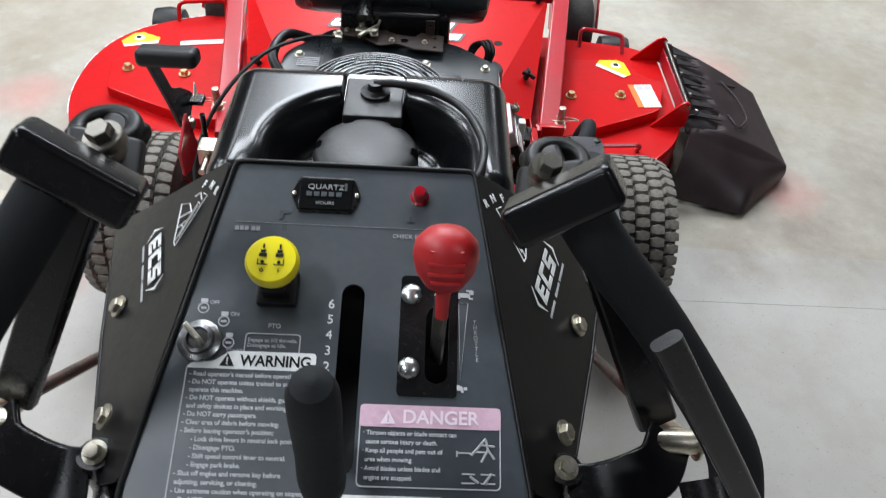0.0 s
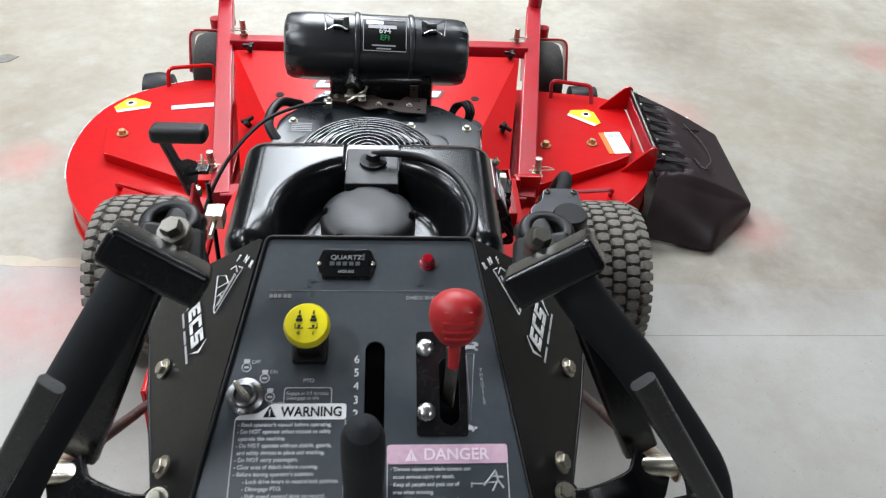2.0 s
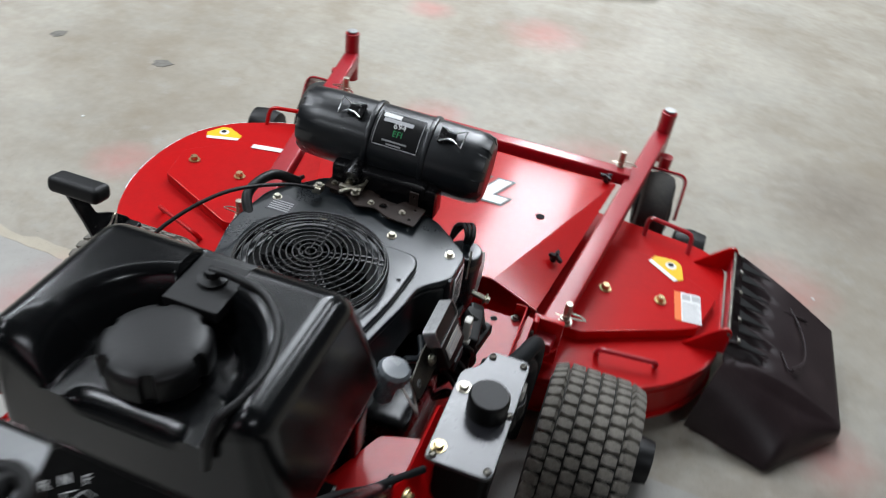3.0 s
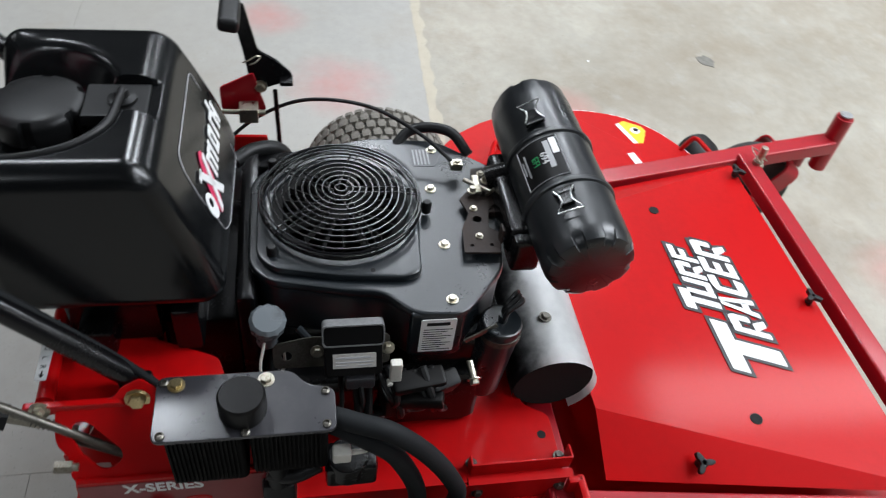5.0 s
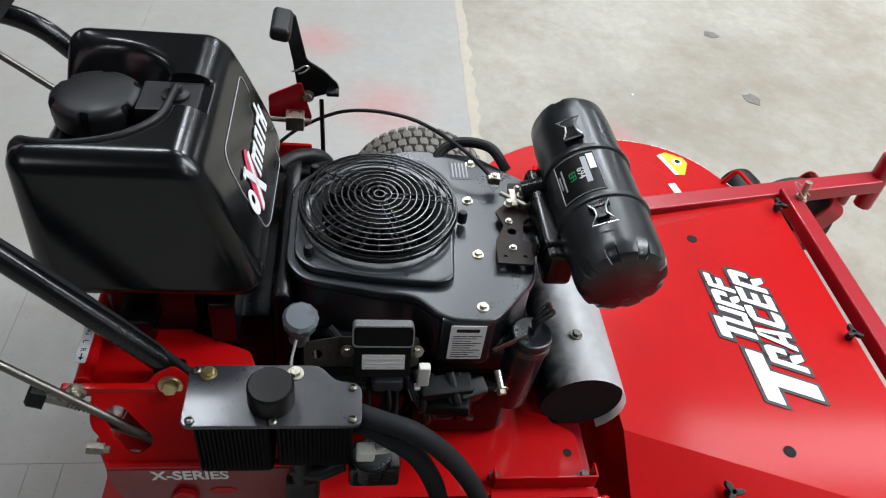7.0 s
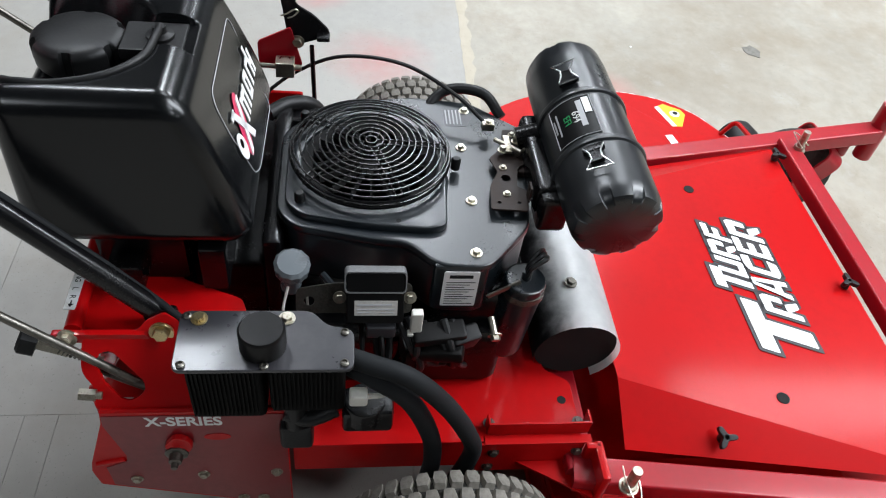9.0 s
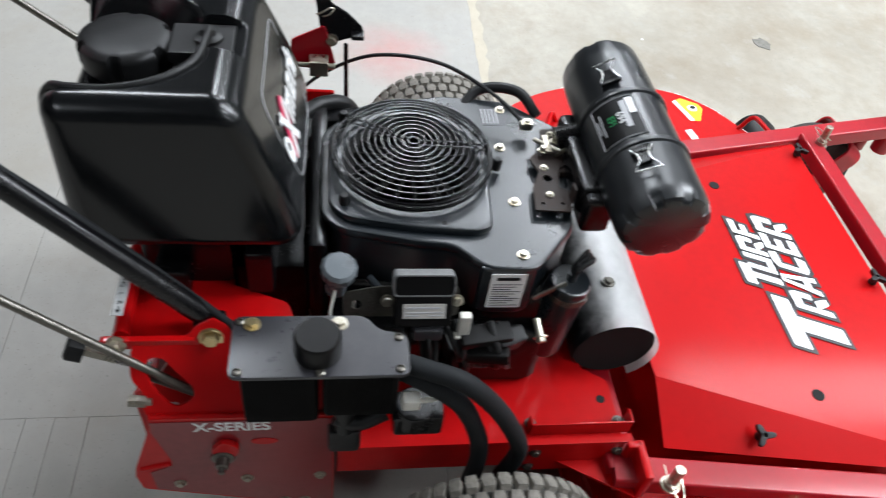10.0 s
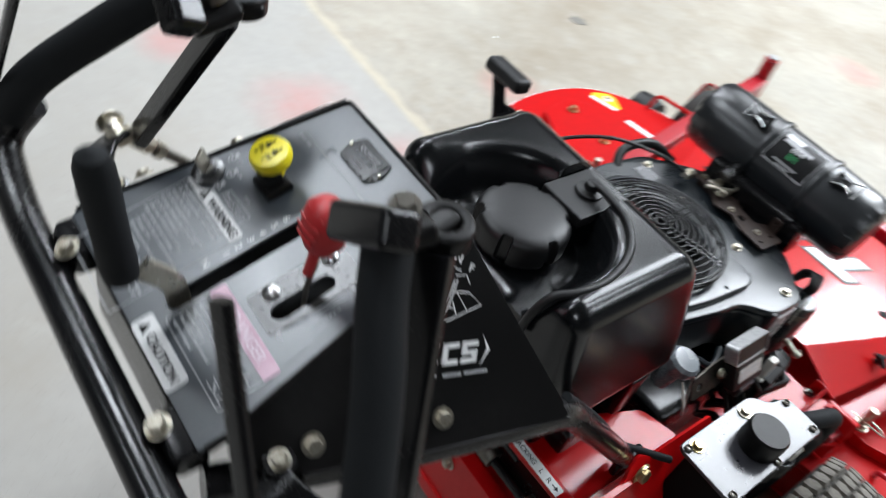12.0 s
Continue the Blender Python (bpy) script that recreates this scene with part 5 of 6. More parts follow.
for i in range(11):
    y = 1.395 + 0.014 * i
    a, b, c = rng.uniform(-0.012, 0.012), rng.uniform(-0.02, 0.02), rng.uniform(-0.012, 0.012)
    part("wiring_loom", sweep(smooth_path([(0.245 + a * 0.5, y, 0.495 + c), (0.272 + a, y + 0.012 + b * 0.6, 0.462 + c), (0.276 - a, y + 0.02 + b, 0.425), (0.25 + c, y + 0.03 - b, 0.385 + a), (0.21, y + 0.02, 0.345)], 5), 0.0035 + 0.0035 * rng.random(), 8), RUBBER, engine)
for i, (p, s, r) in enumerate((((0.262, 1.515, 0.485), (0.035, 0.085, 0.022), (0, 10, 8)), ((0.27, 1.52, 0.455), (0.04, 0.075, 0.026), (10, 0, -12)), ((0.255, 1.555, 0.462), (0.03, 0.05, 0.05), (0, 20, 20)), ((0.25, 1.49, 0.43), (0.05, 0.06, 0.05), (0, 0, 10)))):
    part("sensor_plug", box(p, s, 0.006, m=pose(0, 0, 0, *r)), SATIN, engine)
part("starter", join(cyl((0.195, 1.64, 0.37), (0.20, 1.652, 0.545), 0.034, seg=32, bev=0.006), cyl((0.2, 1.652, 0.545), (0.2, 1.652, 0.56), 0.008, seg=12)), BLOWER, engine, "black starter motor with a steel band")
part("starter_band", lathe([(0.0352, 0), (0.0352, 0.012)], Matrix.Translation((0.1995, 1.6515, 0.515)), 32), STEEL, engine)
for k in (-1, 0, 1):
    part("spark_lead", sweep(smooth_path([(0.20 + 0.005 * k, 1.652, 0.555), (0.203 + 0.007 * k, 1.654, 0.578), (0.192 + 0.008 * k, 1.672 + 0.004 * k, 0.588), (0.172 + 0.006 * k, 1.680, 0.570), (0.160, 1.672, 0.535)], 6), 0.0040, 8), RUBBER, engine)
part("stud", join(cyl((0.235, 1.60, 0.49), (0.27, 1.605, 0.475), 0.006, seg=10), bolt((0.262, 1.604, 0.479), (1, 0.1, -0.4), 0.008, 0.008)), ZINC, engine)
part("cover_stay", sweep([(0.222, 1.59, 0.525), (0.214, 1.640, 0.552)], 0, shape=rect(0.004, 0.009, 0.0015)), STEEL, engine)
part("shroud_fold", sweep(smooth_path([(0.195, 1.335, 0.545), (0.215, 1.36, 0.535), (0.20, 1.395, 0.545)], 5), 0.006, 8), BLOWER, engine)

# -- muffler heat shield --
MS = pose(0.0, 1.781, 0.346, 0, 90, 0)
shield_prof = lambda r0, r1, z0, z1: [(r0, z0), (r1, z0), (r1, z1), (r0, z1)]  # noqa: E731
muffler = part("muffler", lathe(shield_prof(0.0, 0.075, -0.20, 0.190), MS, 36), HOLE, mower, "muffler under a sooty curved steel heat shield")
arc = bmesh.new()
rings = []
for x in np.linspace(-0.21, 0.205, 9):
    rings.append([arc.verts.new((x, 1.781 + 0.078 * math.cos(radians(a)), 0.346 + 0.078 * math.sin(radians(a)))) for a in range(-58, 215, 13)])
for a, b in zip(rings, rings[1:]):
    for i in range(len(a) - 1):
        arc.faces.new((a[i], a[i + 1], b[i + 1], b[i]))
bmesh.ops.solidify(arc, geom=list(arc.faces), thickness=0.002)
part("heat_shield", arc, HEAT, muffler, "curved bare steel heat shield with soot marks", 60)
part("shield_bolt", bolt((0.105, 1.772, 0.424), (0, 0.1, 1), 0.008, 0.006), STEEL, muffler)

# -- air cleaner canister --
A, B = Vector((-0.198, 1.759, 0.670)), Vector((0.195, 1.776, 0.651))
m, L = aim(A, B)
air = part("air_cleaner", lathe([(0.0, 0.002), (0.050, 0.0), (0.063, 0.005), (0.069, 0.016), (0.0715, 0.05), (0.0725, 0.148), (0.0765, 0.149), (0.0775, 0.152), (0.0765, 0.158), (0.0728, 0.160), (0.0728, 0.264), (0.0765, 0.265), (0.0775, 0.268), (0.0765, 0.274), (0.0730, 0.276), (0.0722, 0.36), (0.0712, L - 0.021), (0.067, L - 0.006), (0.056, L), (0.0, L - 0.003)], m, 192,
                                wobble=lambda a, z: 0.945 if (z > L - 0.021 or z < 0.015) and math.cos(9 * a) > 0.45 else 1.0), CAN, mower, "black cylindrical air cleaner canister with wire clips")
part("canister_mount", join(box((0.0, 1.715, 0.612), (0.20, 0.09, 0.06), 0.012), cyl((-0.05, 1.66, 0.625), (-0.05, 1.72, 0.645), 0.018, seg=16), box((0.09, 1.70, 0.60), (0.06, 0.05, 0.07), 0.01)), POWDER, air)


def on_can(z, ang, lift=0.0):
    """A frame on the canister's wall: x along it, y round it, z outwards."""
    a = radians(ang)
    ax = m.to_3x3() @ Vector((0, 0, 1))
    out = (m.to_3x3() @ Vector((math.cos(a), math.sin(a), 0)))
    o = m @ Vector((0, 0, z)) + out * (0.0728 + lift)
    f = Matrix((ax, out.cross(ax), out)).transposed().to_4x4()
    f.translation = o
    return f


def up_angle():
    best = max(range(0, 360, 2), key=lambda d: (m.to_3x3() @ Vector((math.cos(radians(d)), math.sin(radians(d)), 0))).z)
    return best


UP = up_angle()
SGN = 1.0 if (m.to_3x3() @ Vector((math.cos(radians(UP + 20)), math.sin(radians(UP + 20)), 0))).y < (m.to_3x3() @ Vector((math.cos(radians(UP - 20)), math.sin(radians(UP - 20)), 0))).y else -1.0
# printed label wrapped on the wall
lb = bmesh.new()
cols = []
for z in (0.164, 0.258):
    cols.append([lb.verts.new(on_can(z, UP + SGN * (8 + 4.4 * i), 0.0010).translation) for i in range(14)])
for i in range(13):
    lb.faces.new((cols[0][i], cols[0][i + 1], cols[1][i + 1], cols[1][i]))
bmesh.ops.recalc_face_normals(lb, faces=lb.faces)
label = part("canister_label", lb, SATIN, air, "black printed label with a silver edge")
edge = [on_can(z, UP + SGN * a, 0.0016).translation for z, a in [(0.166, 9), (0.256, 9)] + [(0.256, 9 + 5.6 * i) for i in range(1, 11)] + [(0.166, 65)] + [(0.166, 65 - 5.6 * i) for i in range(1, 10)]]
part("label_edge", sweep(edge, 0.0009, 4, closed=True), GREY, label)


def CANTEXT(z, a):
    f = on_can(z, UP + SGN * a, 0.0018)
    ex, ez = Vector(f.col[0][:3]), Vector(f.col[2][:3])
    g = Matrix((ex, ez.cross(ex), ez)).transposed().to_4x4()
    g.translation = f.translation
    return g


part("label_block", bars([(-0.018, -0.006, 0.036, 0.011)], on_can(0.190, UP + SGN * 15, 0.0016)), WHITE, label)
part("label_block", bars([(-0.03, -0.005, 0.06, 0.009)], on_can(0.206, UP + SGN * 24, 0.0016)), GREY, label)
letters("label_number", "694", 0.017, CANTEXT(0.211, 36), WHITE, label, "CENTER")
letters("label_word", "EFI", 0.017, CANTEXT(0.211, 48), GREEN, label, "CENTER")
part("label_lines", join(bars([(-0.025, -0.002, 0.05, 0.003)], on_can(0.209, UP + SGN * 56, 0.0016)), bars([(-0.015, -0.002, 0.03, 0.003)], on_can(0.209, UP + SGN * 61, 0.0016))), GREY, label)
for z in (0.118, 0.306):
    sgn = -1 if z < 0.2 else 1
    f = on_can(z, UP + SGN * 26, 0.004)
    clip = part("canister_clip", join(box((0, 0, 0), (0.03, 0.022, 0.008), 0.002, m=Matrix.Identity(4)), box((sgn * -0.012, 0, 0.002), (0.012, 0.034, 0.008), 0.002)), POWDER, air, "black clip with a bent wire bail")
    clip.data.transform(f)
    wirep = [(sgn * -0.014, -0.016, 0.006), (sgn * 0.0, -0.009, 0.008), (sgn * 0.012, -0.008, 0.008), (sgn * 0.030, -0.020, 0.006), (sgn * 0.033, 0.020, 0.006), (sgn * 0.012, 0.008, 0.008), (0.0, 0.009, 0.008), (sgn * -0.014, 0.016, 0.006)]
    part("wire_bail", sweep([f @ Vector(p) for p in wirep], 0.0015, 6), CHROME, clip)

# -- control tower --
CF = frame_of((CX, 0.669, 0.947), (CX + 1, 0.669, 0.947), (CX, 0.769, 0.985))  # x right, y up the slope, z out of the panel


def on_panel(x, y):
    """Panel place from world x and y."""
    return (x - CX, (y - 0.669) / math.cos(math.atan(0.38)))


def rect_on(x0, x1, y0, y1, r=0.004):
    (a, b), (c, d) = on_panel(x0, y0), on_panel(x1, y1)
    return soft([(a, b), (c, b), (c, d), (a, d)], r)


def pill(x, y0, y1, w, n=8):
    (a, b), (_, d) = on_panel(x, y0), on_panel(x, y1)
    out = [(a + w * math.cos(math.pi * i / n), d - w + w * math.sin(math.pi * i / n)) for i in range(n + 1)]
    return out + [(a + w * math.cos(math.pi + math.pi * i / n), b + w + w * math.sin(math.pi + math.pi * i / n)) for i in range(n + 1)]


top_out = [on_panel(-0.122, 0.515), on_panel(0.151, 0.515), on_panel(0.151, 0.535), on_panel(0.111, 0.770), on_panel(-0.079, 0.770), on_panel(-0.122, 0.535)]
gear_slot, thr_slot = pill(0.0215, 0.545, 0.675, 0.0085), pill(0.085, 0.606, 0.662, 0.0085)
console = part("control_panel", plate([soft(top_out, 0.004, 2), gear_slot, thr_slot], 0.003, CF @ Matrix.Translation((0, 0, -0.003)), 0.0008), PANEL, mower, "black sheet metal control panel with switches and warning decals")
part("panel_decal", plate([soft([on_panel(-0.112, 0.52), on_panel(0.141, 0.52), on_panel(0.141, 0.537), on_panel(0.106, 0.722), on_panel(-0.074, 0.720), on_panel(-0.112, 0.537)], 0.006, 3), gear_slot, thr_slot], 0.0006, CF), PANEL, console, "black printed panel decal")
edge = [(-0.123, 0.520), (-0.123, 0.535), (-0.0795, 0.770), (0.1115, 0.770), (0.152, 0.535), (0.152, 0.520)]
part("panel_fold", sweep(rounded([CF @ Vector((*on_panel(x, y), -0.002)) for x, y in edge], 0.006, 3), 0, shape=rect(0.004, 0.010, 0.0018)), SATIN, console)
# wings beside the panel
F_, R_, K_ = Vector((0.111, 0.770, 0.985)), Vector((0.151, 0.538, 0.896)), Vector((0.207, 0.706, 0.870))
WM = frame_of(F_, R_, K_)
wing_pts = flat([F_, R_, Vector((0.172, 0.545, 0.872)), Vector((0.194, 0.582, 0.862)), Vector((0.224, 0.690, 0.853)), Vector((0.256, 0.832, 0.845))], WM)
for flip in (False, True):
    side_m = (lambda b: mirror(b)) if flip else (lambda b: b)
    wing = part("side_wing", side_m(plate([soft(wing_pts, 0.008)], 0.003, WM, 0.0008)), SATIN, console, "black folded side panel with white lettering")
    part("wing_fold", side_m(sweep([(0.256, 0.832, 0.842), (0.224, 0.690, 0.850), (0.194, 0.582, 0.859)], 0, shape=rect(0.003, 0.009, 0.0012))), SATIN, wing)
    nrm = (F_ - K_).cross(R_ - K_).normalized()
    if nrm.x < 0:
        nrm = -nrm
    for p in ((0.207, 0.706, 0.872), (0.181, 0.594, 0.882)):
        part("wing_bolt", side_m(bolt(Vector(p) + nrm * 0.003, nrm, 0.0068, 0.005)), BOLTZ, wing)
    # printed signs: the sign's own x runs along its words
    base, up_ = F_ - R_, F_ - K_
    WO = frame_of(Vector((0.190, 0.700, 0.887)), Vector((0.190, 0.700, 0.887)) + base, F_)
    if WO.to_3x3().col[2].x < 0:
        WO = WO @ Matrix.Diagonal((1, 1, -1, 1))
    place = WO @ Matrix.Translation((0.036, 0.0155, 0.0046)) @ Matrix.Rotation(radians(-35.5), 4, "Z")
    word = place if not flip else place @ Matrix.Diagonal((-1, 1, 1, 1))
    lean = Matrix.Identity(4)
    lean[0][1] = 0.18
    for i in range(3):
        x0 = -0.0265 + 0.0185 * i
        marks = [(x0, -0.0095, 0.0155, 0.0042), (x0, 0.0048, 0.0155, 0.0042)]
        marks += ([(x0, -0.0095, 0.0050, 0.0185), (x0, -0.0024, 0.013, 0.0036)], [(x0, -0.0095, 0.0050, 0.0185)], [(x0, -0.0024, 0.0155, 0.0036), (x0 + 0.0105, -0.0095, 0.0050, 0.0090), (x0, -0.0010, 0.0050, 0.0095)])[i]
        part("brand_shape", side_m(bars(marks, word @ lean)), WHITE, wing, "white block lettering shape")
    for k in (-1, 1):
        part("brand_arc", side_m(plate([[(0.030 * k, -0.013), (0.0385 * k, 0.0), (0.030 * k, 0.013), (0.0355 * k, 0.0)]], 0.0006, word @ lean)), WHITE, wing)
    part("sign_line", side_m(bars([(-0.034 + 0.0026 * i, -0.0195, 0.0016, 0.0026) for i in range(27) if i not in (8, 9, 17)], word)), PRINT, wing)
    WP = WO
    part("sign_drawing", side_m(join(*[sweep([WP @ Vector((x, y, 0.0046)) for x, y in line], 0.0006, 4) for line in (
        [(0.042, 0.046), (0.074, 0.068), (0.079, 0.062), (0.046, 0.042), (0.042, 0.046)], [(0.046, 0.042), (0.084, 0.030), (0.081, 0.046), (0.070, 0.056)], [(0.050, 0.047), (0.076, 0.063)], [(0.060, 0.040), (0.064, 0.050)], [(0.070, 0.036), (0.072, 0.054)], [(0.072, 0.066), (0.082, 0.074), (0.086, 0.066)], [(0.080, 0.066), (0.088, 0.060), (0.086, 0.052)], [(0.056, 0.052), (0.062, 0.044)])])), WHITE, wing, "white line drawing of the drive lever")
    for body, (x, y) in zip("RNF", ((0.080, 0.086), (0.088, 0.0745), (0.0925, 0.060))):
        spot = WP @ Vector((x, y, 0.0046))
        right, up = Vector((0.30, 0.50, -0.25)), Vector((-0.45, 0.5, 0.6))
        if flip:
            spot.x = 2 * CX - spot.x
            right, up = Vector((0.30, -0.50, 0.25)), Vector((0.45, 0.5, 0.6))
        letters("sign_letter", body, 0.0100, frame_of(spot, spot + right, spot + up), WHITE, wing, "CENTER", bold=0.0002)
# front and lower sheets that close the tower
FM = frame_of((CX, 0.818, 0.885), (CX - 1, 0.818, 0.885), (CX, 0.818 - 0.062, 0.885 + 0.136))  # the sloping front
part("tower_front", plate([[(-0.090, 0.102), (0.090, 0.102), (0.228, -0.044), (-0.228, -0.044)]], 0.003, FM @ Matrix.Translation((0, 0, -0.002))), SATIN, console)
fd = part("tower_decal", plate([soft([(-0.078, 0.062), (0.078, 0.062), (0.070, -0.045), (-0.060, -0.045), (-0.082, -0.01)], 0.012)], 0.0008, FM @ Matrix.Translation((0, 0, 0.0015))), MAGENTA, console, "magenta and white decal shapes on the tower's front")
for x0, w, h in ((-0.072, 0.030, 0.030), (-0.034, 0.016, 0.045), (-0.010, 0.030, 0.028), (0.028, 0.014, 0.030), (0.048, 0.018, 0.038)):
    part("decal_shape", plate([[(x0, -h), (x0 + w, -h), (x0 + w + 0.010, h), (x0 + 0.010, h)]], 0.0008, FM @ Matrix.Translation((0, 0, 0.0028))), WHITE, fd)
part("tower_rear", join(box((CX, 0.520, 0.850), (0.16, 0.012, 0.07), 0.004), box((CX - 0.112, 0.512, 0.872), (0.05, 0.03, 0.03), 0.008), box((CX + 0.112, 0.512, 0.872), (0.05, 0.03, 0.03), 0.008)), POWDER, console)

def on_top(x, y, z=0.0):
    return CF @ Matrix.Translation((*on_panel(x, y), z))


# hour meter, lamp, switches
hm = part("hour_meter", plate([soft([(-0.0275, 0), (-0.0215, -0.0155), (0.0215, -0.0155), (0.0275, 0), (0.0215, 0.0155), (-0.0215, 0.0155)], 0.003)], 0.0025, on_top(-0.006, 0.744), 0.0008), POWDER, console, "black hexagonal quartz hour meter")
part("meter_face", plate([soft([(-0.0205, -0.0135), (0.0205, -0.0135), (0.0205, 0.0135), (-0.0205, 0.0135)], 0.002)], 0.0015, on_top(-0.006, 0.744, 0.0025), 0.0004), TANK, hm)
letters("meter_word", "QUARTZ", 0.0062, on_top(-0.0205, 0.7475, 0.0042), DIMPRINT, hm, wide=1.15)
letters("meter_word", "HOURS", 0.0038, on_top(-0.006, 0.735, 0.0042), DIMPRINT, hm, "CENTER", wide=1.15)
part("meter_digit", bars([(-0.015 + 0.0058 * i, -0.0025, 0.0042, 0.0038) for i in range(5)] + [(0.0145, 0.003, 0.002, 0.0065)], on_top(-0.006, 0.744, 0.0042)), DIM, hm)
for x in (-0.0305, 0.0185):
    part("meter_screw", lathe([(0.0017, 0), (0.0017, 0.0014), (0.0, 0.002)], on_top(x, 0.744, 0.0025), 10), ZINC, hm)
part("warning_lamp", lathe([(0.0075, 0), (0.0075, 0.002), (0.006, 0.003), (0.006, 0.009), (0.0045, 0.012), (0.0, 0.013)], on_top(0.068, 0.746), 20), LENS, console, "red warning lamp")
part("faded_print", bars([(-0.055, 0.063, 0.008, 0.0025), (-0.055, 0.058, 0.003, 0.006), (-0.052, 0.048, 0.004, 0.008)], CF @ Matrix.Translation((0, 0, 0.0003))), DIM, console)
part("faded_print", bars([(0.044, 0.060, 0.006, 0.0012), (0.0465, 0.060, 0.0012, 0.005)], CF @ Matrix.Translation((0, 0, 0.0003))), DIM, console)
letters("panel_word", "CHECK ENGINE", 0.0048, on_top(0.048, 0.712, 0.0008), GREY, console)
part("part_number", bars([(0.0, 0.0, 0.0028, 0.0035), (0.0037, 0.0, 0.0028, 0.0035), (0.0074, 0, 0.0028, 0.0035), (0.0125, 0, 0.0028, 0.0035), (0.0162, 0, 0.0028, 0.0035)], on_top(-0.073, 0.713, 0.0008)), DIMPRINT, console)
part("decal_line", bars([(0, 0, 0.175, 0.0003)], on_top(-0.073, 0.7195, 0.0006)), DIMPRINT, console)
pt = part("switch_base", join(box((0, 0, 0.004), (0.030, 0.028, 0.010), 0.003), box((0, 0, 0.016), (0.020, 0.018, 0.02), 0.003)), SATIN, console, "square black switch body")
pt.data.transform(on_top(-0.034, 0.668))
part("pto_knob", lathe([(0.008, 0.016), (0.009, 0.028), (0.0175, 0.031), (0.0190, 0.035), (0.0190, 0.040), (0.017, 0.0435), (0.0, 0.0445)], on_top(-0.034, 0.675), 40), YELLOW, console, "yellow pull knob with black pictograms")
KN = on_top(-0.034, 0.675, 0.0447) @ Matrix.Diagonal((0.88, 0.88, 1, 1))
part("knob_print", join(bars([(-0.0095, 0.001, 0.006, 0.003), (-0.0085, 0.0045, 0.004, 0.0025), (0.0035, 0.001, 0.006, 0.003), (0.0045, 0.0045, 0.004, 0.0025), (-0.0072, 0.008, 0.0014, 0.004), (0.0058, 0.008, 0.0014, 0.004), (-0.0105, -0.006, 0.008, 0.0008), (-0.0105, -0.006, 0.0008, 0.005), (0.0025, -0.006, 0.008, 0.0008), (0.0097, -0.006, 0.0008, 0.005), (0.0063, -0.012, 0.0008, 0.003)], KN), plate([disc(-0.0065, -0.0035, 0.0014, 10)], 0.0005, KN), plate([disc(0.0065, -0.0035, 0.0014, 10)], 0.0005, KN), plate([disc(-0.0065, -0.0105, 0.0016, 12), disc(-0.0065, -0.0105, 0.0009, 12)], 0.0005, KN)), HOLE, console)
# key switch
key = part("key_switch", lathe([(0.0155, 0), (0.0155, 0.004), (0.012, 0.006), (0.0105, 0.006), (0.0105, 0.010), (0.008, 0.011), (0.007, 0.008), (0.0, 0.008)], on_top(-0.0855, 0.629), 28), KEYRING, console, "chrome key switch with a key in it")
part("key", join(box((0, 0, 0.018), (0.004, 0.016, 0.020), 0.0015)), ZINC, key).data.transform(on_top(-0.0855, 0.629) @ pose(0, 0, 0, 0, 0, 45))
for body, x, y in (("OFF", -0.083, 0.656), ("ON", -0.067, 0.648), ("START", -0.0665, 0.622)):
    letters("panel_word", body, 0.0042, on_top(x, y, 0.0008), GREY, console)
for x, y in ((-0.087, 0.653), (-0.071, 0.644), (-0.0655, 0.629)):
    ring = join(plate([disc(0, 0, 0.0042, 16), disc(0, 0, 0.0034, 16)], 0.0005), bars([(-0.0025, 0.0042, 0.005, 0.003), (-0.002, -0.0008, 0.004, 0.0016)], Matrix.Identity(4)))
    part("key_sign", moved(ring, on_top(x, y, 0.0007)), GREY, console)
letters("panel_word", "PTO", 0.0048, on_top(-0.034, 0.6405, 0.0008), GREY, console, "CENTER")
pb = part("decal_box", plate([rect_on(-0.054, -0.014, 0.622, 0.6365, 0.003), rect_on(-0.0533, -0.0147, 0.6226, 0.6359, 0.0026)], 0.0005, CF @ Matrix.Translation((0, 0, 0.0006))), GREY, console)
letters("decal_words", "Engage at 1/2 throttle.\nDisengage at idle.", 0.0040, on_top(-0.052, 0.6305, 0.0008), GREY, pb)
for i, n in enumerate("65432"):
    letters("gear_number", n, 0.0098, on_top(0.006, 0.6565 - 0.0111 * i, 0.0008), WHITE, console, "CENTER")
letters("gear_number", "1", 0.0098, on_top(0.006, 0.601, 0.0008), WHITE, console, "CENTER")
letters("gear_number", "N", 0.0098, on_top(0.004, 0.583, 0.0008), WHITE, console, "CENTER")
# throttle
part("throttle_plate", plate([rect_on(0.057, 0.100, 0.597, 0.683, 0.004), thr_slot], 0.0008, CF @ Matrix.Translation((0, 0, 0.0007))), POWDER, console)
for y in (0.669, 0.616):
    part("carriage_bolt", lathe([(0.0080, 0), (0.0078, 0.0015), (0.006, 0.0035), (0.003, 0.0045), (0.0, 0.0047)], on_top(0.065, y, 0.0015), 20), CHROME, console, "domed zinc carriage bolt")
part("throttle_stem", sweep([CF @ Vector((*on_panel(0.085, 0.628), -0.02)), CF @ Vector((*on_panel(0.0855, 0.640), 0.015)), CF @ Vector((*on_panel(0.086, 0.655), 0.040))], 0, shape=rect(0.004, 0.011, 0.001)), STEEL, console)
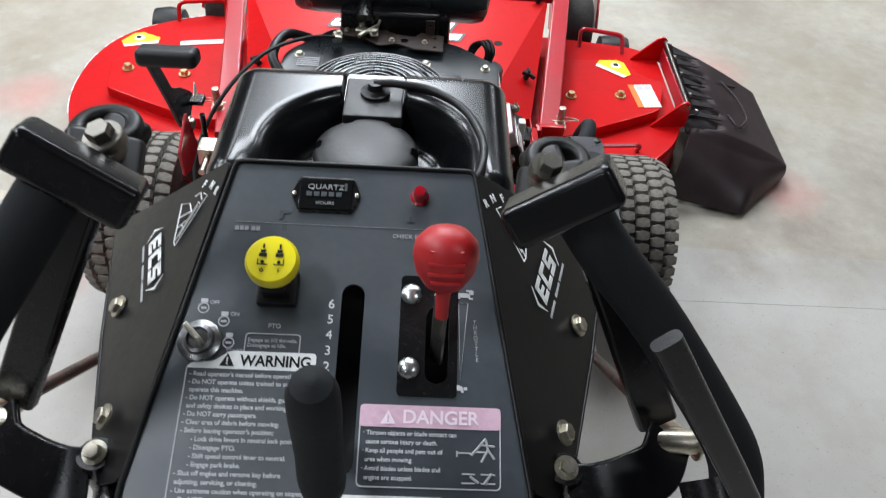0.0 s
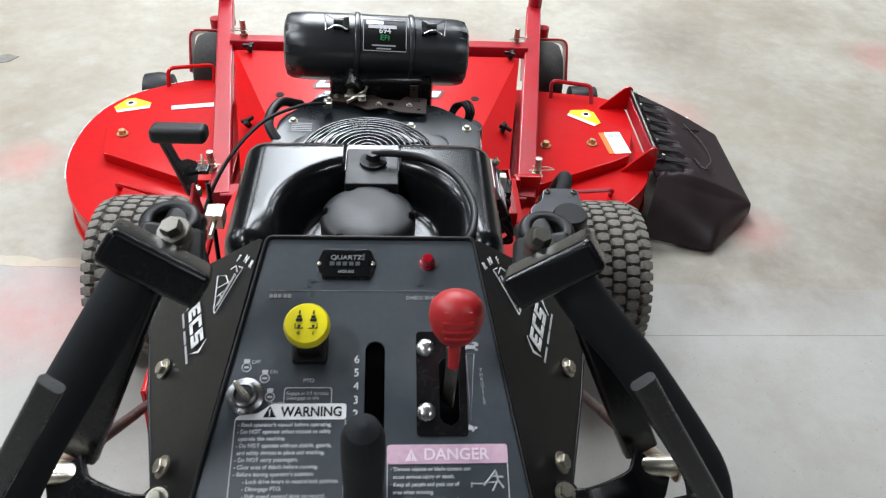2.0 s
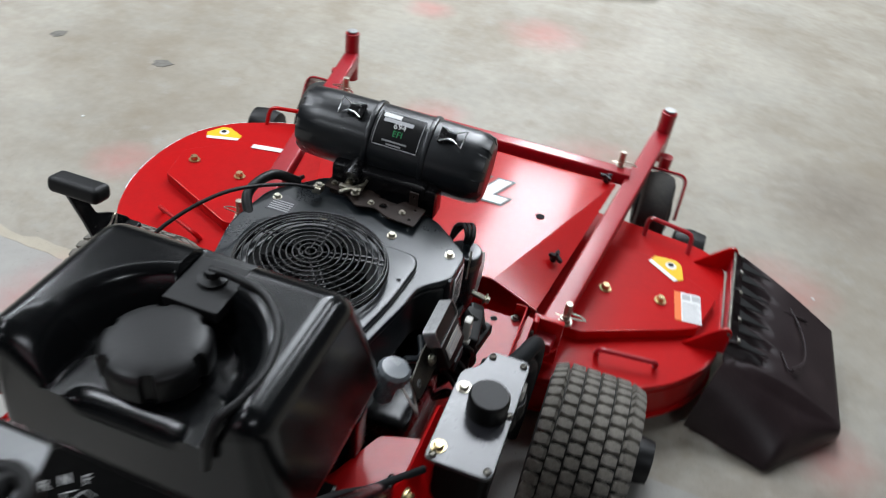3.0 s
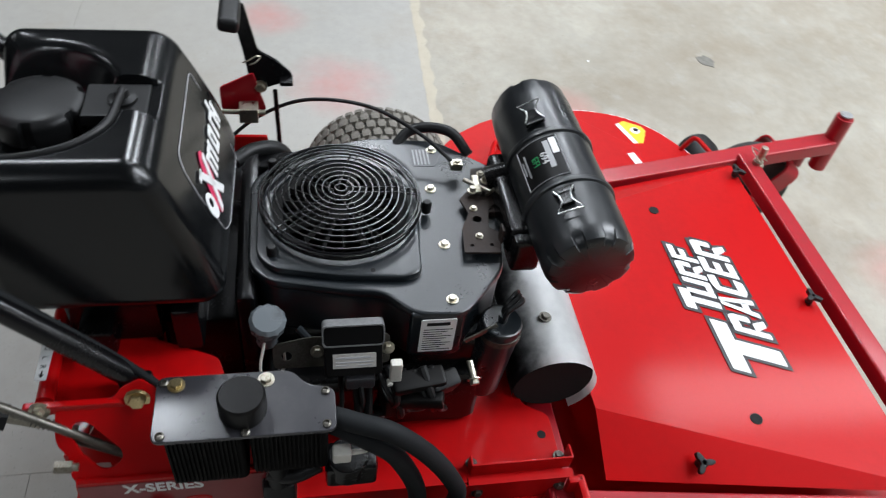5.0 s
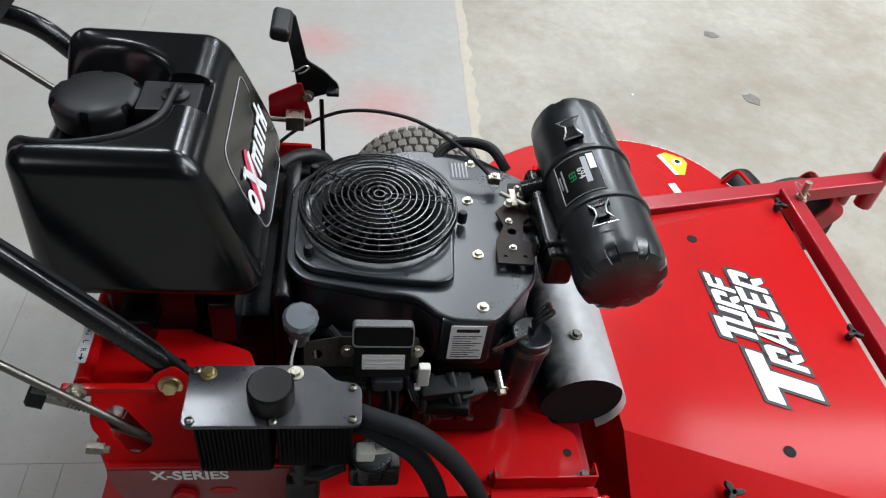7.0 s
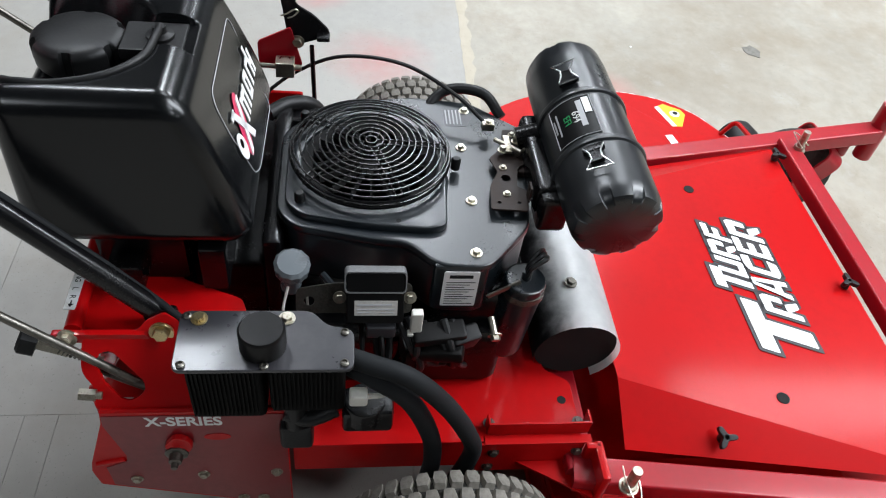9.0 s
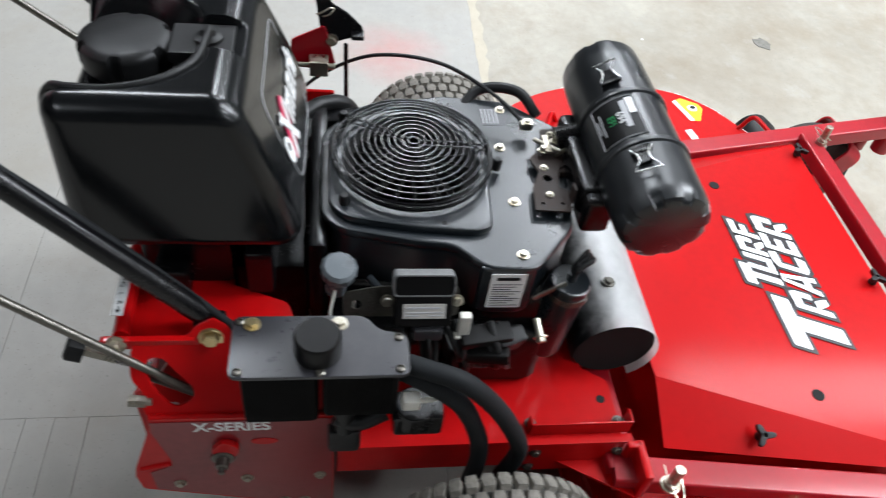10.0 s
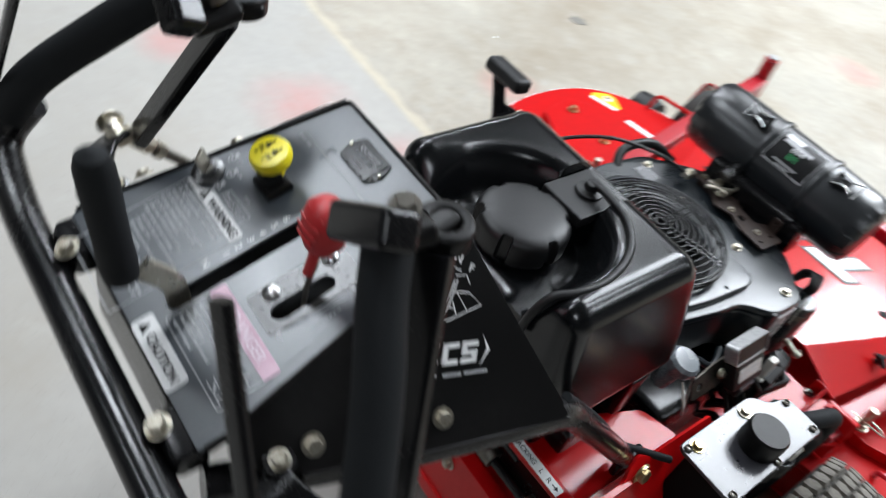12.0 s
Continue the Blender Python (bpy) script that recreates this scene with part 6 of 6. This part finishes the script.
tk = part("throttle_knob", lathe([(0.0055, -0.036), (0.0058, -0.022), (0.0065, -0.013), (0.016, -0.007), (0.0238, 0.004), (0.0265, 0.016), (0.025, 0.026), (0.018, 0.033), (0.008, 0.036), (0.0, 0.0365)], Matrix.Identity(4), 36), REDPL, console, "round red throttle knob with grip ridges")
TKM = Matrix.Translation((0.0865, 0.640, 1.002)) @ pose(0, 0, 0, -12, 0, 0) @ Matrix.Diagonal((0.84, 0.70, 1.0, 1))
tk.data.transform(TKM)
for i in range(4):
    w = (0.017, 0.019, 0.019, 0.016)[i]
    z = 0.027 - 0.0075 * i
    yy = -0.0268 * math.sqrt(max(0.0, 1 - ((z - 0.013) / 0.0235) ** 2)) + 0.0012
    part("grip_ridge", sweep([TKM @ Vector((x, yy + 6.0 * x * x, z)) for x in np.linspace(-w, w, 7) * 0.75], 0.0014, 6), REDPL, tk)
part("throttle_wedge", join(*[sweep([CF @ Vector((*on_panel(x, y), 0.0008)) for x, y in line], 0.0005, 4) for line in ([(0.1005, 0.664), (0.1075, 0.664), (0.1025, 0.609), (0.1005, 0.664)],)]), GREY, console)
for i, ch in enumerate("THROTTLE"):
    letters("panel_word", ch, 0.0043, on_top(0.1125 + 0.0003 * i, 0.649 - 0.0038 * i, 0.0008), GREY, console, "CENTER")
part("hare_sign", join(bars([(-0.005, -0.002, 0.009, 0.0035), (0.003, 0.0005, 0.0035, 0.003), (0.001, 0.003, 0.0045, 0.0012), (-0.0065, -0.003, 0.003, 0.0015), (0.003, -0.0035, 0.003, 0.0015)], on_top(0.105, 0.670, 0.0008))), GREY, console)
part("tortoise_sign", join(plate([[(-0.005, -0.0015), (0.004, -0.0015), (0.003, 0.0012), (0.0, 0.0026), (-0.003, 0.0015)]], 0.0005, on_top(0.101, 0.6035, 0.0008)), bars([(0.004, -0.001, 0.0025, 0.002), (-0.005, -0.003, 0.002, 0.0015), (0.002, -0.003, 0.002, 0.0015)], on_top(0.101, 0.6035, 0.0008))), GREY, console)


def warn_box(x0, x1, y0, y1, head, head_mat, word, word_mat, lines, size, step_, indent, at=0.41, wide=0.92):
    top = y1 - (head * 0.8 if head < 0.013 else 0.0)
    fr = part("decal_frame", plate([rect_on(x0, x1, y0, top, 0.004), rect_on(x0 + 0.0009, x1 - 0.0009, y0 + 0.0008, top - 0.0008, 0.0036)], 0.0005, CF @ Matrix.Translation((0, 0, 0.0006))), GREY, console, "warning decal with rows of text")
    part("decal_head", plate([soft([on_panel(x, y) for x, y in ([(x0, y1 - head), (x1, y1 - head), (x1, y1), (x0, y1)] if head > 0.013 else [(x0, y1 - head), (x1, y1 - head), (x1, y1), (x0 + 0.030, y1), (x0 + 0.018, y1 - head * 0.62), (x0 + 0.003, y1 - head * 0.72)])], 0.003)], 0.0006, CF @ Matrix.Translation((0, 0, 0.0007))), head_mat, fr)
    w = x1 - x0
    letters("decal_word", word, head * 0.90, on_top(x0 + w * at, y1 - head * 0.80, 0.0015), word_mat, fr, wide=wide, bold=0.00022)
    tx, ty = x0 + w * (at - 0.10), y1 - head * 0.86
    part("decal_triangle", plate([[(-0.0052, 0), (0.0052, 0), (0, 0.0095)]], 0.0005, on_top(tx, ty, 0.0014)), word_mat, fr)
    part("triangle_mark", bars([(-0.0005, 0.0028, 0.001, 0.0035), (-0.0005, 0.0011, 0.001, 0.001)], on_top(tx, ty, 0.0020)), head_mat, fr)
    for i, (ind, text) in enumerate(lines):
        letters("decal_text", text, size, on_top(x0 + 0.003 + ind * indent, y1 - head - 0.0052 - step_ * i, 0.0008), PRINT, fr, wide=0.95, bold=0.00007)
    return fr


warn_box(-0.0925, -0.0015, 0.505, 0.6235, 0.0125, WHITE, "WARNING", HOLE, [(0, "- Read operator's manual before operating."), (0, "- Do NOT operate unless trained to safely"), (0.5, "operate this machine."), (0, "- Do NOT operate without shields, guards,"), (0.5, "and safety devices in place and working."), (0, "- Do NOT carry passengers."), (0, "- Clear area of debris before mowing."), (0, "- Before leaving operator's position:"), (3, "- Lock drive levers in neutral lock position."), (3, "- Disengage PTO."), (3, "- Shift speed control lever to neutral."), (3, "- Engage park brake."), (0, "- Shut off engine and remove key before"), (0.5, "adjusting, servicing, or cleaning."), (0, "- Use extreme caution when operating on slopes."), (1, "- Do NOT operate on slopes greater than 20\u00b0.")], 0.0046, 0.0053, 0.0026)
dg = warn_box(0.0325, 0.1315, 0.5385, 0.591, 0.0145, PINK, "DANGER", BLUSH, [(0, "\u00b7 Thrown objects or blade contact can"), (0.8, "cause serious injury or death."), (0, "\u00b7 Keep all people and pets out of"), (0.8, "area when mowing."), (0, "\u00b7 Avoid blades unless blades and"), (0.8, "engine are stopped.")], 0.0044, 0.0056, 0.0026, 0.30, 1.02)
part("decal_pictogram", join(bars([(-0.010, 0, 0.010, 0.001), (0.001, 0.001, 0.010, 0.001), (-0.010, -0.0022, 0.001, 0.004)], on_top(0.1105, 0.561, 0.0008)), *[sweep([CF @ Vector((*on_panel(x, y), 0.0011)) for x, y in line], 0.0009, 4) for line in ([(0.111, 0.560), (0.121, 0.571)], [(0.118, 0.556), (0.1225, 0.564), (0.121, 0.570)], [(0.1225, 0.564), (0.127, 0.558)], [(0.117, 0.567), (0.127, 0.566)])]), GREY, dg)
part("decal_pictogram", join(bars([(-0.007, 0.002, 0.009, 0.001), (-0.007, -0.004, 0.009, 0.001), (0.006, 0.002, 0.010, 0.001), (0.006, -0.004, 0.010, 0.001)], on_top(0.1115, 0.546, 0.0008)), *[sweep([CF @ Vector((*on_panel(x, y), 0.0011)) for x, y in line], 0.0010, 4) for line in ([(0.110, 0.547), (0.116, 0.543)], [(0.120, 0.5425), (0.125, 0.549)])]), GREY, dg)
cb = part("decal_head", plate([rect_on(0.020, 0.094, 0.515, 0.5335, 0.004)], 0.0006, CF @ Matrix.Translation((0, 0, 0.0007))), WHITE, console, "white caution decal")
letters("decal_word", "CAUTION", 0.0115, on_top(0.0385, 0.5205, 0.0015), HOLE, cb, wide=0.98, bold=0.00022)
part("decal_triangle", plate([[(-0.0052, 0), (0.0052, 0), (0, 0.0095)]], 0.0005, on_top(0.030, 0.5198, 0.0014)), HOLE, cb)

# speed lever standing behind its slot
sl = part("speed_lever", sweep(rounded([(0.0185, 0.560, 0.872), (0.0185, 0.553, 0.925), (0.0165, 0.527, 0.950)], 0.02, 5), 0, shape=rect(0.006, 0.020, 0.002), up=(0, 1, 0.3)), ZINC, mower, "flat steel speed lever with a long black rubber grip")
part("lever_grip", lathe([(0.010, 0), (0.0135, 0.004), (0.0145, 0.02), (0.0135, 0.05), (0.0140, 0.10), (0.0135, 0.118), (0.0105, 0.128), (0.004, 0.132), (0.0, 0.1322)], aim((0.0165, 0.513, 0.945), (0.0190, 0.500, 1.08))[0], 28), FOAM, sl)

# -- handles: grips, clamps, lower tubes --
for flip in (False, True):
    side_m = (lambda b: mirror(b)) if flip else (lambda b: b)
    tube = [(0.253, 1.110, 0.518), (0.250, 1.05, 0.590), (0.238, 0.865, 0.805), (0.234, 0.80, 0.830), (0.208, 0.690, 0.836), (0.180, 0.585, 0.845), (0.160, 0.515, 0.852)]
    hd = part("handle_tube", side_m(sweep(rounded(tube, 0.06, 6), 0.0165, 18)), POWDER, mower, "bent black steel handle tube")
    part("tube_foot", side_m(box((0.258, 1.108, 0.520), (0.014, 0.05, 0.045), 0.008)), POWDER, hd)
    line = [(0.162, 0.638, 1.074), (0.186, 0.623, 1.045), (0.225, 0.603, 1.004), (0.271, 0.574, 0.948), (0.290, 0.556, 0.920), (0.292, 0.532, 0.900)]
    if flip:  # this lever stands a little further back
        line = [(0.160, 0.622, 1.097), (0.178, 0.602, 1.073), (0.205, 0.574, 1.036), (0.238, 0.540, 0.990), (0.258, 0.517, 0.955), (0.270, 0.502, 0.920)]
    grip = part("hand_grip", side_m(sweep(smooth_path(line, 8), 0.0178, 24)), FOAM, mower, "black foam hand grip on a bent steel lever")
    part("grip_bail", side_m(sweep(smooth_path([(0.184, 0.512, 1.102), (0.219, 0.506, 1.046), (0.254, 0.500, 0.990), (0.283, 0.495, 0.940), (0.296, 0.494, 0.905), (0.286, 0.490, 0.872)], 8), 0, shape=rect(0.008, 0.016, 0.0035), up=(0.8, 0.3, 0.5))), POWDER, grip, "flat black safety bail standing behind the grip")
    part("lever_bar", side_m(sweep([(0.172, 0.672, 1.058), (0.262, 0.618, 0.868)], 0, shape=rect(0.014, 0.032, 0.004), up=(0.85, 0.3, 0.4))), POWDER, grip, "flat black lever bar beside the grip")
    ca, cb_ = (Vector((0.126, 0.612, 1.081)), Vector((0.177, 0.618, 1.115))) if flip else (Vector((0.1265, 0.630, 1.062)), Vector((0.178, 0.630, 1.100)))
    up_m = Matrix.Translation((0.0, -0.014, 0.018)) if flip else Matrix.Identity(4)
    along = (cb_ - ca).normalized()
    gax = Vector((-0.52, 0.39, 0.76))
    gz = (gax - along * gax.dot(along)).normalized()
    cm = Matrix((along, gz.cross(along), gz)).transposed().to_4x4()
    cm.translation = (ca + cb_) / 2
    clamp = part("grip_clamp", side_m(moved(box((0, 0, 0), (0.072, 0.030, 0.028), 0.0055, 3), cm)), POWDER, grip, "thick black rounded clamp")
    part("clamp_body", side_m(moved(join(box((0.150, 0.655, 1.064), (0.046, 0.046, 0.018), 0.006, 3, pose(0, 0, 0, 12, -22, -12)), box((0.150, 0.686, 1.060), (0.030, 0.036, 0.014), 0.006, 3, pose(0, 0, 0, 5, -12, 10))), up_m)), SATIN, clamp)
    part("clamp_lug", side_m(moved(sweep([(0.158 + 0.017 * math.cos(radians(a)), 0.690 + 0.017 * math.sin(radians(a)), 1.060) for a in range(-70, 221, 15)], 0, shape=rect(0.011, 0.020, 0.004)), up_m)), SATIN, clamp)
    part("clamp_washer", side_m(moved(cyl((0.146, 0.660, 1.070), (0.1472, 0.658, 1.078), 0.0125, seg=20, bev=0.002), up_m)), STEEL, clamp)
    part("clamp_bolt", side_m(moved(join(bolt((0.146, 0.660, 1.082), (0.15, -0.25, 1), 0.0078, 0.007), lathe([(0.0118, -0.006), (0.0118, 0.001)], aim((0.146, 0.660, 1.082), (0.161, 0.635, 1.18))[0], 18)), up_m)), STEEL, clamp)
    # strap between grip lever and tower
    lv = part("lever_arm", side_m(join(sweep(smooth_path([(0.186, 0.553, 0.868), (0.206, 0.553, 0.870), (0.232, 0.563, 0.868), (0.256, 0.577, 0.868), (0.268, 0.600, 0.872)], 6), 0, shape=rect(0.006, 0.044, 0.0025), up=(0, 0.80, 0.60)), cyl((0.182, 0.566, 0.84), (0.182, 0.566, 0.881), 0.013, seg=18))), POWDER, grip, "curved black lever arm")
    part("pivot_bolt", side_m(join(bolt((0.182, 0.566, 0.882), (0.1, -0.3, 1), 0.0062, 0.006))), BOLTZ, lv)
    # drive rod down to the hydraulics
    tail, head = Vector((0.275, 0.597, 0.872)), Vector((0.3115, 1.077, 0.426))
    rod = part("drive_rod", side_m(cyl(tail, head, 0.0062, seg=12)), STEEL, mower, "long thin steel control rod")
    part("rod_end", side_m(join(cyl(tail.lerp(head, 0.015), tail.lerp(head, 0.080), 0.0100, seg=16, bev=0.002), cyl(tail + Vector((-0.020, 0, 0)), tail + Vector((0.012, 0, 0)), 0.0095, seg=14), bolt(tail + Vector((0.012, 0, 0)), (1, 0, 0), 0.010, 0.008))), ZINC, rod)
    part("rod_nut", side_m(cyl(tail.lerp(head, 0.090), tail.lerp(head, 0.108), 0.0100, seg=6)), BOLTZ, rod)
    part("lower_rod", side_m(cyl((0.296, 1.00, 0.455), (0.318, 1.085, 0.428), 0.006, seg=10)), STEEL, rod)
bar = part("handlebar", sweep(rounded([(0.270, 0.546, 0.910), (0.281, 0.490, 0.884), (0.200, 0.482, 0.862), (-0.171, 0.482, 0.862), (-0.252, 0.490, 0.884), (-0.239, 0.520, 0.930)], 0.05, 8), 0.0175, 18), POWDER, mower, "black bent handlebar tube behind the panel")
# added block in near-black, so the panel's slots look unlit inside
part("slot_dark_filler", box((CX, 0.64, 0.862), (0.20, 0.20, 0.06), 0.01), HOLE, console)
for x in (0.115, 2 * CX - 0.115):
    part("bar_bolt", bolt((x, 0.500, 0.884), (0, -0.35, 1), 0.0075, 0.007), BOLTZ, bar)
bk = part("release_knob", lathe([(0.006, -0.05), (0.006, -0.01), (0.019, -0.009), (0.0195, 0.012), (0.015, 0.016), (0.0, 0.016)], aim((0.278, 0.925, 0.487), (0.276, 0.85, 0.52))[0], 24, wobble=lambda a, z: 1 + (0.06 * math.cos(6 * a) if z > -0.0095 else 0)), RUBBER, mower, "black fluted release knob with a spring plunger")
part("plunger", join(cyl((0.278, 0.925, 0.487), (0.282, 0.975, 0.468), 0.0085, seg=6), cyl((0.282, 0.975, 0.468), (0.284, 1.02, 0.452), 0.004, seg=8)), ZINC, bk)
part("spring", sweep([Vector((0.281, 0.962, 0.474)).lerp(Vector((0.284, 1.01, 0.455)), i / 70) + Vector((0.0075 * math.cos(i * 0.75), 0.004 * math.sin(i * 0.75), 0.0065 * math.sin(i * 0.75))) for i in range(70)], 0.0014, 5), STEEL, bk)
# wire sleeve along the right tube
part("wire_sleeve", sweep(smooth_path([(0.232, 0.86, 0.825), (0.236, 0.98, 0.69), (0.240, 1.08, 0.565), (0.262, 1.125, 0.537), (0.292, 1.17, 0.520)], 8), 0.006, 10), FOAM, mower, "braided black wire sleeve")

# -- parking brake lever on the left --
def leaning(*some):
    """The lever's plate, which leans outwards as it rises."""
    bm = join(*some)
    for v in bm.verts:
        v.co.x -= 0.16 * (v.co.z - 0.62)
    return bm


LP = frame_of((-0.306, 1.2, 0.6), (-0.306, 2.2, 0.6), (-0.306, 1.2, 1.6))  # x forwards, y up
brake = part("brake_lever", leaning(plate([soft([(0.034, 0.190), (0.058, 0.190), (0.078, 0.105), (0.108, 0.088), (0.136, 0.062), (0.138, 0.050), (0.075, 0.030), (0.060, 0.045), (0.052, 0.100)], 0.008)], 0.007, LP, 0.0015), box((-0.292, 1.326, 0.653), (0.026, 0.024, 0.008), 0.002)), POWDER, mower, "black parking brake lever with a bent grip")
part("lever_pad", box((-0.293, 1.236, 0.787), (0.086, 0.036, 0.026), 0.009, 4, pose(0, 0, 0, -10, 0, 0)), RUBBER, brake)
part("lever_bolt", bolt((-0.298, 1.278, 0.640), (1, 0, 0), 0.009, 0.006), ZINC, brake)
part("hairpin_clip", sweep(smooth_path([(-0.280, 1.252, 0.702), (-0.276, 1.262, 0.708), (-0.278, 1.276, 0.716), (-0.280, 1.283, 0.712), (-0.276, 1.274, 0.704), (-0.276, 1.264, 0.700)], 4), 0.0015, 5), ZINC, brake)
part("brake_rod", cyl((-0.285, 1.305, 0.64), (-0.300, 1.312, 0.32), 0.0045, seg=10), POWDER, brake)
bp = part("brake_bracket", plate([soft([(0.0, 0.036), (0.062, 0.068), (0.082, -0.012), (0.034, -0.022), (0.0, -0.01)], 0.006)], 0.005, frame_of((-0.300, 1.205, 0.602), (-0.300, 2.2, 0.602), (-0.300, 1.205, 1.6)), 0.001), DARKRED, mower, "red brake bracket")
part("brake_clevis", join(box((-0.268, 1.256, 0.604), (0.03, 0.034, 0.030), 0.002), cyl((-0.268, 1.272, 0.603), (-0.268, 1.286, 0.602), 0.006, seg=10), cyl((-0.268, 1.20, 0.606), (-0.268, 1.242, 0.604), 0.005, seg=10)), ZINC, bp)
part("side_hose", sweep(smooth_path([(-0.18, 1.23, 0.56), (-0.21, 1.265, 0.562), (-0.235, 1.31, 0.54), (-0.24, 1.34, 0.47)], 6), 0.014, 12), RUBBER, mower, "thick black hose")

# ---- loose marks on the floor ----
LEAF = worn("grey_scrap", (0.16, 0.15, 0.13), (0.10, 0.095, 0.085), (0.7, 0.9), big=40, small=200, bump=0.3)
for x, y, s, a in ((-1.42, 2.89, 0.075, 20), (-1.925, 2.90, 0.065, 70), (-1.41, 2.41, 0.010, 0), (1.113, 2.573, 0.010, 30)):
    pts = [(s * (1 + 0.25 * math.sin(3.1 * k + a)) * math.cos(k * math.pi / 5) * 0.5, s * 0.42 * math.sin(k * math.pi / 5)) for k in range(10)]
    tagged(part("floor_patch", plate([pts], 0.0015, pose(x, y, 0.0004, 0, 0, a)), LEAF if s > 0.02 else WHITE, None), "small flat patch of dried filler on the concrete floor" if s > 0.02 else "tiny pale fleck lying on the concrete floor", "floor patch")
PAL = worn("dark_rubber_mat", (0.05, 0.05, 0.035), (0.03, 0.03, 0.02), (0.6, 0.8), big=8, small=80, bump=0.3)
tagged(part("low_ramp", box((-0.02, 5.02, 0.05), (0.62, 0.5, 0.10), 0.01, m=pose(0, 0, 0, 0, 0, 26)), PAL, None), "low dark block standing on the concrete floor", "block")
